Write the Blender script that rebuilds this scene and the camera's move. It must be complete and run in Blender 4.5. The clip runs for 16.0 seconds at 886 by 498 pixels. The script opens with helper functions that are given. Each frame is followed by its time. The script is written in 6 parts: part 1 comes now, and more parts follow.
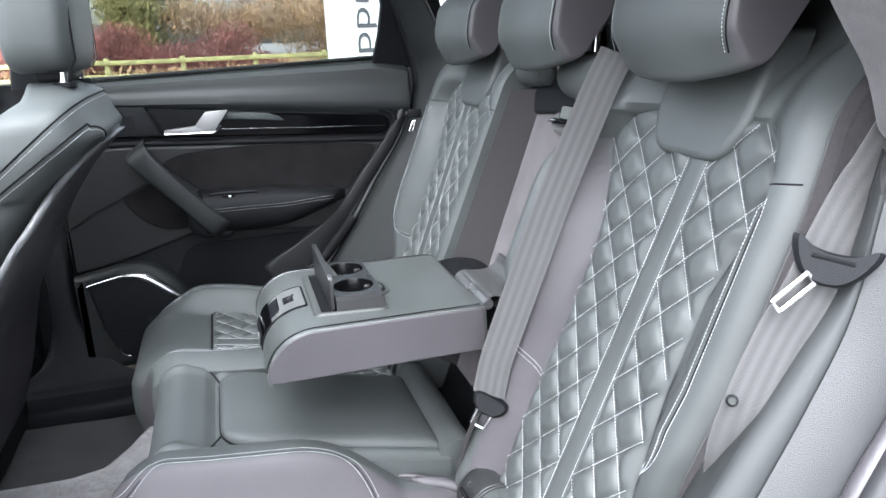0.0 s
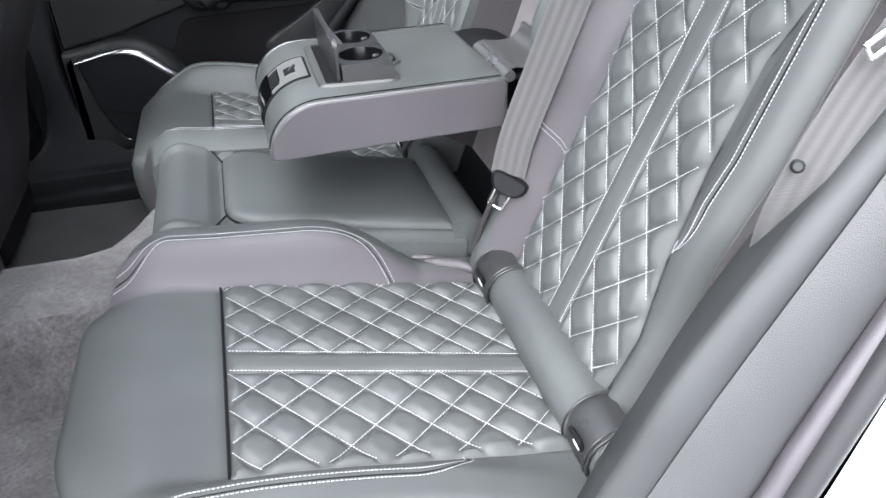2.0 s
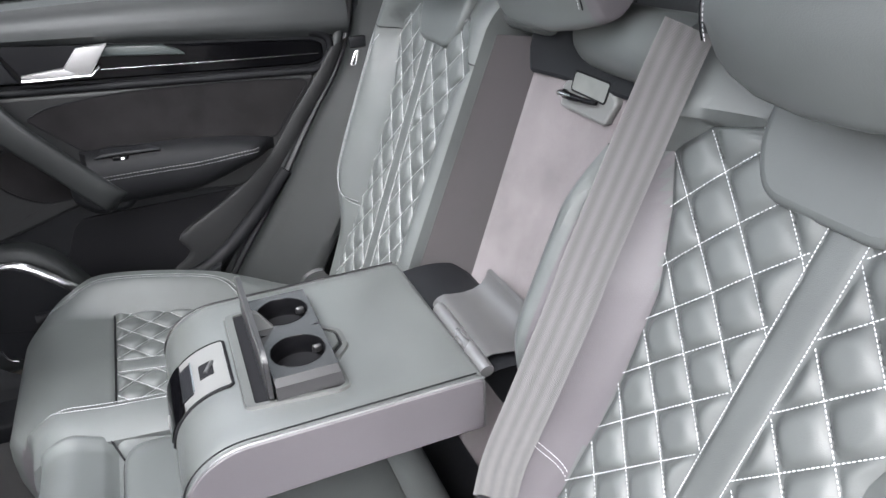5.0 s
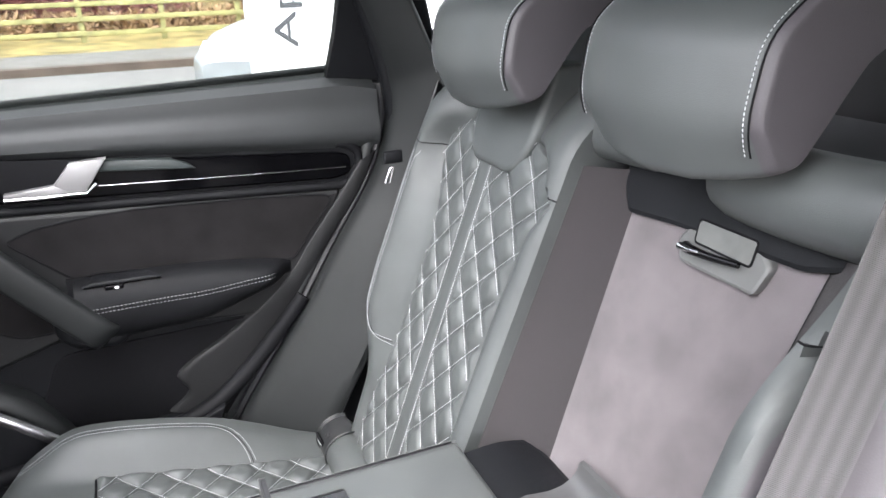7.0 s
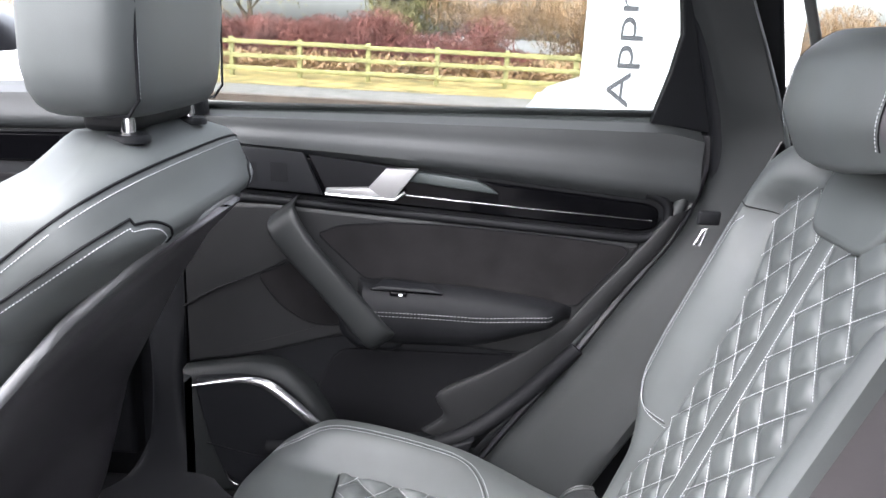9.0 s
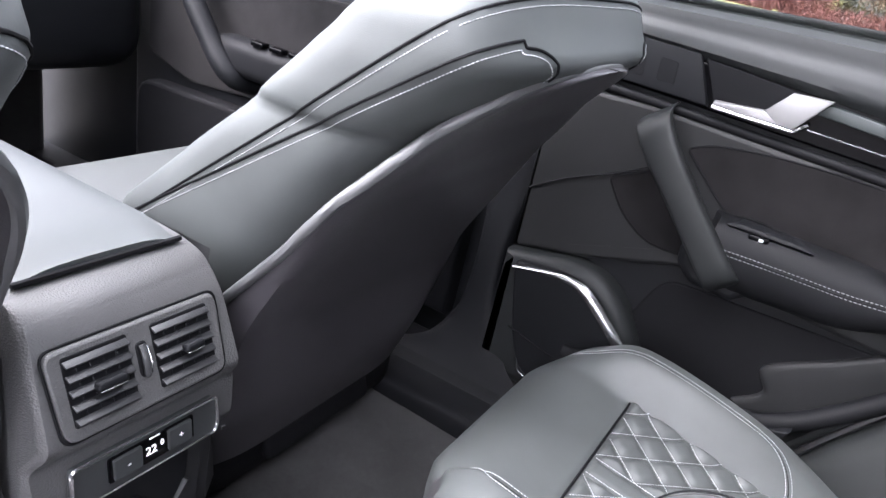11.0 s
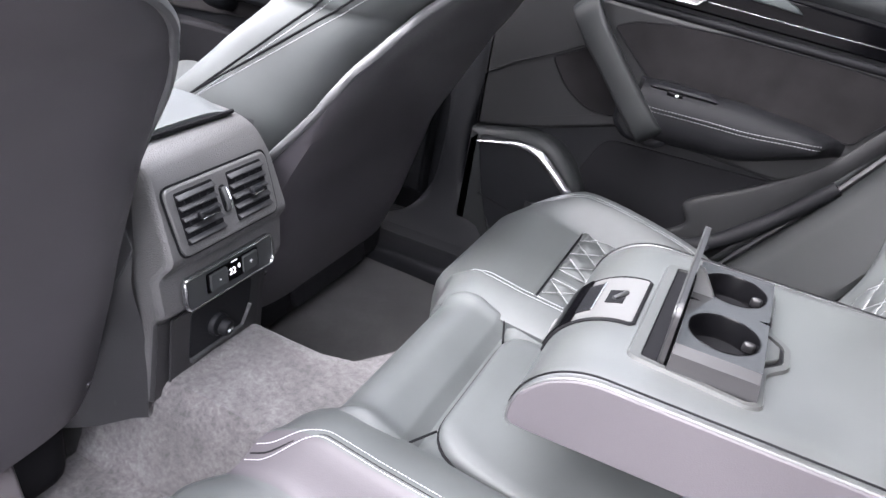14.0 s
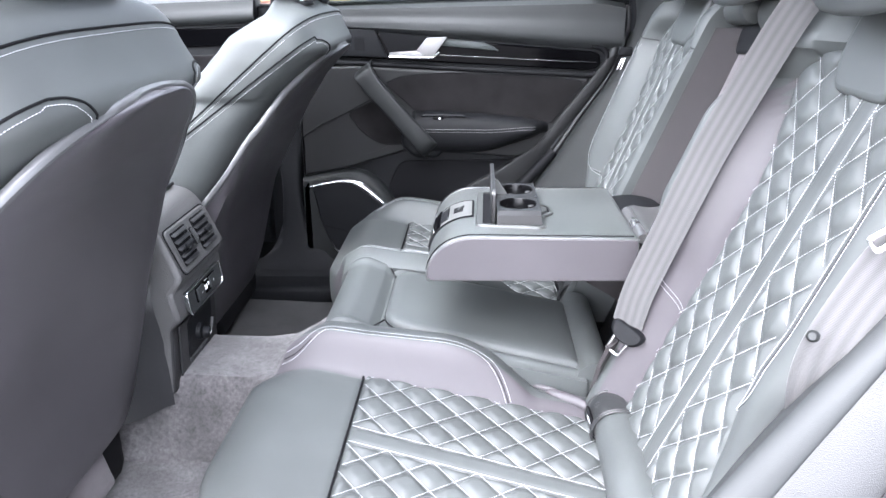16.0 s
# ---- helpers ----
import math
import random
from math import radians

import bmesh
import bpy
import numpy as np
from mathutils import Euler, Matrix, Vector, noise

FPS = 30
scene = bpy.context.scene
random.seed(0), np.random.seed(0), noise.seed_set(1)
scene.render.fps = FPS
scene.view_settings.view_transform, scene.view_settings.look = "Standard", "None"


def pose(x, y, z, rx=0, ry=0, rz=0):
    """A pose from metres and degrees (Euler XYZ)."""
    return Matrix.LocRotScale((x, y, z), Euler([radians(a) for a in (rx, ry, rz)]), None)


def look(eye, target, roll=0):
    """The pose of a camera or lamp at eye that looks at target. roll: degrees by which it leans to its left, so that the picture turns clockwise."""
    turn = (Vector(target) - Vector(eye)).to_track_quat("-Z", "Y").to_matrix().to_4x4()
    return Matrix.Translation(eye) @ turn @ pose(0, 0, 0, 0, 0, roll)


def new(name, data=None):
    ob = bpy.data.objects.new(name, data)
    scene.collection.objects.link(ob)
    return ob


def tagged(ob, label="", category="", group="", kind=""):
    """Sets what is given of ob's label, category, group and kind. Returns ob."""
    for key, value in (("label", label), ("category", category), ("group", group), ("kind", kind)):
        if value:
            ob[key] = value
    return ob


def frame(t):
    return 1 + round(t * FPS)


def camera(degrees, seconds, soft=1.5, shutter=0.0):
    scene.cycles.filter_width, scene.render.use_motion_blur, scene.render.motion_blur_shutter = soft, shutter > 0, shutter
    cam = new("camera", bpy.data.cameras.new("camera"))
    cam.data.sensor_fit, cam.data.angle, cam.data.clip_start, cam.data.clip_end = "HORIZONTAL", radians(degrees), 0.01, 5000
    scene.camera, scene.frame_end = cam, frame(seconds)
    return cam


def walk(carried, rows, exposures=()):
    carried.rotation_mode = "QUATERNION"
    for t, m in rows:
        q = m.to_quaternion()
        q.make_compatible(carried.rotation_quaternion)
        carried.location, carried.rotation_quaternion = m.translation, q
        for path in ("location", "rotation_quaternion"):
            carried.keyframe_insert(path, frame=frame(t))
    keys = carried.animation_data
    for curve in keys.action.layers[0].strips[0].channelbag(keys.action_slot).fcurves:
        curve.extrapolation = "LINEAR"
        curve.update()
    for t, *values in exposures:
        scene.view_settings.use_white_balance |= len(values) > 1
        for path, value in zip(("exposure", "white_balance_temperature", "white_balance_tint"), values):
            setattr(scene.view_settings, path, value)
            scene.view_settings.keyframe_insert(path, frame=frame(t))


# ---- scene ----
cam = camera(62.5, 16.0)
PATH = [
    (0, (-0.072, -1.125, 1.220), (0.467, 0.718, 0.661), -2.2),
    (0.5, (-0.067, -1.109, 1.211), (0.445, 0.704, 0.540), -2.2),
    (1, (-0.062, -1.091, 1.196), (0.421, 0.676, 0.392), -2.1),
    (1.5, (-0.062, -1.077, 1.179), (0.393, 0.630, 0.242), -2.2),
    (2, (-0.063, -1.061, 1.159), (0.368, 0.580, 0.101), -2.4),
    (2.5, (-0.050, -1.033, 1.145), (0.369, 0.555, 0.002), -2.5),
    (3, (-0.036, -0.954, 1.139), (0.384, 0.605, -0.041), -2.3),
    (3.5, (-0.010, -0.884, 1.165), (0.429, 0.684, 0.003), -2.3),
    (4, (0.015, -0.827, 1.211), (0.497, 0.773, 0.111), -2.5),
    (4.5, (0.018, -0.781, 1.265), (0.575, 0.860, 0.268), -2.6),
    (5, (0.007, -0.739, 1.318), (0.649, 0.920, 0.405), -2.7),
    (5.2, (0.012, -0.712, 1.323), (0.671, 0.958, 0.441), -3.1),
    (7.3, (0.001, -0.480, 1.328), (0.704, 1.262, 0.641), -1.3),
    (7.5, (0.004, -0.470, 1.328), (0.662, 1.297, 0.659), -1.0),
    (8, (0.003, -0.454, 1.324), (0.459, 1.397, 0.718), -0.1),
    (8.5, (0.013, -0.442, 1.308), (0.230, 1.460, 0.729), 1.2),
    (9, (0.020, -0.425, 1.280), (-0.026, 1.495, 0.719), 3.0),
    (9.5, (0.013, -0.410, 1.265), (-0.294, 1.482, 0.693), 5.2),
    (10, (0.006, -0.393, 1.249), (-0.554, 1.425, 0.629), 7.4),
    (10.2, (0.002, -0.392, 1.234), (-0.635, 1.395, 0.600), 8.3),
    (12.3, (-0.035, -0.364, 1.116), (-0.936, 1.078, 0.063), 14.6),
    (12.5, (-0.029, -0.380, 1.113), (-0.912, 1.062, 0.046), 14.5),
    (13, (-0.009, -0.439, 1.126), (-0.845, 1.039, 0.069), 13.1),
    (13.5, (0.018, -0.534, 1.155), (-0.732, 1.015, 0.135), 11.6),
    (14, (0.055, -0.642, 1.174), (-0.578, 1.007, 0.237), 9.8),
    (14.5, (0.073, -0.762, 1.192), (-0.428, 0.978, 0.342), 7.4),
    (15, (0.071, -0.943, 1.205), (-0.297, 0.862, 0.426), 4.7),
    (15.5, (0.058, -1.106, 1.209), (-0.163, 0.747, 0.488), 2.1),
    (16, (0.028, -1.219, 1.193), (-0.064, 0.660, 0.515), -0.3),
]
EXPOSURES = [(0.0, 3.14, 6000, 9), (2.5, 3.08, 6200, 12), (5.0, 3.5, 6350, 12), (7.5, 3.6, 6400, 14), (8.2, 3.7, 6350, 14), (9.0, 3.68, 6300, 15), (10.0, 3.64, 6100, 18), (12.5, 3.95, 6300, 18), (14.5, 3.92, 6300, 18), (16.0, 3.84, 6000, 14)]
walk(cam, [(t, look(eye, target, roll)) for t, eye, target, roll in PATH], EXPOSURES)

# ---- light: bright overcast day ----
world = bpy.data.worlds.new("world")
scene.world = world
world.use_nodes = True
wn = world.node_tree.nodes
sky = wn.new("ShaderNodeTexSky")
sky.sky_type, sky.sun_disc = "NISHITA", False
sky.sun_elevation, sky.sun_rotation = radians(57), radians(219)
sky.air_density, sky.dust_density, sky.ozone_density = 1.0, 4.0, 1.0
hsv = wn.new("ShaderNodeHueSaturation")
hsv.inputs["Saturation"].default_value = 0.25
world.node_tree.links.new(sky.outputs[0], hsv.inputs["Color"])
world.node_tree.links.new(hsv.outputs[0], wn["Background"].inputs[0])
wn["Background"].inputs[1].default_value = 0.15
sun = new("sun", bpy.data.lights.new("sun", "SUN"))
sun.data.energy, sun.data.angle, sun.data.color = 1.2, radians(110), (1.0, 0.97, 0.93)
sun.matrix_world = look((-2.6, -3.2, 6.3), (0, 0, 0.6))


# ---- materials ----
def material(name, color, rough=0.5, metal=0.0, grain=0.0, grain_scale=600.0, spots=0.12, spot_scale=9.0, spec=0.5, coat=0.0, sheen=0.0, scratch=0.0, detail=4.0, pile=0.0):
    """A surface of one colour, with stains at two scales, uneven gloss and fine relief."""
    m = bpy.data.materials.new(name)
    m.use_nodes = True
    n, l = m.node_tree.nodes, m.node_tree.links
    b = n["Principled BSDF"]
    b.inputs["Metallic"].default_value = metal
    b.inputs["Specular IOR Level"].default_value = spec
    b.inputs["Coat Weight"].default_value = coat
    b.inputs["Coat Roughness"].default_value = 0.06
    b.inputs["Sheen Weight"].default_value = sheen
    b.inputs["Sheen Roughness"].default_value = 0.6
    at = n.new("ShaderNodeTexCoord")
    big = n.new("ShaderNodeTexNoise")
    big.inputs["Scale"].default_value, big.inputs["Detail"].default_value = spot_scale, detail
    l.new(at.outputs["Object"], big.inputs["Vector"])
    ramp = n.new("ShaderNodeMapRange")
    ramp.inputs["From Min"].default_value, ramp.inputs["From Max"].default_value = 0.3, 0.7
    ramp.inputs["To Min"].default_value, ramp.inputs["To Max"].default_value = 1 - spots, 1 + spots
    l.new(big.outputs["Fac"], ramp.inputs["Value"])
    mul = n.new("ShaderNodeMix")
    mul.data_type, mul.blend_type = "RGBA", "MULTIPLY"
    mul.inputs["Factor"].default_value = 1.0
    mul.inputs["A"].default_value = (*color, 1)
    l.new(ramp.outputs["Result"], mul.inputs["B"])
    l.new(mul.outputs["Result"], b.inputs["Base Color"])
    rr = n.new("ShaderNodeMapRange")
    rr.inputs["To Min"].default_value, rr.inputs["To Max"].default_value = max(rough - 0.07, 0.02), min(rough + 0.07, 1)
    l.new(big.outputs["Fac"], rr.inputs["Value"])
    l.new(rr.outputs["Result"], b.inputs["Roughness"])
    if pile:
        tuft = n.new("ShaderNodeTexNoise")
        tuft.inputs["Scale"].default_value, tuft.inputs["Detail"].default_value, tuft.inputs["Roughness"].default_value = 130, 6, 0.75
        l.new(at.outputs["Object"], tuft.inputs["Vector"])
        tr = n.new("ShaderNodeMapRange")
        tr.inputs["From Min"].default_value, tr.inputs["From Max"].default_value = 0.3, 0.7
        tr.inputs["To Min"].default_value, tr.inputs["To Max"].default_value = 1 - pile, 1 + pile
        l.new(tuft.outputs["Fac"], tr.inputs["Value"])
        both = n.new("ShaderNodeMath")
        both.operation = "MULTIPLY"
        l.new(ramp.outputs["Result"], both.inputs[0]), l.new(tr.outputs["Result"], both.inputs[1])
        l.new(both.outputs[0], mul.inputs["B"])
    if grain:
        fine = n.new("ShaderNodeTexVoronoi" if scratch == 0 else "ShaderNodeTexNoise")
        fine.inputs["Scale"].default_value = grain_scale
        l.new(at.outputs["Object"], fine.inputs["Vector"])
        bump = n.new("ShaderNodeBump")
        bump.inputs["Strength"].default_value, bump.inputs["Distance"].default_value = grain, 0.001
        l.new(fine.outputs["Distance" if scratch == 0 else "Fac"], bump.inputs["Height"])
        l.new(bump.outputs["Normal"], b.inputs["Normal"])
    return m


def woven(name, color, dark, scale=900.0, axis="X", rough=0.75, sheen=0.3):
    """A woven band: fine ribs across and soft stripes along."""
    m = material(name, color, rough=rough, sheen=sheen, spots=0.08)
    n, l = m.node_tree.nodes, m.node_tree.links
    at = n.new("ShaderNodeTexCoord")
    wave = n.new("ShaderNodeTexWave")
    wave.bands_direction = axis
    wave.inputs["Scale"].default_value, wave.inputs["Distortion"].default_value = scale, 0.4
    l.new(at.outputs["UV"], wave.inputs["Vector"])
    stripe = n.new("ShaderNodeTexWave")
    stripe.bands_direction = "Y"
    stripe.inputs["Scale"].default_value = 1.25
    l.new(at.outputs["UV"], stripe.inputs["Vector"])
    mix = n.new("ShaderNodeMix")
    mix.data_type = "RGBA"
    mix.inputs["A"].default_value, mix.inputs["B"].default_value = (*color, 1), (*dark, 1)
    l.new(stripe.outputs["Fac"], mix.inputs["Factor"])
    l.new(mix.outputs["Result"], n["Principled BSDF"].inputs["Base Color"])
    bump = n.new("ShaderNodeBump")
    bump.inputs["Strength"].default_value, bump.inputs["Distance"].default_value = 0.5, 0.0006
    l.new(wave.outputs["Fac"], bump.inputs["Height"])
    l.new(bump.outputs["Normal"], n["Principled BSDF"].inputs["Normal"])
    return m


LEATHER = material("black_leather", (0.054, 0.0588, 0.0588), 0.52, grain=0.10, grain_scale=900, spots=0.14, spec=0.42)
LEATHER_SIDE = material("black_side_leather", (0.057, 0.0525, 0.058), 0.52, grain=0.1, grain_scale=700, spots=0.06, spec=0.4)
LEATHERETTE = material("black_door_leather", (0.0068, 0.007, 0.008), 0.55, spec=0.10, grain=0.15, grain_scale=700)
SUEDE = material("dark_suede", (0.0082, 0.0075, 0.0081), 0.95, spec=0.05, grain=0.3, grain_scale=1500, spots=0.45, spot_scale=14, sheen=0.06, scratch=1)
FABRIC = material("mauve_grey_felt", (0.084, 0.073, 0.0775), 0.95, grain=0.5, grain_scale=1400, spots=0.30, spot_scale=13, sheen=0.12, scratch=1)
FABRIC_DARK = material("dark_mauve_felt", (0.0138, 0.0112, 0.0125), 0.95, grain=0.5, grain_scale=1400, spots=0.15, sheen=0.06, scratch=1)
SIDE_CLOTH = material("ribbed_side_cloth", (0.052, 0.046, 0.050), 0.95, grain=0.8, grain_scale=900, spots=0.12, sheen=0.15, scratch=1, pile=0.25)
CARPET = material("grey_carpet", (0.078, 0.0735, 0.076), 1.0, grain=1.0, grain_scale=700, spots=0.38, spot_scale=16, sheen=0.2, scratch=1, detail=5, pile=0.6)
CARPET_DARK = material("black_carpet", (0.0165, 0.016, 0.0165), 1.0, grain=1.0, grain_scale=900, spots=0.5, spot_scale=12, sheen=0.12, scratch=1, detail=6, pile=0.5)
PLASTIC = material("black_soft_plastic", (0.0068, 0.0072, 0.0085), 0.5, spec=0.15, grain=0.25, grain_scale=1100)
PLASTIC_GREY = material("grey_pebbled_plastic", (0.030, 0.031, 0.0325), 0.5, grain=0.32, grain_scale=1100)
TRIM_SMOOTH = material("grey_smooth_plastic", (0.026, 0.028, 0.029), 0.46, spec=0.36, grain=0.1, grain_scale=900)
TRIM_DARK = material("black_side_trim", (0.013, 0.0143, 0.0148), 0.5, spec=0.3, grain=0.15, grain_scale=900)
HEADLINER = material("black_headliner", (0.02, 0.02, 0.021), 0.95, grain=0.4, grain_scale=900, scratch=1)
GLOSS_BLACK = material("piano_black", (0.0016, 0.0016, 0.002), 0.08, coat=0.0, spec=0.06, spots=0.02)
WELL_BLACK = material("glossy_well_black", (0.003, 0.003, 0.0035), 0.22, spec=0.22, spots=0.05)
DARK_HOLE = material("matt_black", (0.006, 0.006, 0.007), 0.7, spec=0.1, spots=0.05)
CHROME = material("satin_aluminium", (0.72, 0.72, 0.74), 0.22, metal=1.0, spots=0.04, grain=0.05, grain_scale=1500, scratch=1)
BRIGHT = material("bright_chrome", (0.85, 0.85, 0.86), 0.08, metal=1.0, spots=0.02)
SILVER_PLASTIC = material("mid_grey_plastic", (0.07, 0.072, 0.072), 0.42, spots=0.05)
PLATE_GREY = material("silver_grey_plastic", (0.085, 0.085, 0.084), 0.42, metal=0.0, spots=0.05)
SATIN = material("satin_silver_paint", (0.24, 0.235, 0.24), 0.42, metal=0.45, spots=0.03)
SHELL_BLACK = material("shell_plastic", (0.046, 0.0425, 0.048), 0.36, spec=0.80, grain=0.2, grain_scale=1100)
# paler than the shell: the highlight along its edge is put into the colour
SHELL_EDGE = material("shell_edge_highlight", (0.08, 0.081, 0.084), 0.35, spots=0.05)
STITCH = material("pale_grey_thread", (0.45, 0.463, 0.478), 0.7, spots=0.1, spot_scale=300)
THREAD_DARK = material("dark_grey_thread", (0.05, 0.05, 0.052), 0.7, spots=0.1, spot_scale=300)
RED = material("red_plastic", (0.55, 0.02, 0.015), 0.4)
WHITE = material("white_print", (0.85, 0.85, 0.85), 0.5, spots=0.02)
ANCHOR = material("dark_cover_plastic", (0.018, 0.019, 0.020), 0.45, grain=0.1, grain_scale=900)
RUBBER = material("black_rubber_seal", (0.02, 0.02, 0.022), 0.5, spots=0.1)
PAINT = material("white_car_paint", (0.78, 0.79, 0.80), 0.25, coat=1.0, spots=0.02)
BELT = woven("grey_belt_webbing", (0.056, 0.0546, 0.056), (0.034, 0.0332, 0.0343), 260, rough=0.6, sheen=0.15)


def glass(name, tint):
    m = bpy.data.materials.new(name)
    m.use_nodes = True
    n, l = m.node_tree.nodes, m.node_tree.links
    t, g, mix = n.new("ShaderNodeBsdfTransparent"), n.new("ShaderNodeBsdfGlossy"), n.new("ShaderNodeMixShader")
    t.inputs[0].default_value = (*tint, 1)
    g.inputs["Roughness"].default_value = 0.02
    mix.inputs[0].default_value = 0.04
    l.new(t.outputs[0], mix.inputs[1]), l.new(g.outputs[0], mix.inputs[2])
    l.new(mix.outputs[0], n["Material Output"].inputs[0])
    return m


GLASS = glass("tinted_window_glass", (0.54, 0.56, 0.55))
CLEAR_GLASS = glass("clear_side_glass", (0.95, 0.96, 0.955))
DARK_GLASS = glass("tinted_roof_glass", (0.80, 0.82, 0.82))


# ---- mesh tools ----
from mathutils.bvhtree import BVHTree


def mesh(data, smooth=True, sharp=45):
    """A mesh from a bmesh or from (vertices, faces)."""
    me = bpy.data.meshes.new("mesh")
    if isinstance(data, tuple):
        me.from_pydata([tuple(v) for v in data[0]], [], data[1])
        bm = bmesh.new()
        bm.from_mesh(me)
        bmesh.ops.remove_doubles(bm, verts=bm.verts, dist=1e-6)
        bmesh.ops.recalc_face_normals(bm, faces=bm.faces)
    else:
        bm = data
        bmesh.ops.recalc_face_normals(bm, faces=bm.faces)
    bm.to_mesh(me)
    bm.free()
    if smooth:
        me.shade_smooth()
        me.set_sharp_from_angle(angle=radians(sharp))
        rims = {k for f in me.polygons if len(f.vertices) > 6 for k in f.edge_keys}
        for e in me.edges:
            if e.key in rims:
                e.use_edge_sharp = True
    return me


def part(name, data, mat, parent=None, label="", kind="", smooth=True, sharp=45):
    """Links one mesh object under a thing or a part."""
    me = data if isinstance(data, bpy.types.Mesh) else mesh(data, smooth, sharp)
    if not me.materials:
        me.materials.append(mat)
    ob = new(name, me)
    if parent is not None:
        ob.parent = parent
        base = Matrix.Identity(4)
        p = parent
        while p is not None:
            base = p.matrix_parent_inverse @ p.matrix_basis @ base
            p = p.parent
        ob.matrix_parent_inverse = base.inverted()
    return tagged(ob, label, kind=kind)


def thing(name, base, label, category, group="", kind=""):
    ob = new(name)
    ob.empty_display_size = 0.05
    ob.matrix_basis = Matrix.Translation(base)
    return tagged(ob, label, category, group, kind)


def join(*meshes):
    verts, faces = [], []
    for v, f in meshes:
        k = len(verts)
        verts += [tuple(p) for p in v]
        faces += [tuple(i + k for i in q) for q in f]
    return verts, faces


def moved(data, m):
    return [tuple(m @ Vector(v)) for v in data[0]], data[1]


def grid(rows, wrap=False):
    """A sheet through rows of points."""
    n, w = len(rows), len(rows[0])
    verts = [p for r in rows for p in r]
    faces = []
    for i in range(n - 1):
        for j in range(w if wrap else w - 1):
            k = (j + 1) % w
            faces.append((i * w + j, i * w + k, (i + 1) * w + k, (i + 1) * w + j))
    return verts, faces


def loft(rings, caps=True):
    """A closed skin over rings of points, with its ends capped."""
    verts, faces = grid(rings, wrap=True)
    w = len(rings[0])
    if caps:
        faces.append(tuple(range(w)))
        faces.append(tuple(range(len(verts) - w, len(verts))))
    return verts, faces


def rbox(center, size, r=0.005, seg=3, turn=(0, 0, 0)):
    """A box with rounded edges."""
    bm = bmesh.new()
    bmesh.ops.create_cube(bm, size=1.0)
    bmesh.ops.scale(bm, vec=size, verts=bm.verts)
    r = min(r, min(size) * 0.49)
    bmesh.ops.bevel(bm, geom=bm.edges, offset=r, segments=seg, profile=0.5, affect="EDGES")
    m = pose(*center, *turn)
    out = [tuple(m @ v.co) for v in bm.verts], [tuple(v.index for v in f.verts) for f in bm.faces]
    bm.free()
    return out


def slab(outline, axis, lo, hi, r=0.004, seg=2):
    """A plate: an outline of two coordinates, from lo to hi along the third axis, with its hi edge rounded."""
    def put(p, d):
        q = list(p)
        q.insert("xyz".index(axis), d)
        return q
    n = len(outline)
    pts = np.array(outline, float)
    area = 0.5 * sum(pts[i][0] * pts[(i + 1) % n][1] - pts[(i + 1) % n][0] * pts[i][1] for i in range(n))
    def inset(d):
        out = []
        for i in range(n):
            a, b, c = pts[i - 1], pts[i], pts[(i + 1) % n]
            e, g = (b - a) / (np.linalg.norm(b - a) + 1e-9), (c - b) / (np.linalg.norm(c - b) + 1e-9)
            na, nb = np.array([-e[1], e[0]]), np.array([-g[1], g[0]])
            k = na + nb
            k /= max(1 + na @ nb, 0.35)
            out.append(b + (d if area > 0 else -d) * k)
        return out
    s = 1 if hi > lo else -1
    rings = [[put(p, lo) for p in pts], [put(p, hi - s * r) for p in pts]]
    for i in range(1, seg + 1):
        a = i / seg * math.pi / 2
        rings.append([put(p, hi - s * r * (1 - math.sin(a))) for p in inset(r * (1 - math.cos(a)))])
    return loft(rings)


def rounded(points, r, seg=4):
    """An outline with its corners rounded; r is one radius or one for each corner."""
    out, n = [], len(points)
    rs = r if isinstance(r, (list, tuple)) else [r] * n
    for i in range(n):
        a, b, c = (np.array(points[k % n], float) for k in (i - 1, i, i + 1))
        u, v = a - b, c - b
        lu, lv = np.linalg.norm(u), np.linalg.norm(v)
        d = min(rs[i], lu * 0.45, lv * 0.45)
        p, q = b + u / lu * d, b + v / lv * d
        for k in range(seg + 1):
            t = k / seg
            out.append(tuple((1 - t) ** 2 * p + 2 * t * (1 - t) * b + t * t * q))
    return out


def curve(points, steps=8):
    """A smooth line through points (Catmull-Rom)."""
    p = [np.array(q, float) for q in points]
    p = [2 * p[0] - p[1], *p, 2 * p[-1] - p[-2]]
    out = []
    for i in range(1, len(p) - 2):
        for k in range(steps):
            t = k / steps
            a, b, c, d = p[i - 1], p[i], p[i + 1], p[i + 2]
            out.append(0.5 * (2 * b + (c - a) * t + (2 * a - 5 * b + 4 * c - d) * t * t + (3 * b - a - 3 * c + d) * t ** 3))
    out.append(p[-2])
    return out


def tube(path, r, n=10, caps=True):
    """A round bar along a line; r is one radius or a function of the way along."""
    path = [Vector(p) for p in path]
    rings, up = [], Vector((0.31, 0.17, 0.93))
    for i, p in enumerate(path):
        d = (path[min(i + 1, len(path) - 1)] - path[max(i - 1, 0)]).normalized()
        s = d.cross(up).normalized()
        u = s.cross(d)
        rad = r(i / (len(path) - 1)) if callable(r) else r
        rings.append([tuple(p + rad * (math.cos(2 * math.pi * k / n) * s + math.sin(2 * math.pi * k / n) * u)) for k in range(n)])
    return loft(rings, caps)


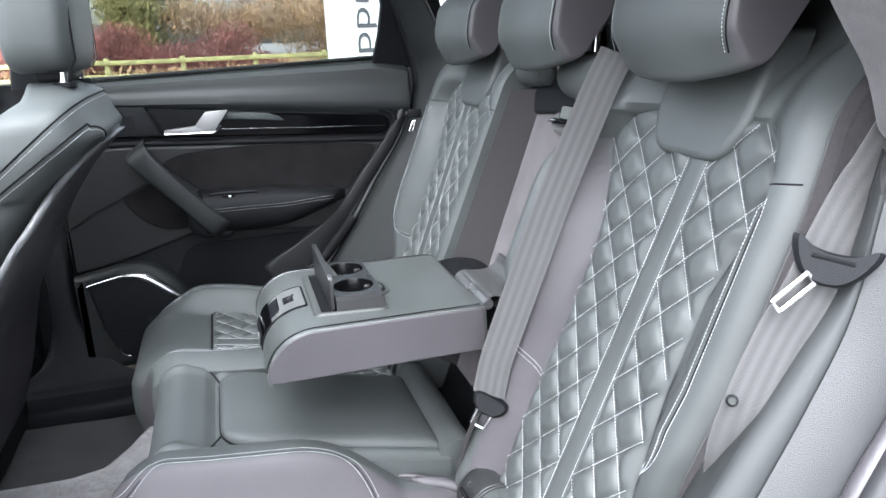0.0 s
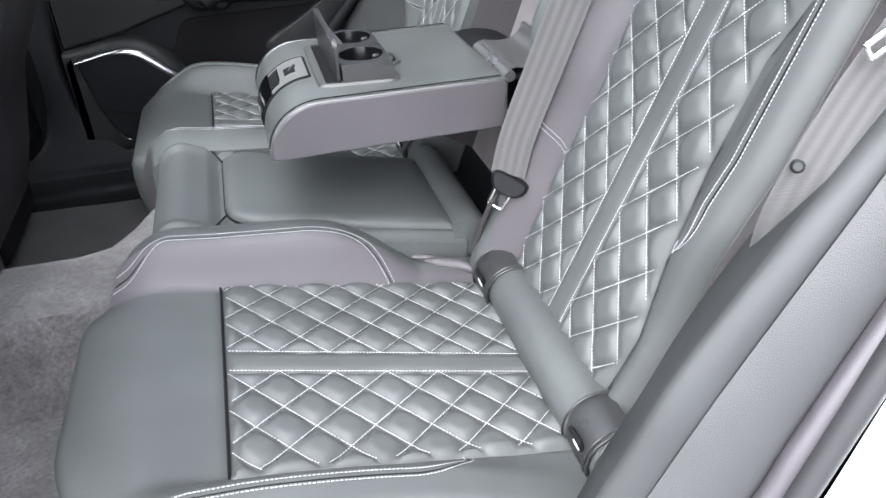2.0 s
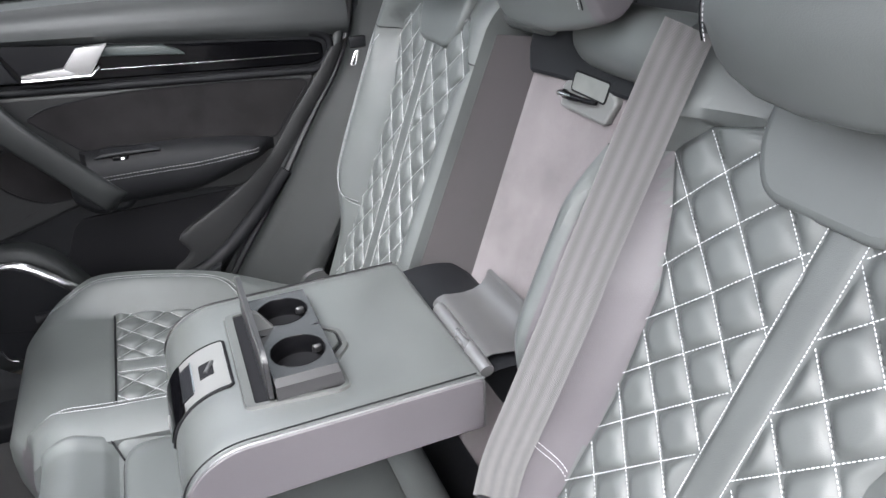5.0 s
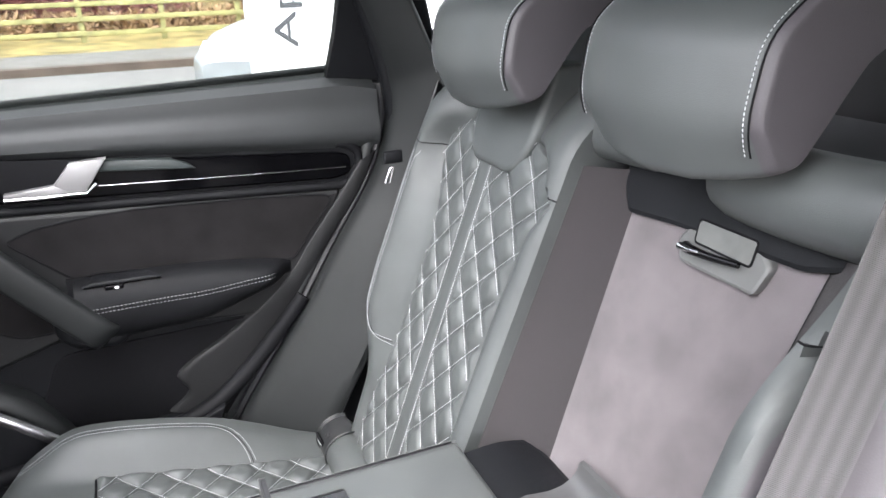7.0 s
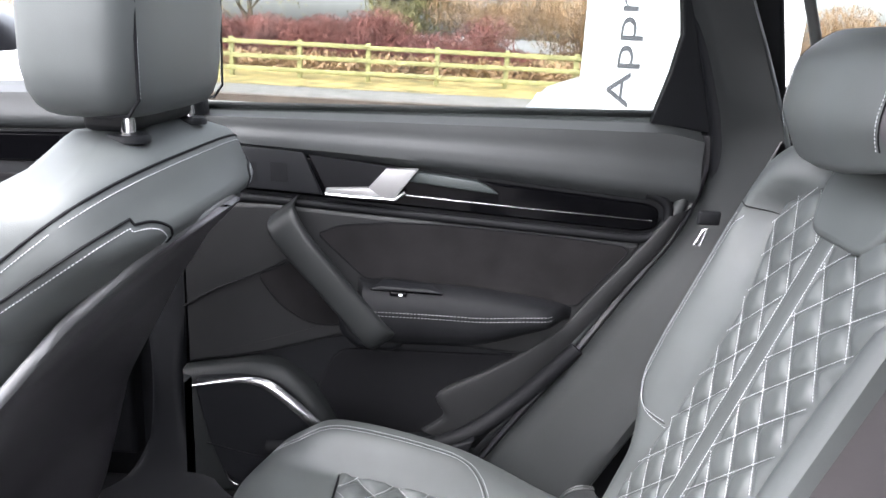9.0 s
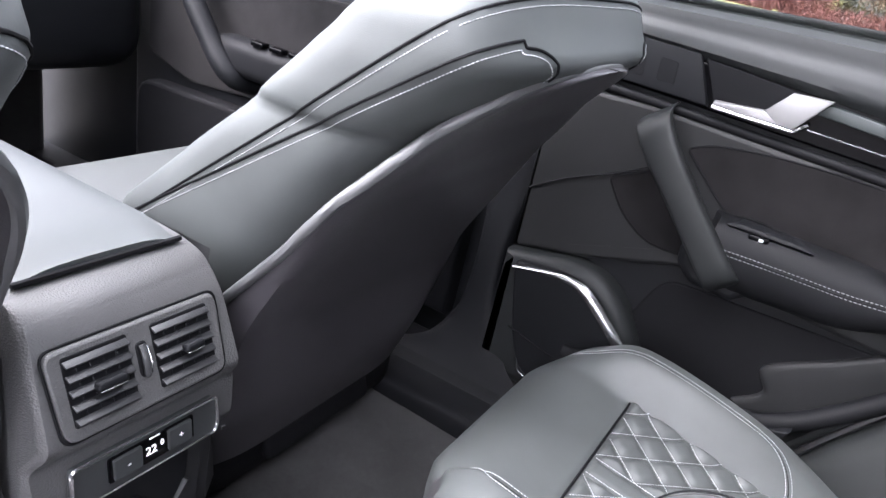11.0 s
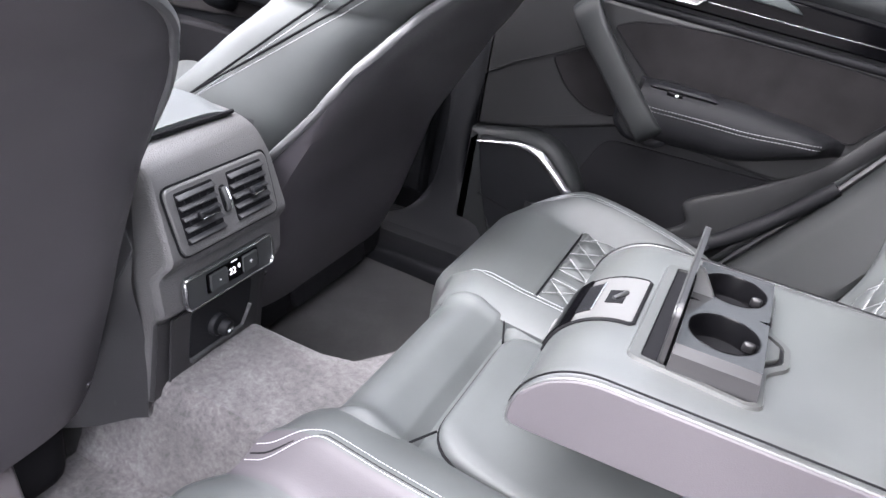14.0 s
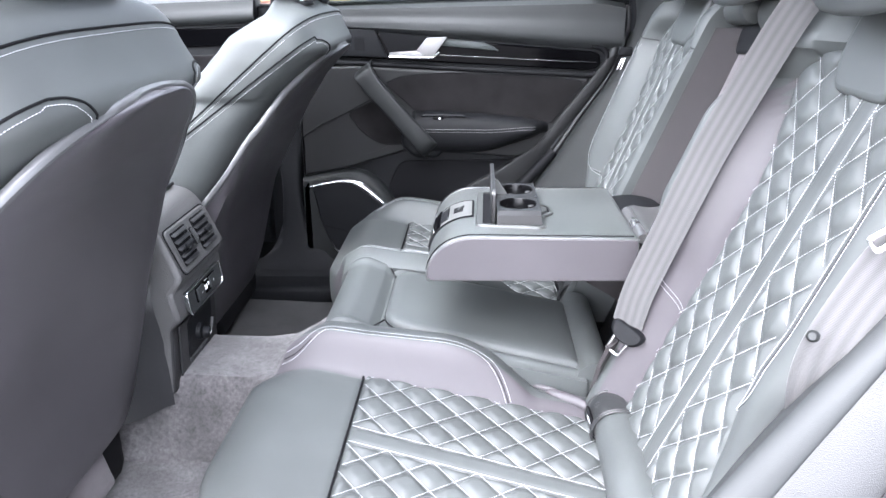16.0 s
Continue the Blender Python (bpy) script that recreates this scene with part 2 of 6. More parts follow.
def band(path, sides, width, thick=0.0014):
    """A flat band along a line; sides: the direction across it at each point."""
    rings = []
    n = len(path)
    for i, p in enumerate(path):
        p = Vector(p)
        d = (Vector(path[min(i + 1, n - 1)]) - Vector(path[max(i - 1, 0)])).normalized()
        s = Vector(sides[i] if isinstance(sides, list) else sides)
        s = (s - s.dot(d) * d).normalized()
        u = s.cross(d)
        h, t = width / 2, thick / 2
        rings.append([tuple(p + a * s + b * u) for a, b in ((-h, -t), (-h * 0.5, -t), (0, -t), (h * 0.5, -t), (h, -t), (h, t), (h * 0.5, t), (0, t), (-h * 0.5, t), (-h, t))])
    return loft(rings)


def band_part(name, path, sides, width, mat, parent, thick=0.0014):
    """A band with its own running coordinates for the weave."""
    ob = part(name, mesh(band(path, sides, width, thick), sharp=60), mat, parent)
    me = ob.data
    uv = me.uv_layers.new(name="weave")
    pts = [Vector(p) for p in path]
    run = [0.0]
    for a, b in zip(pts, pts[1:]):
        run.append(run[-1] + (b - a).length)
    for loop in me.loops:
        v = me.vertices[loop.vertex_index].co
        i = min(range(len(pts)), key=lambda k: (pts[k] - v).length)
        s = Vector(sides[i] if isinstance(sides, list) else sides)
        uv.data[loop.index].uv = (run[i] * 1.0, (v - pts[i]).dot(s) / width + 0.5)
    return ob


def stitches(lines, long=0.0027, gap=0.0013, r=0.00048):
    """Thread: short raised dashes along lines of points."""
    verts, faces = [], []
    for line in lines:
        pts = [Vector(p) for p in line]
        run = [0.0]
        for a, b in zip(pts, pts[1:]):
            run.append(run[-1] + (b - a).length)
        def at(s):
            for i in range(len(pts) - 1):
                if s <= run[i + 1] or i == len(pts) - 2:
                    return pts[i].lerp(pts[i + 1], (s - run[i]) / max(run[i + 1] - run[i], 1e-9))
        s = 0.0
        while s + long <= run[-1]:
            a, b = at(s), at(s + long)
            d = (b - a).normalized()
            x = d.cross(Vector((0.36, 0.2, 0.91))).normalized()
            y = x.cross(d)
            k = len(verts)
            for q, rad in ((a, 0.55), (a.lerp(b, 0.3), 1.0), (a.lerp(b, 0.7), 1.0), (b, 0.55)):
                verts += [tuple(q + rad * r * v) for v in (x, y, -x, -y)]
            for i in range(3):
                for j in range(4):
                    faces.append((k + 4 * i + j, k + 4 * i + (j + 1) % 4, k + 4 * i + 4 + (j + 1) % 4, k + 4 * i + 4 + j))
            faces += [(k, k + 1, k + 2, k + 3), (k + 12, k + 13, k + 14, k + 15)]
            s += long + gap
    return verts, faces


def thread(name, lines, parent, mat=None, label="", **how):
    """Rows of thread as one part."""
    v, f = stitches(lines, **how)
    me = bpy.data.meshes.new("mesh")
    me.from_pydata(v, [], f)
    me.shade_smooth()
    return part(name, me, mat or STITCH, parent, label, kind="stuff")


def ease(t):
    t = min(max(t, 0.0), 1.0)
    return t * t * (3 - 2 * t)


def along(table, z):
    """Straight steps through a table of (position, value)."""
    if z <= table[0][0]:
        return table[0][1]
    for (a, u), (b, v) in zip(table, table[1:]):
        if z <= b:
            return u + (v - u) * (z - a) / (b - a)
    return table[-1][1]


def disc(center, r, axis, depth, n=24, bevel=0.002):
    """A short round plug along an axis."""
    c, d = Vector(center), Vector(axis).normalized()
    s = d.orthogonal().normalized()
    u = d.cross(s)
    rings = []
    for k, rad in ((0, r), (depth - bevel, r), (depth, r - bevel)):
        rings.append([tuple(c + k * d + rad * (math.cos(2 * math.pi * i / n) * s + math.sin(2 * math.pi * i / n) * u)) for i in range(n)])
    return loft(rings)


# ---- cabin floor, sides and roof ----
def tunnel_half(x):
    return along([(-0.9, 0.100), (-0.46, 0.084), (-0.38, 0.082), (-0.33, 0.095), (-0.30, 0.145), (-0.27, 0.215), (-0.2, 0.28)], x)


def floor_z(x, y):
    w = tunnel_half(x)
    t = ease((abs(y) - w) / 0.045)
    sag = 0.006 * noise.noise((x * 7, y * 7, 0))
    return 0.532 + 0.02 * max(0, -0.45 - x) - 0.152 * t + sag


# darker than the tunnel carpet: the far footwell's shade is in its colour
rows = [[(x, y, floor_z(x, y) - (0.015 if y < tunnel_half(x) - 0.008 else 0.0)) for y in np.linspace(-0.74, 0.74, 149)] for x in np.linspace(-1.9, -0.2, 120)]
floor = part("floor", grid(rows), CARPET_DARK, None, "rear footwell carpet, far-side shade in its dark colour")
tagged(floor, category="floor", kind="structure")
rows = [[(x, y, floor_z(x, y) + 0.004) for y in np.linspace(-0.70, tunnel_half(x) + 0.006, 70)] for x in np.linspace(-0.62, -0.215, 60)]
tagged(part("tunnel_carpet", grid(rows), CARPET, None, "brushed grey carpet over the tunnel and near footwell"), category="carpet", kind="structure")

# sills under the doors and the shell behind the trims
for s, name in ((1, "sill_far"), (-1, "sill_near")):
    v, f = slab(rounded([(0.655, 0.36), (0.66, 0.425), (0.70, 0.44), (0.80, 0.43), (0.84, 0.36)], 0.012), "x", -1.9, 0.10 if s > 0 else 0.12, 0.004)
    tagged(part(name, ([(x, s * y, z) for x, y, z in v], f), PLASTIC, None, "black plastic door sill trim"), category="sill", kind="structure")

# roof and pillars
ROOF = 1.53


def roof_z(x, y):
    return ROOF - 0.06 * (abs(y) / 0.62) ** 3 - 0.02 * ((x + 0.2) / 1.4) ** 2


GLASS_ROOF = (-0.95, 0.14, 0.52)
for name, x0, x1, y0, y1 in (("ceiling_front", -1.25, GLASS_ROOF[0], -0.62, 0.62), ("ceiling_rear", GLASS_ROOF[1], 1.35, -0.62, 0.62), ("ceiling_side_far", GLASS_ROOF[0], GLASS_ROOF[1], GLASS_ROOF[2], 0.62), ("ceiling_side_near", GLASS_ROOF[0], GLASS_ROOF[1], -0.62, -GLASS_ROOF[2])):
    rows = [[(x, y, roof_z(x, y)) for y in np.linspace(y0, y1, 12)] for x in np.linspace(x0, x1, 12)]
    tagged(part(name, grid(rows), HEADLINER, None, "black cloth headliner around the glass roof"), category="headliner", kind="structure")
    rows = [[(x, y * 1.03, z + 0.05) for x, y, z in r] for r in rows]
    tagged(part("roof_skin", grid(rows), PAINT, None, "white painted roof panel"), category="roof", kind="structure")
rows = [[(x, y, roof_z(x, y) + 0.045) for y in np.linspace(-0.52, 0.52, 12)] for x in np.linspace(GLASS_ROOF[0] - 0.02, GLASS_ROOF[1] + 0.02, 16)]
ob = tagged(part("glass_roof", grid(rows), DARK_GLASS, None, "tinted panoramic glass roof"), category="glass roof", kind="structure")


def pillar(name, pts, w, mat, label):
    """A pillar trim: a rounded bar along points; w: its two half widths (along the car, across it)."""
    rings = []
    for x, y, z, k in pts:
        rings.append([(x + w[0] * k * math.copysign(abs(math.cos(t)) ** 0.5, math.cos(t)), y + w[1] * math.copysign(abs(math.sin(t)) ** 0.5, math.sin(t)), z) for t in np.linspace(0, 2 * math.pi, 24, endpoint=False)])
    return tagged(part(name, loft(rings), mat, None, label), category="pillar", kind="structure")


for s, tag in ((1, "far"), (-1, "near")):
    rail = [(x, s * (0.655 - 0.03 * (x / 1.3) ** 2), 1.475 - 0.05 * (x / 1.3) ** 2) for x in np.linspace(-1.15, 1.3, 24)]
    tagged(part("roof_rail_" + tag, tube(rail, 0.04, 12), HEADLINER, None, "black cloth roof rail"), category="roof rail", kind="structure")
    pillar("b_pillar_" + tag, [(-0.46, s * 0.765, 1.14, 1.0), (-0.45, s * 0.74, 1.25, 0.85), (-0.43, s * 0.70, 1.38, 0.75), (-0.41, s * 0.66, 1.50, 0.75)], (0.055, 0.03), PLASTIC, "black plastic centre pillar trim")
    pillar("a_pillar_" + tag, [(-1.55, s * 0.76, 1.05, 1.0), (-1.30, s * 0.70, 1.28, 0.9), (-1.08, s * 0.64, 1.47, 0.9)], (0.05, 0.03), PLASTIC, "black plastic windscreen pillar trim")
    pillar("d_pillar_" + tag, [(1.18, s * 0.74, 1.05, 1.2), (1.06, s * 0.70, 1.28, 1.0), (0.98, s * 0.63, 1.48, 1.0)], (0.09, 0.035), HEADLINER, "black trim pillar at the tailgate")

# far rear quarter: broad pillar behind the door window, then the side trim down to the seat
v, f = slab([(0.425, 1.05), (0.530, 1.05), (0.530, 1.16), (0.435, 1.50), (0.285, 1.50), (0.335, 1.35), (0.378, 1.25), (0.412, 1.157)], "y", 0.80, 0.756, 0.012, 3)
v = [(x, y - 0.20 * max(0, z - 1.16), z) for x, y, z in v]
tagged(part("c_pillar_far", (v, f), PLASTIC, None, "black plastic rear pillar trim"), category="pillar", kind="structure")
v, f = slab([(0.43, 1.13), (0.57, 1.13), (0.48, 1.50), (0.35, 1.50)], "y", -0.80, -0.752, 0.012, 3)
v = [(x, y + 0.20 * max(0, z - 1.16), z) for x, y, z in v]
tagged(part("c_pillar_near", (v, f), PLASTIC, None, "black plastic rear pillar trim"), category="pillar", kind="structure")


v, f = slab([(0.52, 1.05), (1.30, 1.05), (1.20, 1.50), (0.43, 1.50)], "y", -0.80, -0.765, 0.010, 3)
v = [(x, y + 0.20 * max(0, z - 1.16), z) for x, y, z in v]
tagged(part("quarter_lining_near", (v, f), TRIM_SMOOTH, None, "smooth dark grey rear side lining"), category="side lining", kind="structure")


# front edge of the far side trim, from the sill up along the pillar: (along the car, height)
TRIM_EDGE = [(0.045, 0.470), (0.121, 0.579), (0.231, 0.735), (0.315, 0.868), (0.380, 0.964), (0.412, 1.034), (0.426, 1.100), (0.420, 1.157), (0.398, 1.218), (0.373, 1.277), (0.335, 1.350), (0.285, 1.450)]


def quarter_trim(s, name):
    """The trim over the wheel arch, between the door opening and the seat."""
    rows = []
    for x0, z0 in curve(TRIM_EDGE, 5):
        t, lean = min(1.0, (z0 - 0.47) / 0.62), 0.20 * max(0.0, z0 - 1.16)
        wide = 0.060 + 0.095 * (1 - t)
        row = [(x0 - 0.004, s * (0.790 - lean), z0), (x0, s * (0.760 - lean), z0 + 0.002), (x0 + 0.010, s * (0.744 - lean), z0 + 0.004)]
        for k in range(1, 9):
            q = k / 8
            row.append((x0 + 0.010 + wide * q, s * (0.744 - lean - 0.080 * q * (0.35 + 0.65 * ease((1.30 - z0) / 0.25))), z0 + 0.01 * q))
        row += [(row[-1][0] + 0.008, row[-1][1] + s * 0.002, z0), (row[-1][0] + 0.016, row[-1][1] + s * 0.012, z0), (row[-1][0] + 0.03, s * 0.76, z0 - 0.01)]
        rows.append(row)
    # one trim, two tones: the far side's shade is put into the darker one
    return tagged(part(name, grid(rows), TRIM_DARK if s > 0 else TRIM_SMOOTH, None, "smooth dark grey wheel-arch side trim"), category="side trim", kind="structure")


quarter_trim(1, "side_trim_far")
v, f = slab([(0.05, 0.40), (0.62, 0.40), (0.62, 1.165), (0.405, 1.165), (0.40, 1.05), (0.35, 0.92), (0.185, 0.73), (0.075, 0.585)], "y", 0.815, 0.79, 0.004)
tagged(part("quarter_panel_far", (v, f), PLASTIC, None, "black plastic lining behind the door opening"), category="side lining", kind="structure")
v, f = slab([(0.68, 1.365), (0.95, 1.314), (1.15, 1.282), (1.32, 1.25), (1.32, 1.52), (0.52, 1.52)], "y", 0.80, 0.735, 0.012, 3)
v = [(x, y - 0.20 * max(0, z - 1.16), z) for x, y, z in v]
tagged(part("rear_header_far", (v, f), HEADLINER, None, "black lining above the rear quarter window"), category="header", kind="structure")
tagged(part("pillar_edge_far", tube(curve([(0.47, 0.695, 1.43), (0.507, 0.712, 1.351), (0.538, 0.730, 1.28), (0.552, 0.748, 1.20)], 5), 0.008, 10), SILVER_PLASTIC, None, "pale grey edge of the rear pillar"), category="pillar", kind="structure")
# boot side walls, parcel level, rear end and tailgate frame
for s, tag in ((1, "far"), (-1, "near")):
    v, f = slab([(0.45, 0.40), (1.40, 0.40), (1.30, 1.10), (0.50, 1.15)], "y", s * 0.80, s * 0.74, 0.01)
    tagged(part("boot_side_" + tag, (v, f), HEADLINER, None, "black felt boot side lining"), category="boot lining", kind="structure")
tagged(part("boot_floor", rbox((0.95, 0, 0.66), (0.95, 1.44, 0.03), 0.01), CARPET_DARK, None, "black carpeted boot floor"), category="boot floor", kind="structure")
tagged(part("boot_cover", rbox((0.86, 0, 1.06), (0.62, 1.40, 0.015), 0.006), HEADLINER, None, "black luggage cover"), category="luggage cover", kind="structure")
tagged(part("tailgate", rbox((1.40, 0, 0.80), (0.05, 1.5, 0.85), 0.02), HEADLINER, None, "black tailgate lining"), category="tailgate", kind="structure")
v, f = slab([(-0.62, 0.52), (0.62, 0.52), (0.62, 1.14), (-0.62, 1.14)], "x", 0.0, 0.04, 0.01)
tagged(part("backrest_shell", ([(x + back_plane + 0.10, y, z) for (x, y, z), back_plane in ((p, 0.262 + 0.40 * (p[2] - 0.6)) for p in v)], f), HEADLINER, None, "black carpeted rear face of the backrests"), category="backrest shell", kind="structure")
# bulkhead, dashboard and front sides close the cabin
tagged(part("dashboard", rbox((-1.62, 0, 0.92), (0.42, 1.50, 0.34), 0.08, 5), PLASTIC, None, "black soft plastic dashboard"), category="dashboard", kind="structure")
for s, tag in ((1, "far"), (-1, "near")):
    tagged(part("footwell_side_" + tag, slab([(-1.96, 0.36), (-1.47, 0.36), (-1.47, 1.06), (-1.96, 1.00)], "y", s * 0.83, s * 0.79, 0.006), PLASTIC, None, "black plastic footwell side lining"), category="side lining", kind="structure")
tagged(part("bulkhead", rbox((-1.85, 0, 0.62), (0.06, 1.5, 0.6), 0.02), CARPET_DARK, None, "black carpeted bulkhead"), category="bulkhead", kind="structure")

# windows
for s, tag in ((1, "far"), (-1, "near")):
    v, f = slab([(-1.50, 1.10), (-0.47, 1.14), (-0.43, 1.49), (-1.02, 1.49)], "y", s * 0.806, s * 0.803, 0.001)
    ob = tagged(part("window_front_" + tag, ([(x, y - s * 0.32 * max(0, z - 1.1), z) for x, y, z in v], f), CLEAR_GLASS, None, "clear front side window"), category="window", kind="structure")
    ob.visible_shadow = False
v, f = slab([(-0.46, 1.12), (0.42, 1.14), (0.34, 1.49), (-0.43, 1.49)], "y", 0.806, 0.803, 0.001)
ob = tagged(part("window_1", ([(x, y - 0.32 * max(0, z - 1.1), z) for x, y, z in v], f), GLASS, None, "lightly tinted rear door window"), category="window", kind="structure")
ob.visible_shadow = False
v, f = slab([(0.56, 1.12), (1.12, 1.10), (0.98, 1.44), (0.47, 1.46)], "y", 0.806, 0.803, 0.001)
ob = tagged(part("window_2", ([(x, y - 0.32 * max(0, z - 1.1), z) for x, y, z in v], f), GLASS, None, "lightly tinted rear quarter window"), category="window", kind="structure")
ob.visible_shadow = False

PRIVACY = glass("dark_privacy_glass", (0.10, 0.105, 0.105))
v, f = slab([(-0.66, 1.20), (0.66, 1.20), (0.60, 1.52), (-0.60, 1.52)], "x", 1.372, 1.376, 0.001)
tagged(part("window_3", (v, f), PRIVACY, None, "dark tinted tailgate window"), category="window", kind="structure")

# near door opening: wheel-arch trim, pebbled kick plate, rubber seal, white body edge; each a line of (along the car, height)
TRIM_IN = [(0.115, 0.500), (0.155, 0.599), (0.191, 0.674), (0.231, 0.758), (0.301, 0.869), (0.358, 0.956), (0.400, 1.030), (0.425, 1.120)]
TRIM_OUT = [(0.125, 0.490), (0.185, 0.607), (0.217, 0.672), (0.250, 0.738), (0.300, 0.830), (0.352, 0.924), (0.386, 1.000), (0.402, 1.090)]
PEBBLE_OUT = [(0.245, 0.500), (0.277, 0.619), (0.292, 0.660), (0.307, 0.705), (0.345, 0.795), (0.380, 0.872), (0.420, 0.940), (0.455, 1.030)]
SEAL_OUT = [(0.295, 0.500), (0.313, 0.630), (0.320, 0.660), (0.328, 0.690), (0.350, 0.775), (0.372, 0.845), (0.405, 0.910), (0.445, 1.000)]
rows, peb, strip_line, seal_line, lip = [], [], [], [], []
for l, r, p, e in zip(*(curve(q, 6) for q in (TRIM_IN, TRIM_OUT, PEBBLE_OUT, SEAL_OUT))):
    a, b = Vector((l[0], -0.675, l[1])), Vector((r[0], -0.700, r[1]))
    c, d = Vector((p[0], -0.730, p[1])), Vector((e[0], -0.760, e[1]))
    rows.append([tuple(a + Vector(v)) for v in ((0.11, 0.075, 0.02), (0.045, 0.05, 0.012), (0.012, 0.014, 0.004), (0.003, 0.003, 0.001), (0, -0.002, 0))])
    rows[-1] += [tuple(a.lerp(b, k) + Vector((-0.006, -0.003, 0.002)) * math.sin(math.pi * k) ** 0.6) for k in (0.1, 0.25, 0.45, 0.65, 0.8, 0.92)]
    rows[-1] += [tuple(b + Vector((0.002, -0.001, -0.001))), tuple(b.lerp(c, 0.05) + Vector((0.004, 0.002, 0)))]
    peb.append([tuple(b.lerp(c, k) + Vector((-0.004, -0.006, 0)) * math.sin(math.pi * k) ** 0.7) for k in (0.03, 0.1, 0.25, 0.5, 0.75, 0.92, 1.0)] + [tuple(c + Vector((0.008, 0.004, -0.003)))])
    strip_line.append(tuple(c.lerp(d, 0.25)))
    seal_line.append(tuple(c.lerp(d, 0.72)))
    lip.append(tuple(d))
tagged(part("side_trim_near", grid(rows), TRIM_SMOOTH, None, "smooth dark grey wheel-arch side trim"), category="side trim", kind="structure")
tagged(part("kick_plate_near", grid(peb), PLASTIC_GREY, None, "grey pebbled plastic door-opening trim"), category="door trim", kind="structure")
tagged(part("seal_strip_near", tube(strip_line, 0.010, 12), SHELL_BLACK, None, "dark grey strip beside the door seal"), category="door seal", kind="structure")
tagged(part("door_seal_near", tube(seal_line, 0.012, 12), RUBBER, None, "black rubber door seal"), category="door seal", kind="structure")
rows = [[(x + 0.004, y - 0.002, z - 0.002), (x + 0.03, y - 0.03, z - 0.03), (x + 0.06, y - 0.06, z - 0.08), (x + 0.35, y - 0.09, z - 0.10), (x + 0.6, y - 0.08, z - 0.10)] for x, y, z in lip]
tagged(part("body_side_near", grid(rows), PAINT, None, "white painted body around the door opening"), category="car body", kind="structure")
v, f = slab(rounded([(0.322, 1.262), (0.358, 1.213), (0.384, 1.182), (0.404, 1.132), (0.62, 1.105), (0.62, 1.49), (0.26, 1.49), (0.30, 1.34)], [0.02, 0.02, 0.02, 0.01, 0.01, 0.01, 0.01, 0.02], 3), "y", -0.752, -0.680, 0.016, 4)
tagged(part("pillar_lining_near", (v, f), SIDE_CLOTH, None, "grey-mauve cloth pillar lining where the belt comes out"), category="pillar", kind="structure")


tagged(part("seat_pan", rbox((0.44, 0, 0.445), (0.62, 1.40, 0.03), 0.01), HEADLINER, None, "black lining under the rear bench"), category="seat pan", kind="structure")


# ---- rear bench: two outer seats, centre seat, folded-down armrest ----
PITCH, SEAT_Y, STRIPE = 0.060, 0.400, 0.0175
RISE = 0.0622
NORMAL = Vector((-0.928, 0, 0.371))
QUILT_IN = [(0.54, 0.247), (0.72, 0.250), (0.85, 0.266), (0.96, 0.263), (1.03, 0.236), (1.077, 0.208), (1.107, 0.243), (1.124, 0.314)]
QUILT_OUT = [(0.54, 0.520), (0.66, 0.530), (0.74, 0.512), (0.84, 0.503), (0.94, 0.505), (1.00, 0.522), (1.03, 0.542), (1.06, 0.558), (1.085, 0.553), (1.107, 0.525), (1.124, 0.490)]
RIDGE = [(0.48, 0.556), (0.62, 0.562), (0.70, 0.569), (0.76, 0.581), (0.82, 0.597), (0.88, 0.605), (1.05, 0.605), (1.10, 0.600), (1.15, 0.592), (1.20, 0.574)]


def back_x(z):
    return 0.262 + 0.40 * (z - 0.6)


def stripe_a(z):
    """The middle of the plain stripe down the backrest."""
    return 0.386 + 0.056 * (z - 0.62)


def stripe_c(x):
    """The middle of the plain stripe along the cushion."""
    return 0.391 + 0.09 * x


def puff(u, w):
    """The swell of one quilted diamond."""
    k = abs(math.sin(math.pi * (u + w)) * math.sin(math.pi * (u - w)))
    return 1 - (1 - min(1.0, k * 1.05)) ** 2.6


def proud(a, z, s=1):
    """How far the backrest's leather stands in front of its plane."""
    qi, qo, ar = along(QUILT_IN, min(z, 1.124)), along(QUILT_OUT, min(z, 1.124)), along(RIDGE, z)
    if a < qi:
        d = (0.042 if s > 0 else 0.045 + 0.048 * ease((z - 0.79) / 0.13) - 0.060 * ease((z - 1.02) / 0.13)) * ease((qi - a) / max(qi - 0.200, 0.03))
    elif a > qo:
        crest = ar - 0.031
        d = (0.010 + 0.035 * ease((z - 0.68) / 0.16)) * ease((a - qo) / max(crest - qo, 0.018))
        if a > crest + 0.012:
            d -= 0.014 * ((a - crest - 0.012) / 0.019) ** 2
    else:
        d = -0.005 if z <= 1.124 else 0.006
    if a < 0.197:
        d -= ((0.197 - a) / 0.02) ** 2 * 0.010
    if z > 1.124:
        d -= ((z - 1.124) / 0.07) ** 2 * 0.05
    return d


def lattice(z, half):
    """The quilting at a height: width of a diamond, shift and phase; the inner half spreads towards the top."""
    if half > 0:
        return PITCH, 0.0, (z - 0.813) / RISE
    k = ease((z - 0.85) / 0.20)
    return PITCH + 0.1 * max(0.0, z - 0.985), 0.125 * k, (z - 0.813) / RISE + 0.25 * k


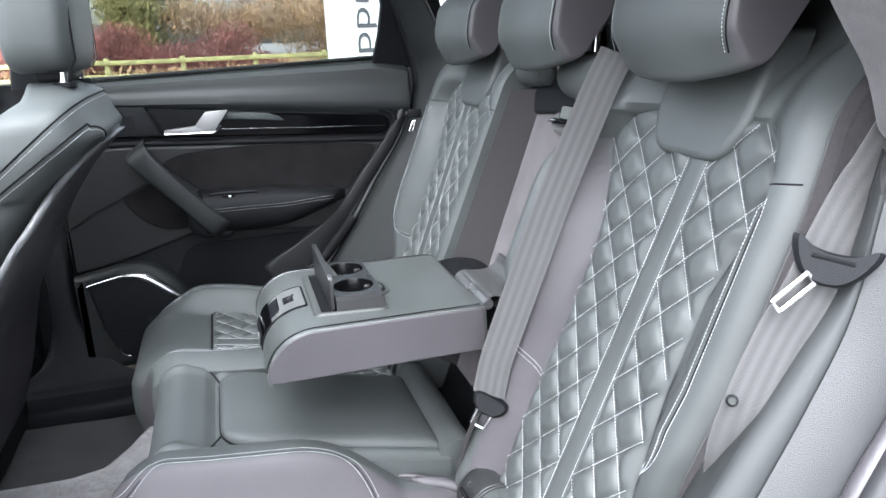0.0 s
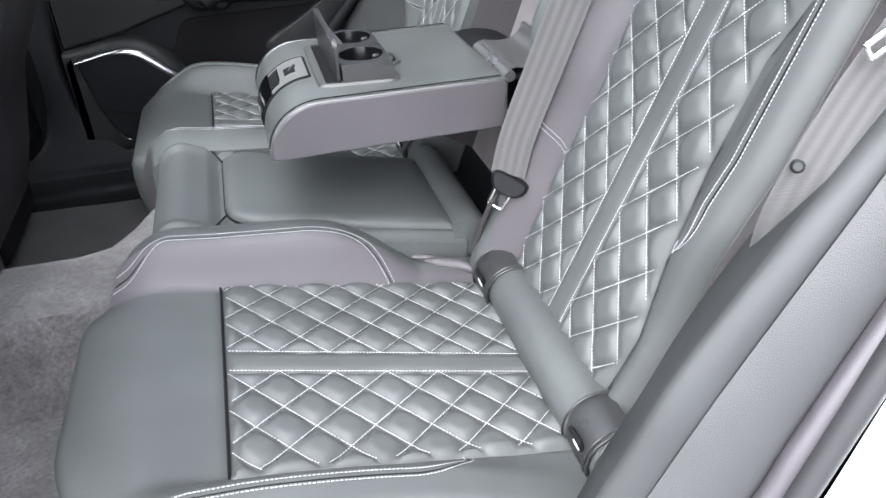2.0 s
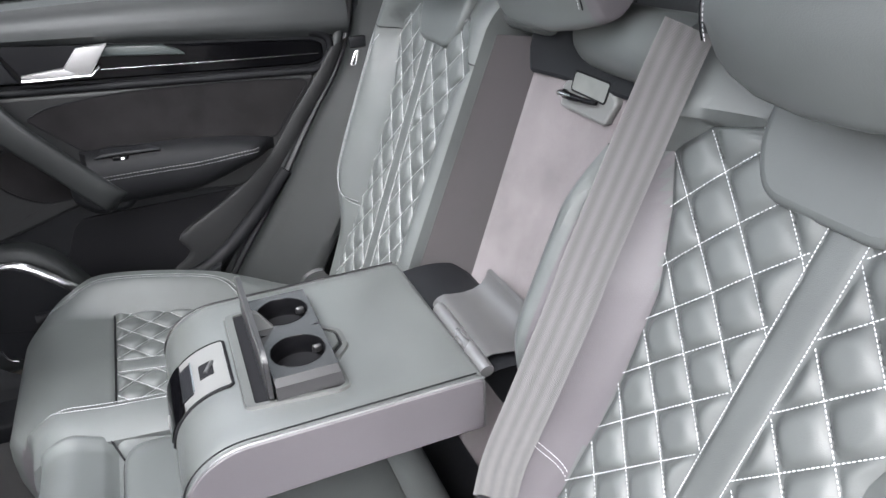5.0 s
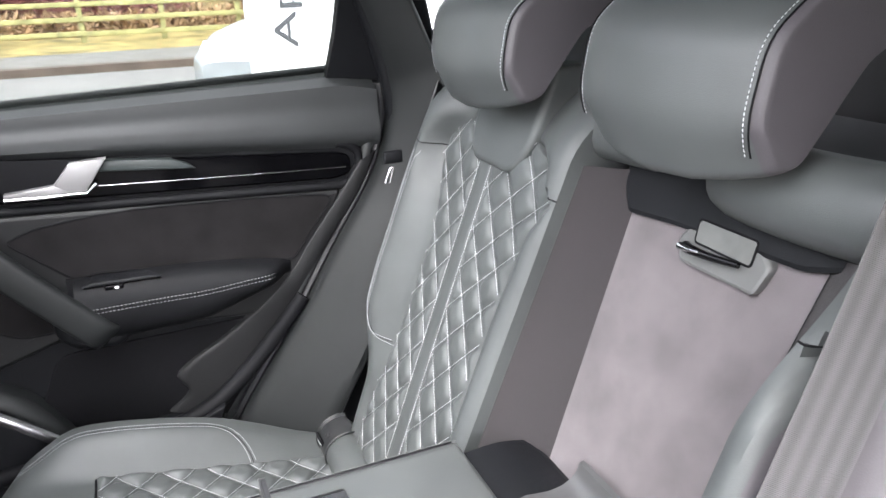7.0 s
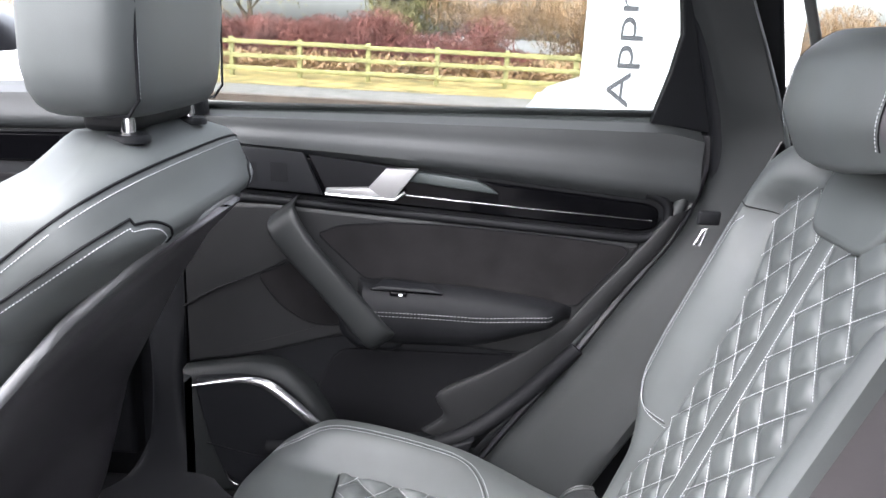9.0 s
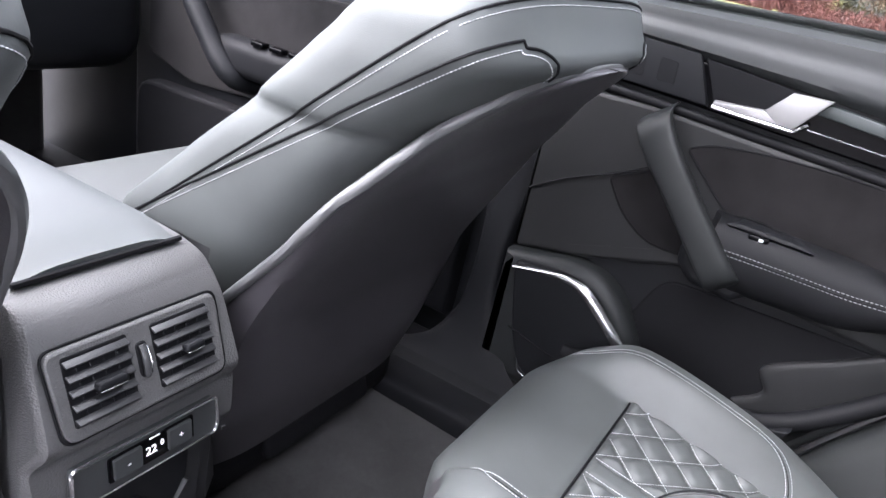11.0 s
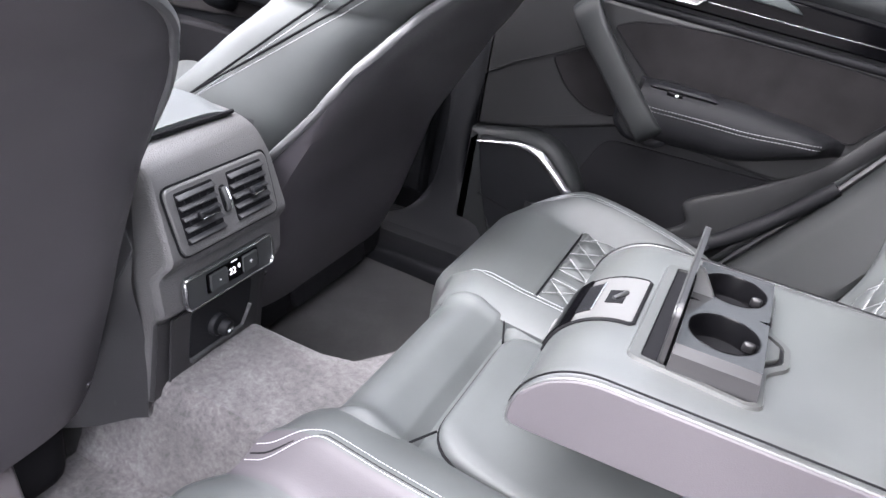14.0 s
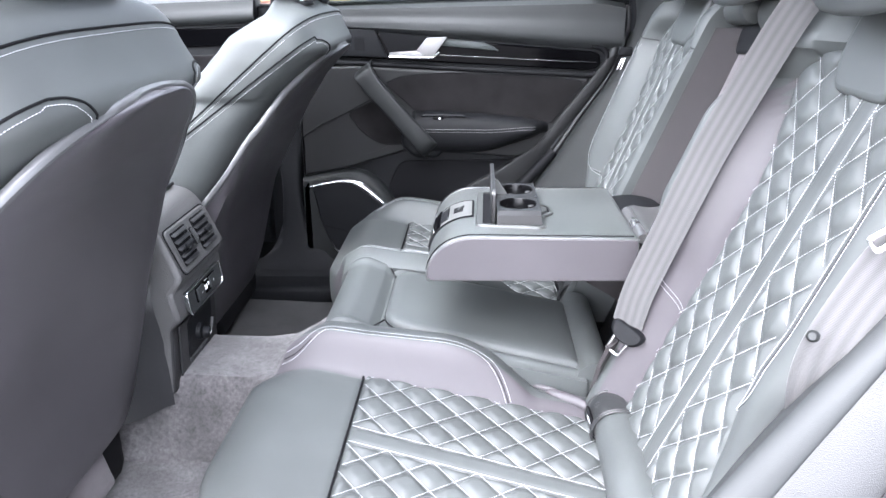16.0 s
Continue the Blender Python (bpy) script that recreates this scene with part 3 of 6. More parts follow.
def outer_backrest(s, seat):
    rows = []
    for i in range(65):
        z = 0.53 + 0.67 * i / 64
        ar = along(RIDGE, z)
        a0 = 0.179
        row = [(back_x(z) + d, s * (a0 - e), z) for d, e in ((0.13, -0.006), (0.06, -0.002), (0.02, 0.0))]
        for j in range(61):
            a = a0 + (ar - a0) * j / 60
            row.append((back_x(z) - proud(a, z, s), s * a, z))
        k = proud(ar, z, s)
        row += [(back_x(z) - k + d, s * (ar + e), z) for d, e in ((0.002, 0.002), (0.005, 0.0035), (0.010, 0.004), (0.03, 0.004), (0.15, -0.004))]
        rows.append(row)
    # shoulder rolling back under the headrest
    for k, (dx, dz) in enumerate(((0.010, 0.014), (0.026, 0.029), (0.048, 0.042), (0.075, 0.050), (0.105, 0.052), (0.14, 0.040), (0.15, -0.05))):
        rows.append([(x + dx, s * (0.38 + (abs(y) - 0.38) * (1 - 0.022 * k)), z + dz * (1 - 0.75 * ease((abs(y) - 0.46) / 0.13))) for x, y, z in rows[64]])
    ob = part("backrest", grid(rows), LEATHER, seat, "black leather backrest with stitched side bolsters")
    ob.data.materials.append(LEATHER_SIDE if s < 0 else LEATHER)
    for f in ob.data.polygons:
        if f.center.z < 1.08 and (0.208 if s < 0 else 0.0) < abs(f.center.y) < along(QUILT_IN, f.center.z) - 0.001:
            f.material_index = 1
    # quilted panel
    rows, top_z = [], 1.124
    for i in range(211):
        z = 0.55 + (top_z - 0.55) * i / 210
        qi, qo = along(QUILT_IN, z), along(QUILT_OUT, z)
        row = []
        for j in range(121):
            a = qi + (qo - qi) * j / 120
            half = 1 if a > stripe_a(z) else -1
            pitch, shift, w = lattice(z, half)
            out = abs(a - stripe_a(z)) - STRIPE
            edge = min(a - qi, qo - a, (top_z - z) * 1.2)
            h = (0.0092 if s < 0 else 0.0082) * puff(out / pitch - shift, w) * ease(out / 0.016 + 0.1) if out > 0 else 0.0045 * (1 - ((out + STRIPE) / STRIPE) ** 6)
            h = h * ease(edge / 0.022 + 0.1) - 0.002 * (1 - ease(edge / 0.008))
            row.append(tuple(Vector((back_x(z), s * a, z)) + NORMAL * (h + 0.001)))
        rows.append(row)
    part("quilted_panel", grid(rows), LEATHER, ob, "diamond-quilted black leather")
    lines = []
    for side in (-1, 1):
        for family in (-1, 1):
            for k in range(-8, 20):
                line = []
                for z in np.linspace(0.57, 1.12, 150):
                    pitch, shift, w = lattice(z, side)
                    out = (family * (w - k + 6) + shift) * pitch
                    a = stripe_a(z) + side * (STRIPE + out)
                    ok = out > 0 and along(QUILT_IN, z) + 0.002 < a < along(QUILT_OUT, z) - 0.002
                    if ok:
                        line.append(Vector((back_x(z), s * a, z)) + NORMAL * 0.0048)
                    elif len(line) > 3:
                        lines.append(line)
                        line = []
                    else:
                        line = []
                if len(line) > 3:
                    lines.append(line)
        lines.append([Vector((back_x(z), s * (stripe_a(z) + side * STRIPE), z)) + NORMAL * 0.0050 for z in np.linspace(0.57, 1.08, 60)])
    thread("quilt_stitching", lines, ob)
    # seams: double row along the outer bolster, one pair across the inner one
    lines = []
    for off in (0.0, 0.008):
        line = []
        for i in range(22):
            t = i / 21 * math.pi / 2
            a, z = 0.518 + (along(RIDGE, 0.838) - 0.025 - 0.518) * math.sin(t), 0.835 - off - 0.066 * math.cos(t)
            line.append((back_x(z) - proud(a - off, z, s) - 0.0020, s * (a - off), z))
        for z in np.linspace(0.838, 1.066, 40):
            a = along(RIDGE, z) - 0.025 - off
            line.append((back_x(z) - proud(a, z, s) - 0.0020, s * a, z))
        lines.append(line)
        lines.append([(back_x(z) - proud(a, z, s) - 0.001, s * a, z) for a, z in ((0.206 + i * 0.0048, 0.790 + off * 0.8 - i * 0.0042) for i in range(11))])
    part("bolster_seam", tube([tuple((Vector(p) + Vector(q)) / 2 + Vector((0.0020, 0, 0))) for p, q in zip(lines[0], lines[2])], 0.0008, 6), DARK_HOLE, ob)
    thread("seam_stitching", lines, ob)
    # notch seam under the shoulder
    for a0, a1, z0, z1 in ((0.179, 0.212, 1.082, 1.078), (0.548, 0.600, 1.066, 1.080)):
        pts = []
        for i in range(13):
            a, z = a0 + (a1 - a0) * i / 12, z0 + (z1 - z0) * i / 12 + 0.004 * math.sin(math.pi * i / 12)
            pts.append((back_x(z) - proud(a, z, s) + 0.0004, s * a, z))
        part("shoulder_seam", tube(pts, 0.0010, 6), DARK_HOLE, ob)
    # piping and dark cloth flank on the outer side
    zs = np.linspace(0.52, 1.17, 40)
    pts = [(back_x(z) - proud(along(RIDGE, z), z, s) + 0.005, s * (along(RIDGE, z) + 0.0038), z) for z in zs]
    part("piping", tube(pts, 0.0014, 6), THREAD_DARK, ob)
    thread("zip", [[(x + 0.013, y + s * 0.0045, z) for x, y, z in pts], [(x + 0.0155, y + s * 0.005, z) for x, y, z in pts]], ob, THREAD_DARK, "dark ribbed seam along the side cloth", long=0.0040, gap=0.0022, r=0.0007)
    rows = [[(x + d, y + s * e, z) for d, e in ((0.0, 0.001), (0.02, 0.004), (0.06, 0.008), (0.13, 0.006))] for x, y, z in pts]
    part("side_cloth", grid(rows), SIDE_CLOTH, ob, "ribbed grey-mauve side cloth")
    return ob


def cush_z(x):
    return 0.589 - 0.2055 * x


def front_drop(x):
    return 0.0 if x > -0.21 else 0.034 * ((-0.21 - x) / 0.10) ** 2


def front_x(x, a, s=-1):
    """The front edge steps back towards the centre seat."""
    return x if x > -0.145 else -0.145 + (x + 0.145) * (1.0 if s < 0 else 0.87) * (1 - 0.34 * ease((0.27 - a) / 0.10) - (0.42 * ease((a - 0.45) / 0.22) if s < 0 else 0.27 * ease((a - 0.50) / 0.17)))


NOSE = [(-0.290, 0.42, 0), (-0.308, 0.50, 0), (-0.3185, -0.075, 1), (-0.3195, -0.040, 1), (-0.317, -0.014, 1)]


OUTER_RISE = curve([(-0.32, 0.0), (-0.25, 0.014), (-0.19, 0.040), (-0.13, 0.052), (-0.045, 0.054), (0.04, 0.048), (0.10, 0.034), (0.17, 0.012), (0.22, 0.0)], 5)


def wall_top(x):
    """The height of the seams on the bolsters beside the centre seat."""
    return 0.678 - 0.10 * (x + 0.12) - (3.54 * min(max(0.0, x + 0.03), 0.12) ** 2 + 0.85 * max(0.0, x - 0.09))


def cushion_z(x, a):
    z = cush_z(x) - front_drop(x)
    rise = wall_top(x) - cush_z(x)
    z += max(rise, 0.012) * ease((0.228 - a) / 0.034)
    if a < 0.19:
        z -= ((0.19 - a) / 0.055) ** 2 * 0.014
    z += along(OUTER_RISE, x) * ease((a - 0.545) / 0.062)
    if a > 0.632:
        z -= ((a - 0.632) / 0.025) ** 2 * 0.018
    return z


def outer_cushion(s, seat):
    A = [0.132 + (0.655 - 0.132) * j / 104 for j in range(105)]
    rows = []
    for x, z, on in NOSE:
        rows.append([(front_x(x, a, s), s * a, z + (cushion_z(-0.31, a) if on else 0)) for a in A])
    for i in range(71):
        x = -0.310 + (0.225 + 0.310) * i / 70
        sunk = lambda a: 0.006 if x > -0.143 and 0.224 < a < 0.553 else 0.0
        rows.append([(front_x(x, a, s), s * a, cushion_z(x, a) - sunk(a)) for a in A])
    rows = [[(r[0][0], r[0][1], 0.42)] + r + [(r[-1][0], r[-1][1] + s * 0.004, r[-1][2] - 0.05), (r[-1][0], r[-1][1], 0.42)] for r in rows]
    ob = part("seat_cushion", grid(rows), LEATHER, seat, "black leather cushion with side bolsters")
    ob.data.materials.append(LEATHER_SIDE)
    for f in ob.data.polygons:
        if f.center.x > -0.30 and 0.196 < abs(f.center.y) < 0.226:
            f.material_index = 1
    rows = []
    for i in range(111):
        x = -0.145 + 0.362 * i / 110
        row = []
        for j in range(91):
            a = 0.216 + 0.342 * j / 90
            u = (abs(a - stripe_c(x)) - STRIPE) / PITCH
            w = (x - 0.033) / 0.0602
            edge = min(a - 0.216, 0.558 - a, x + 0.145)
            h = 0.0088 * puff(u, w) * ease(u * PITCH / 0.016 + 0.1) if u > 0 else 0.005 * (1 - ((u * PITCH + STRIPE) / STRIPE) ** 6)
            h = h * ease(edge / 0.014 + 0.1) - 0.004 * (1 - ease(edge / 0.006))
            z = cush_z(x) + h + 0.0005 + 0.006 * ease((a - 0.535) / 0.025)
            row.append((x + 0.2 * h, s * a, z))
        rows.append(row)
    part("quilted_panel", grid(rows), LEATHER, ob, "diamond-quilted black leather")
    lines = []
    for side in (-1, 1):
        for family in (-1, 1):
            for k in range(-9, 18):
                line = []
                for i in range(80):
                    u = i * 0.05
                    x = 0.033 + (k - 4 + family * u) * 0.0602
                    a = stripe_c(x) + side * (STRIPE + u * PITCH)
                    if -0.143 < x < 0.213 and 0.222 < a < 0.553:
                        line.append((x, s * a, cush_z(x) + 0.0050 + 0.006 * ease((a - 0.535) / 0.025)))
                    elif len(line) > 3:
                        lines.append(line)
                        line = []
                    else:
                        line = []
                if len(line) > 3:
                    lines.append(line)
        lines.append([(x, s * (stripe_c(x) + side * STRIPE), cush_z(x) + 0.0050) for x in np.linspace(-0.14, 0.212, 50)])
    thread("quilt_stitching", lines, ob)
    # seam between front roll and quilt
    pts = [(-0.1455, s * a, cushion_z(-0.1455, a) + 0.0005) for a in np.linspace(0.224, 0.553, 60)]
    part("front_seam", tube(pts, 0.0017, 6), DARK_HOLE, ob)
    # double seams along both bolsters
    lines, seams = [], []
    for off in (0.0, 0.009):
        line = []
        for x in np.linspace(-0.305, 0.02, 50):
            a = 0.196 - off + 0.02 * ease((-0.22 - x) / 0.07)
            line.append((front_x(x, a, s), s * a, cushion_z(x, a) + 0.0018))
        for i in range(1, 22):
            t = i / 21
            x, a = 0.02 + 0.058 * math.sin(t * math.pi / 2) + off * t, 0.196 - off + 0.034 * (1 - math.cos(t * math.pi / 2)) + off * t * 0.8
            line.append((x, s * a, cushion_z(x, a) + 0.0018))
        lines.append(line)
        line = []
        for x in np.linspace(-0.30, 0.02, 50):
            a = 0.606 + off - 0.012 * ease((-0.15 - x) / 0.12)
            line.append((front_x(x, a, s), s * a, cushion_z(x, a) + 0.0018))
        for i in range(1, 22):
            t = i / 21
            x, a = 0.02 + 0.062 * math.sin(t * math.pi / 2) + off * t, 0.606 + off - 0.050 * (1 - math.cos(t * math.pi / 2)) - off * t * 0.6
            line.append((x, s * a, cushion_z(x, a) + 0.0018))
        lines.append(line)
    thread("seam_stitching", lines, ob)
    for a, b in ((0, 2), (1, 3)):
        pts = [(Vector(p) + Vector(q)) / 2 - Vector((0, 0, 0.0020)) for p, q in zip(lines[a], lines[b])]
        part("bolster_seam", tube(pts, 0.0009, 6), DARK_HOLE, ob)
    return ob


seats = {}
for s in (-1, 1):
    seats[s] = thing("rear_seat", (0.05, s * SEAT_Y, 0.40), "black leather rear seat, diamond-quilted with pale stitching", "car seat", "rear seats")
    outer_backrest(s, seats[s])
    outer_cushion(s, seats[s])

ROLL = (0.242, 0.562)
# rolls between cushion and backrest, with child-seat anchor covers
for s in (-1, 1):
    pts = [(ROLL[0] + 0.003 * math.sin(a * 9), s * a, ROLL[1] + 0.002 * math.sin(a * 7)) for a in np.linspace(0.185, 0.60, 24)]
    part("cushion_roll", tube(pts, lambda t: 0.033 + 0.004 * math.sin(math.pi * t) ** 0.3, 22), LEATHER, seats[s], "plain black leather roll")
    for a in (0.248, 0.566):
        cover = thing("anchor_cover", (0.236, s * a, 0.58), "black plastic child-seat anchor cover with small white mark", "anchor cover", "child-seat anchors")
        pts = []
        rows = []
        for j in range(9):
            da = -0.03 + 0.06 * j / 8
            row = []
            for i in range(9):
                th = radians(200 - 130 * i / 8)
                r = 0.0398 - 0.002 * (abs(da) / 0.03) ** 4
                row.append((ROLL[0] + r * math.cos(th), s * (a + da), ROLL[1] + r * math.sin(th)))
            rows.append(row)
        part("cover_shell", grid(rows), ANCHOR, cover)
        for da in (-0.03, 0.024, 0.03):
            rim = [(ROLL[0] + 0.0405 * math.cos(radians(200 - 13 * i)), s * (a + da), ROLL[1] + 0.0405 * math.sin(radians(200 - 13 * i))) for i in range(11)]
            part("rim", tube(rim, 0.0016, 6), ANCHOR, cover)
        part("slot", rbox((0.2045, s * (a + 0.004), 0.574), (0.006, 0.026, 0.030), 0.003, turn=(0, -20, 0)), DARK_HOLE, cover)
        part("white_mark", rbox((0.2013, s * (a + 0.006), 0.5725), (0.002, 0.009, 0.011), 0.001, turn=(0, -20, 0)), WHITE, cover)
        part("round_mark", tube([(0.2140 + 0.004 * math.cos(t) * 0.75, s * (a - 0.006 + 0.005 * math.sin(t)), 0.5910 + 0.005 * math.cos(t) * 0.6) for t in np.linspace(0, 6.28, 17)], 0.0006, 5), PLASTIC_GREY, cover)

# centre seat
ob = thing("centre_seat_cushion", (-0.02, 0, 0.40), "smooth black leather centre seat cushion with raised pad", "seat cushion")


def centre_x(x):
    """The centre seat ends further back than the outer ones."""
    return x if x > -0.145 else -0.145 + (x + 0.145) * 0.50


def centre_z(x, y):
    z = 0.656 - 0.215 * (x + 0.13) - front_drop(x) * 1.1
    return z + 0.010 * ease((abs(y) - 0.115) / 0.03) - 0.012 * ease((abs(y) - 0.135) / 0.02)


rows = []
Y = [-0.158 + 0.316 * j / 50 for j in range(51)]
for x, z, on in NOSE:
    rows.append([(centre_x(x), y, z + (centre_z(-0.31, y) if on else 0)) for y in Y])
for i in range(61):
    x = -0.310 + 0.522 * i / 60
    groove = 0.008 * math.exp(-((x + 0.138) / 0.008) ** 2)
    rows.append([(centre_x(x), y, centre_z(x, y) - groove) for y in Y])
rows = [[(r[0][0], r[0][1], 0.42)] + r + [(r[-1][0], r[-1][1], 0.42)] for r in rows]
part("cushion_cover", grid(rows), LEATHER, ob)
outline = rounded([(-0.128, -0.122), (0.205, -0.130), (0.205, 0.130), (-0.128, 0.122)], [0.05, 0.012, 0.012, 0.05], 8)
rings = []
for k, h in ((1.0, -0.010), (1.0, 0.004), (0.985, 0.011), (0.95, 0.015), (0.85, 0.017), (0.6, 0.019), (0.3, 0.020), (0.02, 0.020)):
    rings.append([(0.04 + (x - 0.04) * k, y * k, centre_z(0.04 + (x - 0.04) * k, 0) + h) for x, y in outline])
part("raised_pad", loft(rings), LEATHER, ob, "smooth black leather")
rim = [(x * 1.0, y * 1.012, centre_z(x, 0) + 0.001) for x, y in outline]
part("pad_seam", tube(rim + rim[:1], 0.0018, 6), DARK_HOLE, ob)
for s in (-1, 1):
    pts = [(-0.128 - 0.028 * t, s * (0.095 + 0.075 * t), centre_z(-0.128 - 0.028 * t, 0.1) + 0.002 + 0.006 * t) for t in np.linspace(0, 1, 10)]
    part("corner_seam", tube(pts, 0.0015, 6), DARK_HOLE, ob)
roll = [(0.226, y, 0.578) for y in np.linspace(-0.15, 0.15, 12)]
part("rear_roll", tube(roll, 0.032, 16), LEATHER, ob)
# slot with puckered cloth on the near bolster, for the buckle
p0, p1 = Vector((0.100, -0.150)), Vector((0.214, -0.205))
rows, fold = [], []
for i in range(19):
    t = i / 18
    c = p0.lerp(p1, t)
    w = 0.008 * math.sin(math.pi * min(1.0, 0.04 + t * 0.99)) ** 0.5
    z = cushion_z(c.x, -c.y)
    rows.append([(c.x, c.y + w * q, cushion_z(c.x, -(c.y + w * q)) + 0.0012 - 0.004 * (1 - q * q)) for q in (-1, -0.5, 0, 0.5, 1)])
    fold.append((c.x + 0.004, c.y - 0.001 + 0.003 * math.sin(11 * t), z + 0.0005 + 0.0012 * math.sin(17 * t)))
slot = part("buckle_slot", grid(rows), DARK_HOLE, ob, "dark slot in the leather")
part("puckered_cloth", tube(fold[6:], lambda t: 0.002 + 0.008 * math.sin(math.pi * t) ** 0.6, 8), LEATHER_SIDE, slot, "puckered grey leather fold")
part("slot_lip", tube([(r[-1][0], r[-1][1] + 0.001, r[-1][2] + 0.0015 + 0.0008 * math.sin(i)) for i, r in enumerate(rows)], 0.0042, 8), LEATHER_SIDE, slot)
part("red_tab", rbox((0.106, -0.153, cushion_z(0.106, 0.153) + 0.001), (0.005, 0.004, 0.004), 0.001), RED, slot, "red plastic tab")

# ---- recess left by the folded armrest ----
ob = thing("backrest_recess", (0.32, 0, 0.66), "mauve-grey felt recess behind the folded armrest, with pull handle", "backrest recess")
zs = [0.62 + 0.50 * i / 24 for i in range(25)]
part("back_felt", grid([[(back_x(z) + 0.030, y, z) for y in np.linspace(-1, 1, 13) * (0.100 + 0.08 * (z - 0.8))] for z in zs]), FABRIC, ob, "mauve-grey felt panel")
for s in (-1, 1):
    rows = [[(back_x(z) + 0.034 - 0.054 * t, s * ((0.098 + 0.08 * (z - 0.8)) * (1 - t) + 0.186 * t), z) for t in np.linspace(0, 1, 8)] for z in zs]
    # much darker than the back felt: shade inside the recess is in this colour
    part("side_felt", grid(rows), FABRIC_DARK, ob, "mauve cloth side wall, recess shade in its colour")
    thread("side_stitching", [[(back_x(z) - 0.0165, s * 0.1805, z) for z in zs]], ob, THREAD_DARK, long=0.006, gap=0.003)
v, f = slab(rounded([(-0.155, 1.105), (-0.105, 1.090), (0.05, 1.084), (0.121, 1.078), (0.146, 1.108), (0.15, 1.17), (-0.155, 1.17)], 0.008), "x", 0.03, -0.004, 0.006)
part("top_bracket", ([(x + back_x(z) + 0.024, y, z) for x, y, z in v], f), PLASTIC, ob, "black plastic upper bracket")
for y0, y1, z0, r in ((0.080, 0.205, 1.152, 0.026), (-0.20, 0.004, 1.152, 0.037)):
    part("upper_roll", tube([(back_x(z0) + 0.010, y, z0 + 0.003 * math.sin(20 * y)) for y in np.linspace(y0, y1, 16)], lambda t: r * (1 - abs(2 * t - 1) ** 10) ** 0.5 + 0.002, 18), LEATHER, ob, "smooth leather roll under the headrest")
PLATE_MIRROR = material("polished_latch_plate", (0.16, 0.16, 0.152), 0.30, metal=0.6, spots=0.12, spot_scale=40)
v, f = slab(rounded([(0.026, 1.057), (0.037, 1.079), (0.020, 1.101), (-0.050, 1.105), (-0.078, 1.084), (-0.071, 1.057)], 0.006), "x", 0.0, -0.010, 0.004)
latch = part("latch_plate", ([(x + back_x(z) + 0.031, y, z) for x, y, z in v], f), PLATE_GREY, ob, "silver-grey latch plate")
recess = rounded([(0.013, 1.080), (0.017, 1.101), (-0.056, 1.101), (-0.058, 1.079)], 0.004)
v, f = slab(recess, "x", 0.0, -0.002, 0.001)
part("latch_recess", ([(x + back_x(z) + 0.0215, y, z) for x, y, z in v], f), PLATE_MIRROR, latch, "polished plate behind the grip")
part("recess_rim", tube([(back_x(z) + 0.0200, y, z) for y, z in recess + recess[:1]], 0.0012, 6), DARK_HOLE, latch)
part("latch_grip", tube(curve([(back_x(1.076) + 0.014, 0.016, 1.0755), (back_x(1.077) + 0.008, 0.002, 1.0775), (back_x(1.079) + 0.010, -0.020, 1.0775), (back_x(1.08) + 0.014, -0.050, 1.0790)], 5), lambda t: 0.0058 - 0.003 * t, 10), WELL_BLACK, latch, "black pull grip")
part("grip_tip", tube([(back_x(1.076) + 0.009, 0.019, 1.0760), (back_x(1.077) + 0.004, 0.004, 1.0790), (back_x(1.078) + 0.005, -0.010, 1.0800)], lambda t: 0.0042 - 0.003 * t, 8), BRIGHT, latch, "bright chrome tip")

# ---- folded-down armrest ----
ob = thing("armrest", (0.12, 0, 0.75), "fold-down black leather centre armrest with open cupholder and socket panel", "armrest")
TOP = 0.828
profile = [(0.278, 0.757), (0.278, TOP - 0.006), (0.276, TOP - 0.002), (0.270, TOP)]
profile += [(x, TOP) for x in np.linspace(0.255, 0.03, 8)]
profile += [(0.022 - 0.074 * math.sin(t), 0.762 + (TOP - 0.762) * math.cos(t)) for t in np.linspace(0, math.pi / 2, 16)]
profile += [(-0.051, 0.757), (-0.046, 0.754), (-0.036, 0.753), (0.1, 0.755)]
HALF = 0.149
rings = []
for t, k in ((-1, 1.0), (-0.988, 1.0), (-0.97, 0.6), (-0.93, 0.15), (-0.85, 0.0), (0.85, 0.0), (0.93, 0.15), (0.97, 0.6), (0.988, 1.0), (1, 1.0)):
    rings.append([(x + 0.0025 * k * (x < 0.0), HALF * t, z - 0.0035 * k * ease((z - 0.77) / 0.05)) for x, z in profile])
# colour blotches stand in for patchy sheen and hand marks on the top
ARM_LEATHER = material("handled_sheen_leather", (0.056, 0.060, 0.059), 0.34, grain=0.12, grain_scale=900, spots=0.22, spot_scale=8, spec=1.0, detail=3)
cover = part("armrest_cover", loft(rings), ARM_LEATHER, ob)
for s in (-1, 1):
    pts = [(x + 0.0012, s * (HALF - 0.001), z - 0.0022) for x, z in profile[2:-2]]
    part("side_piping", tube(pts, 0.0018, 8), ARM_LEATHER, ob)
    part("edge_seam", tube([(x, s * (HALF - 0.0055), z + 0.0012) for x, z in profile[3:-5]], 0.0010, 6), DARK_HOLE, ob)
    line = [(x + (0.0018 if x < 0.1 else -0.0018), z - 0.0022 if z > 0.79 else z + 0.0004) for x, z in profile]
    part("side_panel", slab(line, "y", s * (HALF - 0.004), s * (HALF + 0.0025), 0.002), LEATHER_SIDE, ob, "black leather side panel")
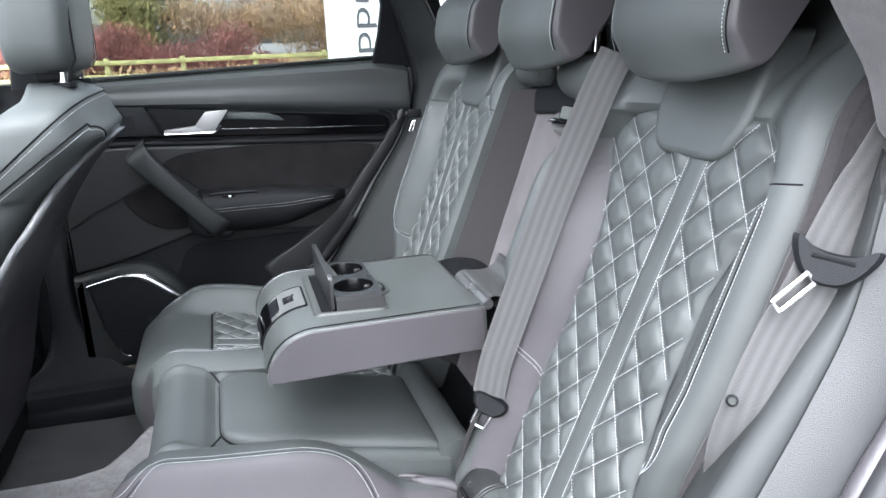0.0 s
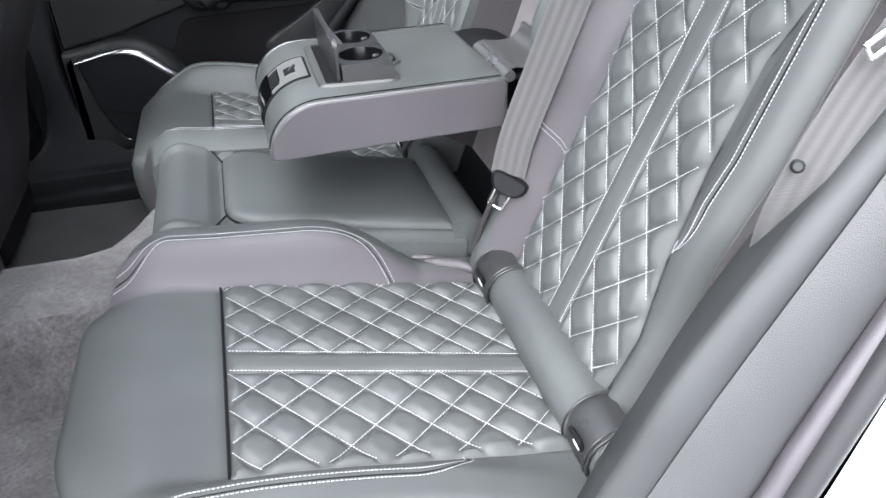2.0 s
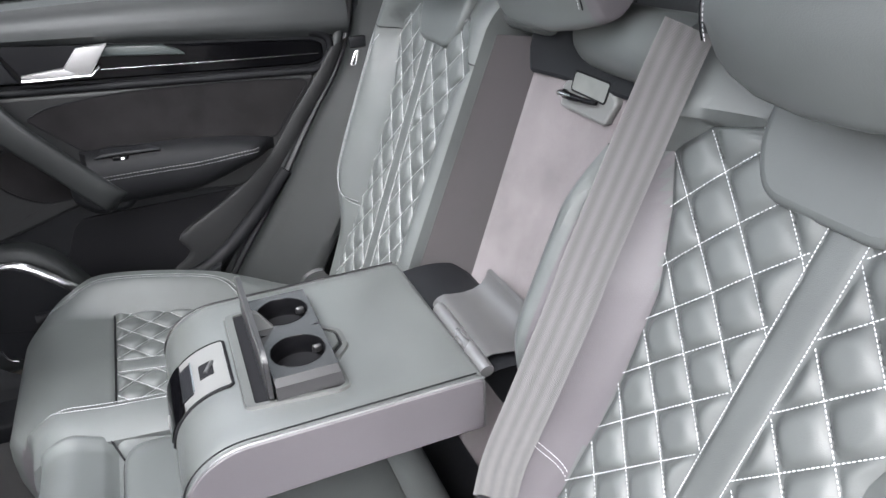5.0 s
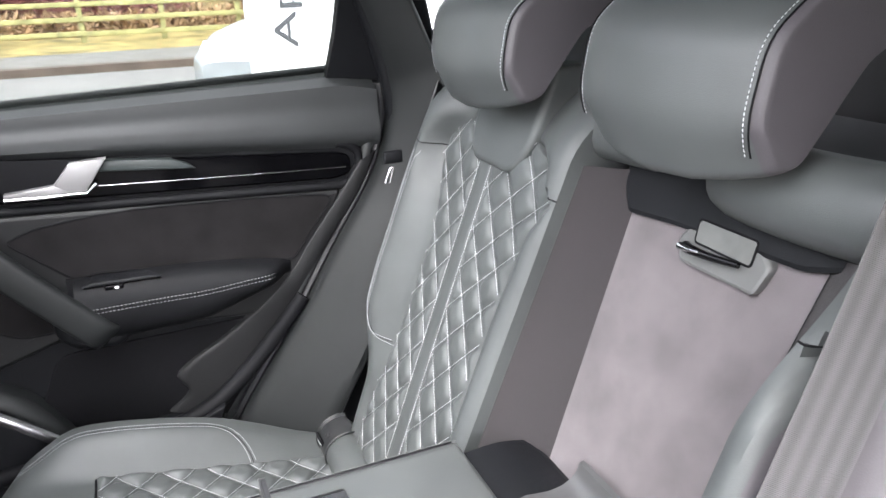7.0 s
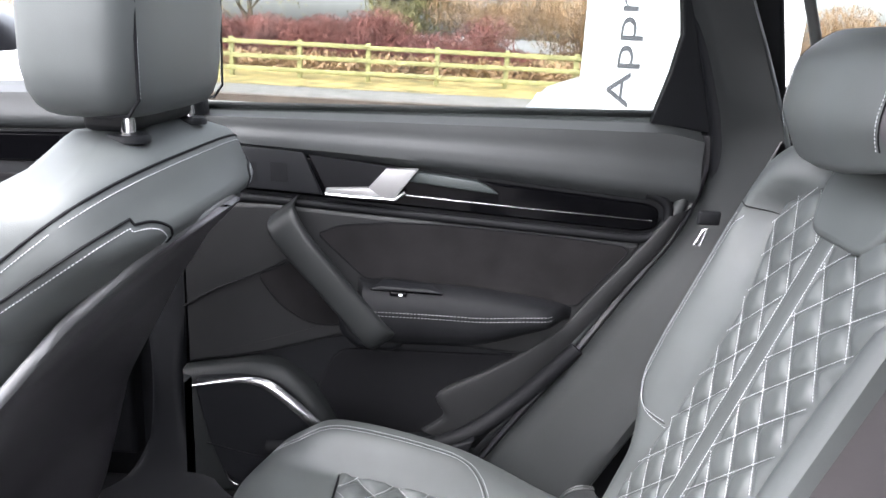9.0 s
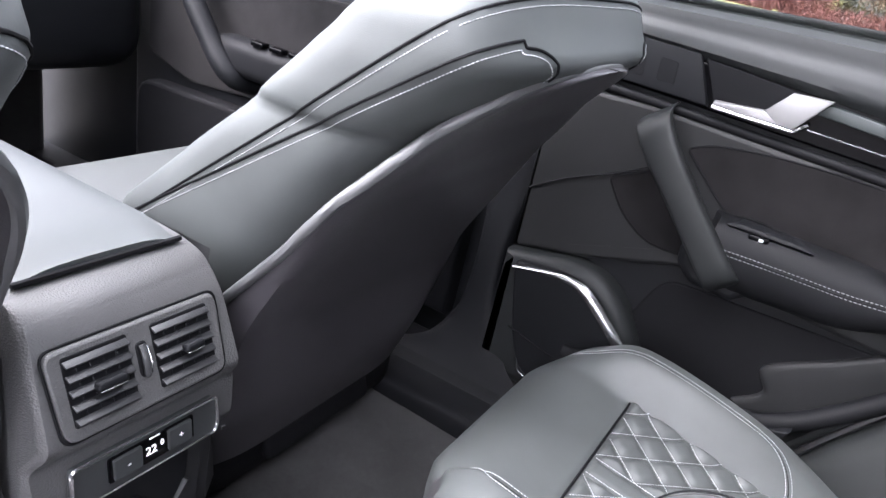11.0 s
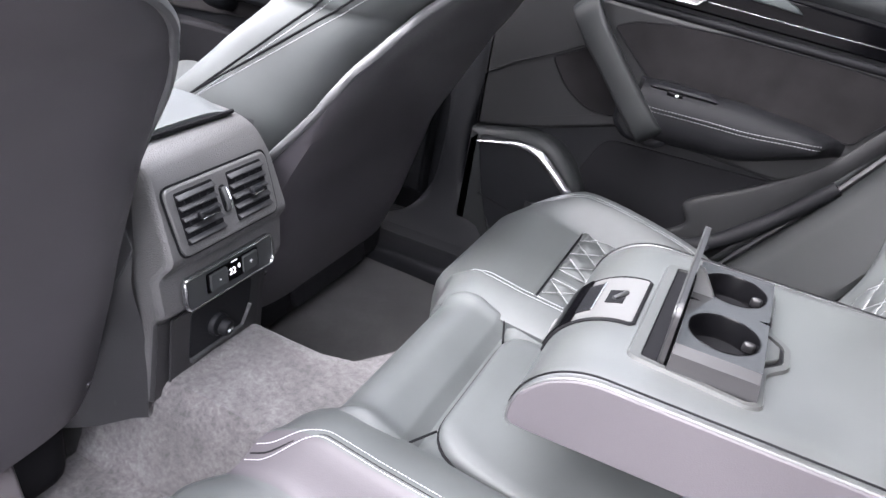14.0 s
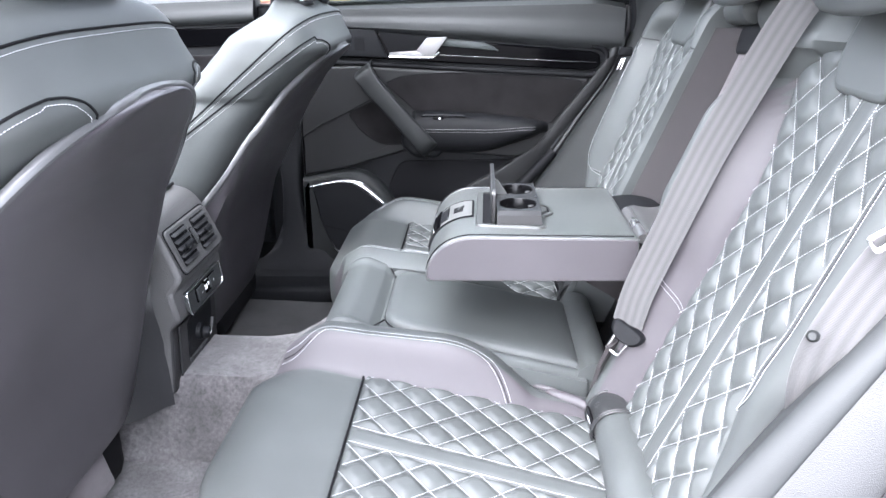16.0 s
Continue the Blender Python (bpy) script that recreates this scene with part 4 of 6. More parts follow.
# hinge cover behind it
HINGE_BAR = material("bar_highlight_metal", (0.20, 0.20, 0.205), 0.28, metal=0.7, spots=0.06)
HINGE = material("satin_hinge_metal", (0.11, 0.11, 0.112), 0.30, metal=0.55, spots=0.10, spec=0.6)
FRAME_GREY = material("grey_frame_plastic", (0.046, 0.048, 0.047), 0.32, spots=0.06, spec=0.6)
PANEL_SILVER = material("silver_grey_panel", (0.095, 0.096, 0.095), 0.36, spots=0.06)
HOLDER_TOP = material("glossy_dark_holder_plastic", (0.019, 0.0195, 0.0205), 0.24, spots=0.06, spec=0.7)
HOLDER_DARK = material("dark_grey_holder_plastic", (0.014, 0.0138, 0.0148), 0.36, spots=0.06)
part("seat_gap_lining", rbox((0.335, 0, 0.60), (0.03, 0.36, 0.24), 0.008, turn=(0, 20, 0)), PLASTIC, ob)
rows = [[(0.280 + 0.085 * t, y, 0.815 - 0.006 * t + 0.006 * math.sin(math.pi * t)) for t in np.linspace(0, 1, 10)] for y in np.linspace(-0.135, 0.135, 14)]
part("hinge_cover", grid(rows), PLASTIC, ob, "black plastic hinge cover")
HINGE_LINE = [(0.2855, 0.812), (0.288, 0.821), (0.294, 0.8265), (0.303, 0.8285), (0.313, 0.8265), (0.330, 0.8245), (0.345, 0.826), (0.356, 0.831), (0.363, 0.839), (0.366, 0.848), (0.371, 0.850)]
rows = [[(x, y, z) for x, z in HINGE_LINE] for y in (-0.118, -0.1165, -0.08, -0.04, 0.0, 0.0285, 0.030)]
part("hinge_strip", grid(rows), HINGE, ob, "broad curved satin hinge plate")
# bar added in brighter metal for the highlight along the plate's curved front
part("hinge_bar", tube([(0.2865, 0.006, 0.8235), (0.2865, 0.002, 0.8245), (0.2850, -0.134, 0.8245), (0.2850, -0.139, 0.8235)], 0.0085, 14), HINGE_BAR, ob, "satin hinge bar, brighter for the highlight on the plate's edge")
part("hinge_back", rbox((0.352, 0, 0.765), (0.03, 0.26, 0.09), 0.012, turn=(0, 20, 0)), PLASTIC, ob)
# cupholder frame, raised holder, two cups and the standing lid
frame_line = rounded([(0.025, -0.099), (0.128, -0.110), (0.140, -0.104), (0.139, -0.052), (0.158, -0.030), (0.158, 0.006), (0.139, 0.026), (0.140, 0.108), (0.128, 0.113), (0.027, 0.100)], [0.010, 0.006, 0.008, 0.008, 0.008, 0.008, 0.008, 0.008, 0.006, 0.010], 5)
inner = rounded([(0.037, -0.094), (0.126, -0.1045), (0.133, -0.100), (0.132, -0.048), (0.151, -0.027), (0.151, 0.003), (0.132, 0.022), (0.133, 0.103), (0.126, 0.1075), (0.039, 0.094)], [0.003, 0.005, 0.006, 0.006, 0.006, 0.006, 0.006, 0.006, 0.005, 0.003], 5)
mid_in = [(a[0] * 0.8 + b[0] * 0.2, a[1] * 0.8 + b[1] * 0.2) for a, b in zip(frame_line, inner)]
rows = [[(x, y, TOP - 0.001) for x, y in frame_line], [(x, y, TOP + 0.0035) for x, y in mid_in], [(x, y, TOP + 0.0038) for x, y in inner], [(x, y, TOP - 0.001) for x, y in inner]]
part("cupholder_frame", grid([r + r[:1] for r in rows]), FRAME_GREY, ob, "grey plastic frame")
part("cupholder_well", slab([(a[0] * 0.1 + b[0] * 0.9, a[1] * 0.1 + b[1] * 0.9) for a, b in zip(frame_line, inner)], "z", TOP - 0.003, TOP + 0.0008, 0.0003), DARK_HOLE, ob)
CUPS = (-0.047, 0.043)
hx0, hx1, hy0, hy1, hz = 0.060, 0.131, -0.101, 0.098, TOP + 0.024


def holed_plate(x0, x1, y0, y1, holes, r, z, n=36):
    """A plate with round holes: strips between each hole's rim and its own cell."""
    verts, faces = [], []
    cuts = [y0] + [(a + b) / 2 for a, b in zip(holes, holes[1:])] + [y1]
    cx = (x0 + x1) / 2
    for k, cy in enumerate(holes):
        lo, hi = cuts[k], cuts[k + 1]
        base = len(verts)
        for i in range(n):
            t = 2 * math.pi * i / n
            c, q = math.cos(t), math.sin(t)
            m = min((x1 - cx) / abs(c) if abs(c) > 1e-6 else 9, ((hi - cy) if q > 0 else (cy - lo)) / abs(q) if abs(q) > 1e-6 else 9)
            verts += [(cx + r * c, cy + r * q, z), (cx + m * c, cy + m * q, z)]
        for i in range(n):
            a, b = base + 2 * i, base + 2 * ((i + 1) % n)
            faces.append((a, b, b + 1, a + 1))
    return verts, faces


holder = part("cupholder", holed_plate(hx0, hx1, hy0 + 0.012, hy1 - 0.012, CUPS, 0.0305, hz), HOLDER_TOP, ob, "grey plastic double cupholder, popped up")
rows = [[(hx0, hy0, TOP), (hx1 + 0.003, hy0, TOP), (hx1 + 0.003, hy1, TOP), (hx0, hy1, TOP)], [(hx0, hy0 + 0.002, hz - 0.005), (hx1, hy0 + 0.002, hz - 0.005), (hx1, hy1 - 0.002, hz - 0.005), (hx0, hy1 - 0.002, hz - 0.005)],
        [(hx0, hy0 + 0.012, hz), (hx1 - 0.001, hy0 + 0.012, hz), (hx1 - 0.001, hy1 - 0.012, hz), (hx0, hy1 - 0.012, hz)]]
part("holder_side", grid(rows, wrap=True), HOLDER_DARK, holder, "dark grey plastic side")
for cy in CUPS:
    cx = (hx0 + hx1) / 2
    rings = [[(cx + r * math.cos(2 * math.pi * i / 36), cy + r * math.sin(2 * math.pi * i / 36), z) for i in range(36)] for r, z in ((0.0310, hz + 0.0008), (0.0303, hz - 0.001), (0.0292, hz - 0.060), (0.027, hz - 0.064), (0.001, hz - 0.064))]
    part("cup_well", grid(rings, wrap=True), WELL_BLACK, holder, "black cup well")
    part("grip_finger", rbox((cx + 0.023, cy + 0.010, hz - 0.010), (0.011, 0.006, 0.010), 0.003), HOLDER_DARK, holder)
lid = part("cupholder_lid", slab(rounded([(-0.098, TOP + 0.002), (0.100, TOP + 0.002), (0.100, TOP + 0.055), (0.088, TOP + 0.061), (-0.088, TOP + 0.061), (-0.098, TOP + 0.055)], 0.008), "x", 0.0570, 0.0515, 0.0022, 3), HOLDER_DARK, ob, "dark grey cupholder lid standing open")
part("lid_rim", tube([(0.0518, y, z) for y, z in rounded([(-0.096, TOP + 0.002), (-0.096, TOP + 0.058), (0.098, TOP + 0.058), (0.098, TOP + 0.002)], 0.008)[5:15]], 0.0013, 6), FRAME_GREY, lid)
part("lid_strut", slab([(0.058, TOP + 0.050), (0.064, TOP + 0.047), (0.082, TOP + 0.02), (0.060, TOP + 0.02)], "y", 0.012, 0.020, 0.001), SILVER_PLASTIC, lid)
part("release_tab", slab(rounded([(0.134, -0.036), (0.147, -0.022), (0.147, -0.002), (0.134, 0.012)], 0.003), "z", TOP - 0.001, TOP + 0.005, 0.001), FRAME_GREY, ob)
for y in (0.035, 0.046):
    part("hinge_pin", rbox((0.1335, y, TOP + 0.004), (0.006, 0.007, 0.006), 0.001), DARK_HOLE, ob)
# socket panel on the nose
def nose_point(u, y, off=0.0):
    """A point on the armrest's front: u below 0 lies on the flat top, from 0 to 1 runs down the curve."""
    if u < 0:
        return (0.022 - 0.074 * u * 0.5, y, TOP + off)
    t = u * math.pi / 2
    return (0.022 - (0.074 + off) * math.sin(t), y, 0.762 + (TOP - 0.762 + off) * math.cos(t))


def nose_patch(u0, u1, y0, y1, off):
    """A curved plate on the front, with its rim turned down."""
    rows = [[nose_point(u, y, off if 0 < i < 15 and 0 < j < 7 else -0.001) for j, y in enumerate([y0, y0 + 0.0005] + list(np.linspace(y0 + 0.01, y1 - 0.01, 4)) + [y1 - 0.0005, y1])] for i, u in enumerate([u0, u0 + 0.004] + list(np.linspace(u0 + 0.03, u1 - 0.03, 12)) + [u1 - 0.004, u1])]
    return grid(rows)


panel = part("socket_panel", nose_patch(0.02, 0.95, -0.046, 0.046, 0.0022), PANEL_SILVER, ob, "silver-grey panel")
part("dark_flap", nose_patch(0.52, 0.90, -0.0465, 0.0465, 0.0042), GLOSS_BLACK, panel, "gloss black flap")
part("dark_flap", nose_patch(0.38, 0.54, -0.030, 0.030, 0.0036), PLASTIC, panel)
part("flap_line", tube([nose_point(0.37, y, 0.004) for y in np.linspace(-0.03, 0.03, 8)], 0.0009, 6), BRIGHT, panel)
part("socket_hole", nose_patch(0.15, 0.30, -0.015, 0.013, 0.0030), DARK_HOLE, panel)
part("socket_tongue", tube([nose_point(0.15 + 0.02 * k, 0.008 - 0.004 * k, 0.0038) for k in range(5)], 0.0024, 8), PLASTIC_GREY, panel)
rim = [nose_point(u, -0.047, 0.0008) for u in np.linspace(0.95, 0.04, 14)] + [nose_point(0.01, y, 0.0008) for y in np.linspace(-0.044, 0.044, 8)] + [nose_point(u, 0.047, 0.0008) for u in np.linspace(0.04, 0.95, 14)]
part("panel_rim", tube(rim, 0.0022, 6), DARK_HOLE, panel)
part("low_clip", rbox((-0.053, -0.012, 0.772), (0.006, 0.022, 0.016), 0.003), PANEL_SILVER, panel, "grey lower clip")


# ---- rear headrests ----
def side_fall(t, x):
    """The front of a headrest bows: its ends lie further back than its middle."""
    return 0.024 * abs(t) ** 2.2 * min(1.0, max(0.0, (0.54 - x) / 0.10))


def rear_headrest(y0, width, flap, label):
    ob = thing("headrest", (back_x(1.15), y0, 1.15), label, "headrest", "rear headrests")
    # side outline, front to back (x, z)
    shape = rounded([(0.436, 1.149), (0.412, 1.205), (0.424, 1.272), (0.466, 1.300), (0.560, 1.306), (0.625, 1.292), (0.618, 1.276), (0.548, 1.256), (0.497, 1.207), (0.466, 1.158)], 0.022, 5)
    cx, cz = 0.50, 1.24
    rings = []
    for t, k in ((-1.0, 0.90), (-1.0, 0.955), (-0.992, 0.978), (-0.965, 0.994), (-0.93, 1.002), (-0.88, 1.008), (-0.7, 1.012), (-0.4, 1.016), (0, 1.018), (0.4, 1.016), (0.7, 1.012), (0.88, 1.008), (0.93, 1.002), (0.965, 0.994), (0.992, 0.978), (1.0, 0.955), (1.0, 0.90)):
        rings.append([(cx + (x - cx) * k + side_fall(t, x), y0 + width * t, cz + (z - cz) * k + 0.8 * side_fall(t, x) * ease((1.215 - z) / 0.05)) for x, z in shape])
    pad = part("head_pad", loft(rings), LEATHER, ob)
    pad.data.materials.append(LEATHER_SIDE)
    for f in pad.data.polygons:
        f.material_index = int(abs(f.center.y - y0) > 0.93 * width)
    lines = []
    for s in (-1, 1):
        line = []
        for x, z in shape[6:34]:
            line.append((cx + (x - cx) * 1.009 + side_fall(0.90, x), y0 + s * width * 0.90, cz + (z - cz) * 1.009))
        lines.append(line)
        part("seam", tube([(x + 0.001, y + s * 0.0045, z) for x, y, z in line], 0.0008, 6), DARK_HOLE, ob)
    thread("stitching", lines, ob)
    if flap:
        line = rounded([(-0.086, 1.215), (-0.086, 1.115), (-0.060, 1.074), (0.060, 1.074), (0.086, 1.115), (0.086, 1.215)], [0.01, 0.02, 0.022, 0.022, 0.02, 0.01], 6)
        v, f = slab(line, "x", 0.03, -0.014, 0.010, 4)
        part("flap", ([(x + back_x(z), y + y0, z) for x, y, z in v], f), LEATHER, ob, "smooth leather flap over the backrest")
    for s in (-1, 1):
        part("post", tube([(0.50, y0 + s * 0.06, 1.15), (0.505, y0 + s * 0.06, 1.24)], 0.006, 10), BRIGHT, ob)
    for c in ob.children:
        if not c.name.startswith(("flap", "post")):
            c.location += Vector((-0.030, 0, 0.010))
    return ob


rear_headrest(-SEAT_Y + 0.012, 0.118, True, "black leather rear headrest with pale stitched edges")
rear_headrest(SEAT_Y - 0.012, 0.118, True, "black leather rear headrest with pale stitched edges")
rear_headrest(0.004, 0.116, False, "black leather centre headrest with pale stitched edges")


# ---- seat belts ----
def belt(name, pts, sides, label, base):
    ob = thing(name, base, label, "seat belt", "rear seat belts")
    path = curve(pts, 8)
    if isinstance(sides, list):
        sides = [Vector(v) for v in curve(sides, 8)]
    band_part("webbing", path, sides, 0.047, BELT, ob)
    return ob


# centre belt over the near inner bolster
pts = [(0.452, -0.212, 1.190), (0.424, -0.222, 1.15), (0.397, -0.228, 1.10), (0.347, -0.236, 1.00), (0.322, -0.238, 0.94), (0.291, -0.230, 0.85), (0.266, -0.220, 0.77), (0.255, -0.216, 0.715)]
cb = belt("centre_seat_belt", pts, (0.80, -0.52, -0.30), "grey woven centre belt drawn down over the bolster", (0.24, -0.19, 0.69))
c, across, along_belt = Vector((0.258, -0.216, 0.702)), Vector((0.74, -0.52, -0.42)), Vector((0.50, -0.02, 0.86))
out = across.cross(along_belt).normalized()
if out.x > 0:
    out = -out
rings = []
for d, k in ((-0.008, 0.80), (-0.005, 1.0), (0.005, 1.0), (0.009, 0.82)):
    ring = []
    for i in range(32):
        u, w = math.cos(i * math.pi / 16), math.sin(i * math.pi / 16)
        ring.append(tuple(c + across * (0.027 * k * math.copysign(abs(u) ** 0.7, u)) + along_belt * (k * w * 0.015 + 0.006 * u * u - 0.004) + out * (d + 0.004 * u * u)))
    rings.append(ring)
part("belt_tongue", loft(rings), PLASTIC, cb, "black plastic belt tongue")
part("belt_slot", tube([tuple(c + across * u + along_belt * 0.002 + out * 0.010) for u in (-0.022, 0.0, 0.022)], 0.002, 6), DARK_HOLE, cb)
line = rounded([(-0.010, -0.040), (0.010, -0.040), (0.012, -0.006), (-0.012, -0.006)], 0.003)
part("tongue_plate", tube([tuple(c + across * (float(u) - 0.002) + along_belt * float(w) + out * 0.004) for u, w in list(line) + list(line[:1])], 0.0024, 6), CHROME, cb, "chrome tongue plate")
part("lower_strap", band([(0.242, -0.204, 0.680), (0.232, -0.190, 0.640), (0.226, -0.172, 0.585)], (0.55, 0.8, -0.1), 0.040, 0.006), FABRIC_DARK, cb, "black sleeve below the tongue")

# near outer belt beside the backrest
pts = [(0.500, -0.672, 1.22), (0.462, -0.669, 1.16), (0.445, -0.669, 1.133), (0.424, -0.669, 1.101), (0.408, -0.671, 1.083), (0.382, -0.677, 1.050), (0.360, -0.680, 1.011), (0.341, -0.676, 0.973), (0.318, -0.674, 0.917), (0.318, -0.662, 0.870), (0.330, -0.645, 0.820), (0.340, -0.620, 0.760)]
nb = belt("outer_seat_belt", pts, (0.88, -0.15, -0.44), "grey woven seat belt hanging beside the backrest", (0.3, -0.66, 0.9))
c, along_belt, across = Vector((0.373, -0.688, 1.038)), Vector((0.36, 0.05, 0.93)), Vector((0.80, -0.55, -0.22))
out = Vector((-0.62, -0.70, 0.30))
rings = []
for d, k in ((-0.007, 0.80), (-0.004, 1.0), (0.005, 1.0), (0.009, 0.86)):
    ring = []
    for i in range(32):
        u, w = math.cos(i * math.pi / 16), math.sin(i * math.pi / 16)
        bow = 0.020 * u * u
        ring.append(tuple(c + across * (0.034 * k * math.copysign(abs(u) ** 0.8, u)) + along_belt * (k * w * 0.0135 + bow - 0.006) + out * (d + 0.006 * u * u)))
    rings.append(ring)
part("belt_tongue", loft(rings), PLASTIC, nb, "black plastic belt tongue")
part("belt_slot", tube([tuple(c + across * u + along_belt * 0.002 + out * 0.0095) for u in (-0.016, 0.0, 0.016)], 0.0022, 6), DARK_HOLE, nb)
pull, wide = Vector((-0.80, 0.09, -0.59)), Vector((0.59, 0.0, -0.80))
line = rounded([(0.004, -0.0062), (0.040, -0.0062), (0.040, 0.0062), (0.004, 0.0062)], 0.002)
part("tongue_plate", tube([tuple(c + out * 0.006 - along_belt * 0.012 - across * 0.008 + pull * float(u) + wide * float(w)) for u, w in list(line) + list(line[:1])], 0.0021, 6), CHROME, nb, "chrome tongue plate")
part("stop_button", disc((0.300, -0.676, 0.926), 0.0050, (-0.55, -0.75, 0.35), 0.006), TRIM_DARK, nb)

# far belt end tucked beside the backrest
pts = [(0.490, 0.690, 1.15), (0.450, 0.676, 1.06), (0.420, 0.668, 0.98), (0.390, 0.664, 0.89), (0.365, 0.658, 0.80)]
fb = belt("outer_seat_belt", pts, (0.35, 0.93, 0), "grey woven seat belt tucked beside the backrest", (0.3, 0.66, 0.9))
part("belt_tongue", rbox((0.386, 0.644, 1.040), (0.034, 0.010, 0.022), 0.004), PLASTIC, fb)
part("tongue_plate", tube([(0.374 + 0.4 * z, 0.640, 1.010 + z) for y, z in ((0, -0.012), (0, 0.012))] + [(0.386, 0.638, 1.025), (0.376, 0.638, 0.998), (0.369, 0.640, 0.998)], 0.0020, 6), CHROME, fb, "metal tongue plate")

# buckles in the gap beyond the centre seat
for k, (x, y, z, turn) in enumerate(((0.165, 0.165, 0.668, 18), (0.215, 0.19, 0.675, -12))):
    b = thing("belt_buckle", (x, y, z - 0.03), "black belt buckle with red release button" if k == 0 else "black belt buckle on its stalk", "belt buckle", "belt buckles")
    part("buckle_body", rbox((x, y, z), (0.070, 0.030, 0.020), 0.006, turn=(0, turn, 10)), PLASTIC, b)
    part("release_button", rbox((x - 0.036, y - 0.004, z + 0.004 + 0.012 * (k == 0)), (0.006, 0.022, 0.014), 0.002, turn=(0, turn, 10)), RED if k == 0 else PLASTIC, b, "red release button" if k == 0 else "")
    part("stalk", tube(curve([(x + 0.03, y, z - 0.005), (x + 0.06, y + 0.01, z + 0.01), (x + 0.085, y, z - 0.02)], 6), 0.010, 10), TRIM_SMOOTH, b)


# ---- centre console with rear vents ----
CONSOLE = material("grained_console_plastic", (0.066, 0.065, 0.066), 0.46, grain=0.45, grain_scale=500)
CONSOLE_LOW = material("smooth_console_plastic", (0.016, 0.016, 0.0175), 0.42, grain=0.2, grain_scale=700)
con = thing("centre_console", (-0.6, 0, 0.53), "black plastic centre console with rear air vents and climate panel", "centre console")
side = [(-0.475, 0.520), (-0.468, 0.640), (-0.448, 0.660), (-0.455, 0.712), (-0.438, 0.735), (-0.470, 0.815), (-0.490, 0.842), (-0.525, 0.850), (-0.62, 0.852), (-1.10, 0.85), (-1.40, 0.82), (-1.40, 0.50)]
outline = rounded(side, [0.004, 0.006, 0.012, 0.006, 0.010, 0.02, 0.03, 0.03, 0.02, 0.02, 0.02, 0.004], 4)


def console_half(x, z):
    return along([(0.50, 0.112), (0.60, 0.104), (0.645, 0.106), (0.665, 0.113), (0.708, 0.116), (0.735, 0.107), (0.80, 0.103), (0.86, 0.094)], z)


rings = []
for t, k in ((-1, 0.975), (-1.0, 0.99), (-0.965, 1.0), (0.965, 1.0), (1.0, 0.99), (1.0, 0.975)):
    rings.append([(-0.9 + (x + 0.9) * k, console_half(x, z) * t, 0.70 + (z - 0.70) * (1 - (1 - k) * 0.6)) for x, z in outline])
body = part("console_body", loft(rings), CONSOLE, con)
body.data.materials.append(CONSOLE_LOW)
for f in body.data.polygons:
    f.material_index = int(f.center.z < 0.655 and abs(f.normal.y) < 0.9)


def face(y, z, off=0.0):
    """A point on the console's rear face."""
    x = along([(0.520, -0.475), (0.640, -0.468), (0.660, -0.449), (0.712, -0.456), (0.735, -0.440), (0.815, -0.471), (0.842, -0.497)], z)
    return (x + 0.0025 + off, y, z)


def face_slab(line, off0, off1, r=0.002):
    v, f = slab(line, "x", off0, off1, r)
    return [(face(y, z)[0] + x, y, z) for x, y, z in v], f


# vents
vent_line = rounded([(-0.090, 0.739), (0.082, 0.739), (0.085, 0.814), (-0.093, 0.814)], 0.012, 5)
frame_plate = part("vent_frame", face_slab(vent_line, -0.001, 0.0042, 0.0022), CONSOLE, con, "dark grey vent surround")
part("frame_groove", tube([face(y * 1.02 - 0.0001, z + (0.0014 if z > 0.77 else -0.0014), 0.0008) for y, z in vent_line + vent_line[:1]], 0.0013, 6), DARK_HOLE, frame_plate)
for y0, y1 in ((-0.080, -0.018), (0.006, 0.071)):
    vent = part("vent", face_slab(rounded([(y0, 0.750), (y1, 0.750), (y1, 0.808), (y0, 0.808)], 0.003), -0.002, 0.0050, 0.0005), DARK_HOLE, con, "dark vent opening")
    for k in range(5):
        z = 0.756 + k * 0.0118
        x = face(0, z)[0]
        part("slat", rbox((x + 0.0075, (y0 + y1) / 2, z), (0.0075, y1 - y0 - 0.002, 0.0022), 0.0008, 2, turn=(0, 24, 0)), CONSOLE_LOW, vent)
    for k in range(4):
        y = y0 + (y1 - y0) * (k + 1) / 5
        part("fin", rbox((face(0, 0.78)[0] + 0.0045, y, 0.779), (0.003, 0.0018, 0.054), 0.0006, 1, turn=(0, -21, 0)), PLASTIC, vent)
    yc = (y0 + y1) / 2 + 0.004
    part("slider", rbox((face(0, 0.779)[0] + 0.013, yc, 0.781), (0.010, 0.030 if y0 < 0 else 0.022, 0.009), 0.0035, turn=(0, -15, 0)), PLASTIC, vent)
    part("slider_edge", rbox((face(0, 0.779)[0] + 0.0165, yc, 0.7775), (0.003, 0.026 if y0 < 0 else 0.020, 0.0016), 0.0006), BRIGHT, vent, "chrome edge")
part("thumb_slot", face_slab(rounded([(-0.012, 0.766), (0.000, 0.766), (0.000, 0.797), (-0.012, 0.797)], 0.005), -0.001, 0.0055, 0.001), DARK_HOLE, con)
part("thumb_wheel", tube([face(-0.006, z, 0.006 + 0.003 * math.sin(math.pi * (z - 0.768) / 0.027)) for z in np.linspace(0.768, 0.795, 9)], 0.0035, 8), PLASTIC_GREY, con)
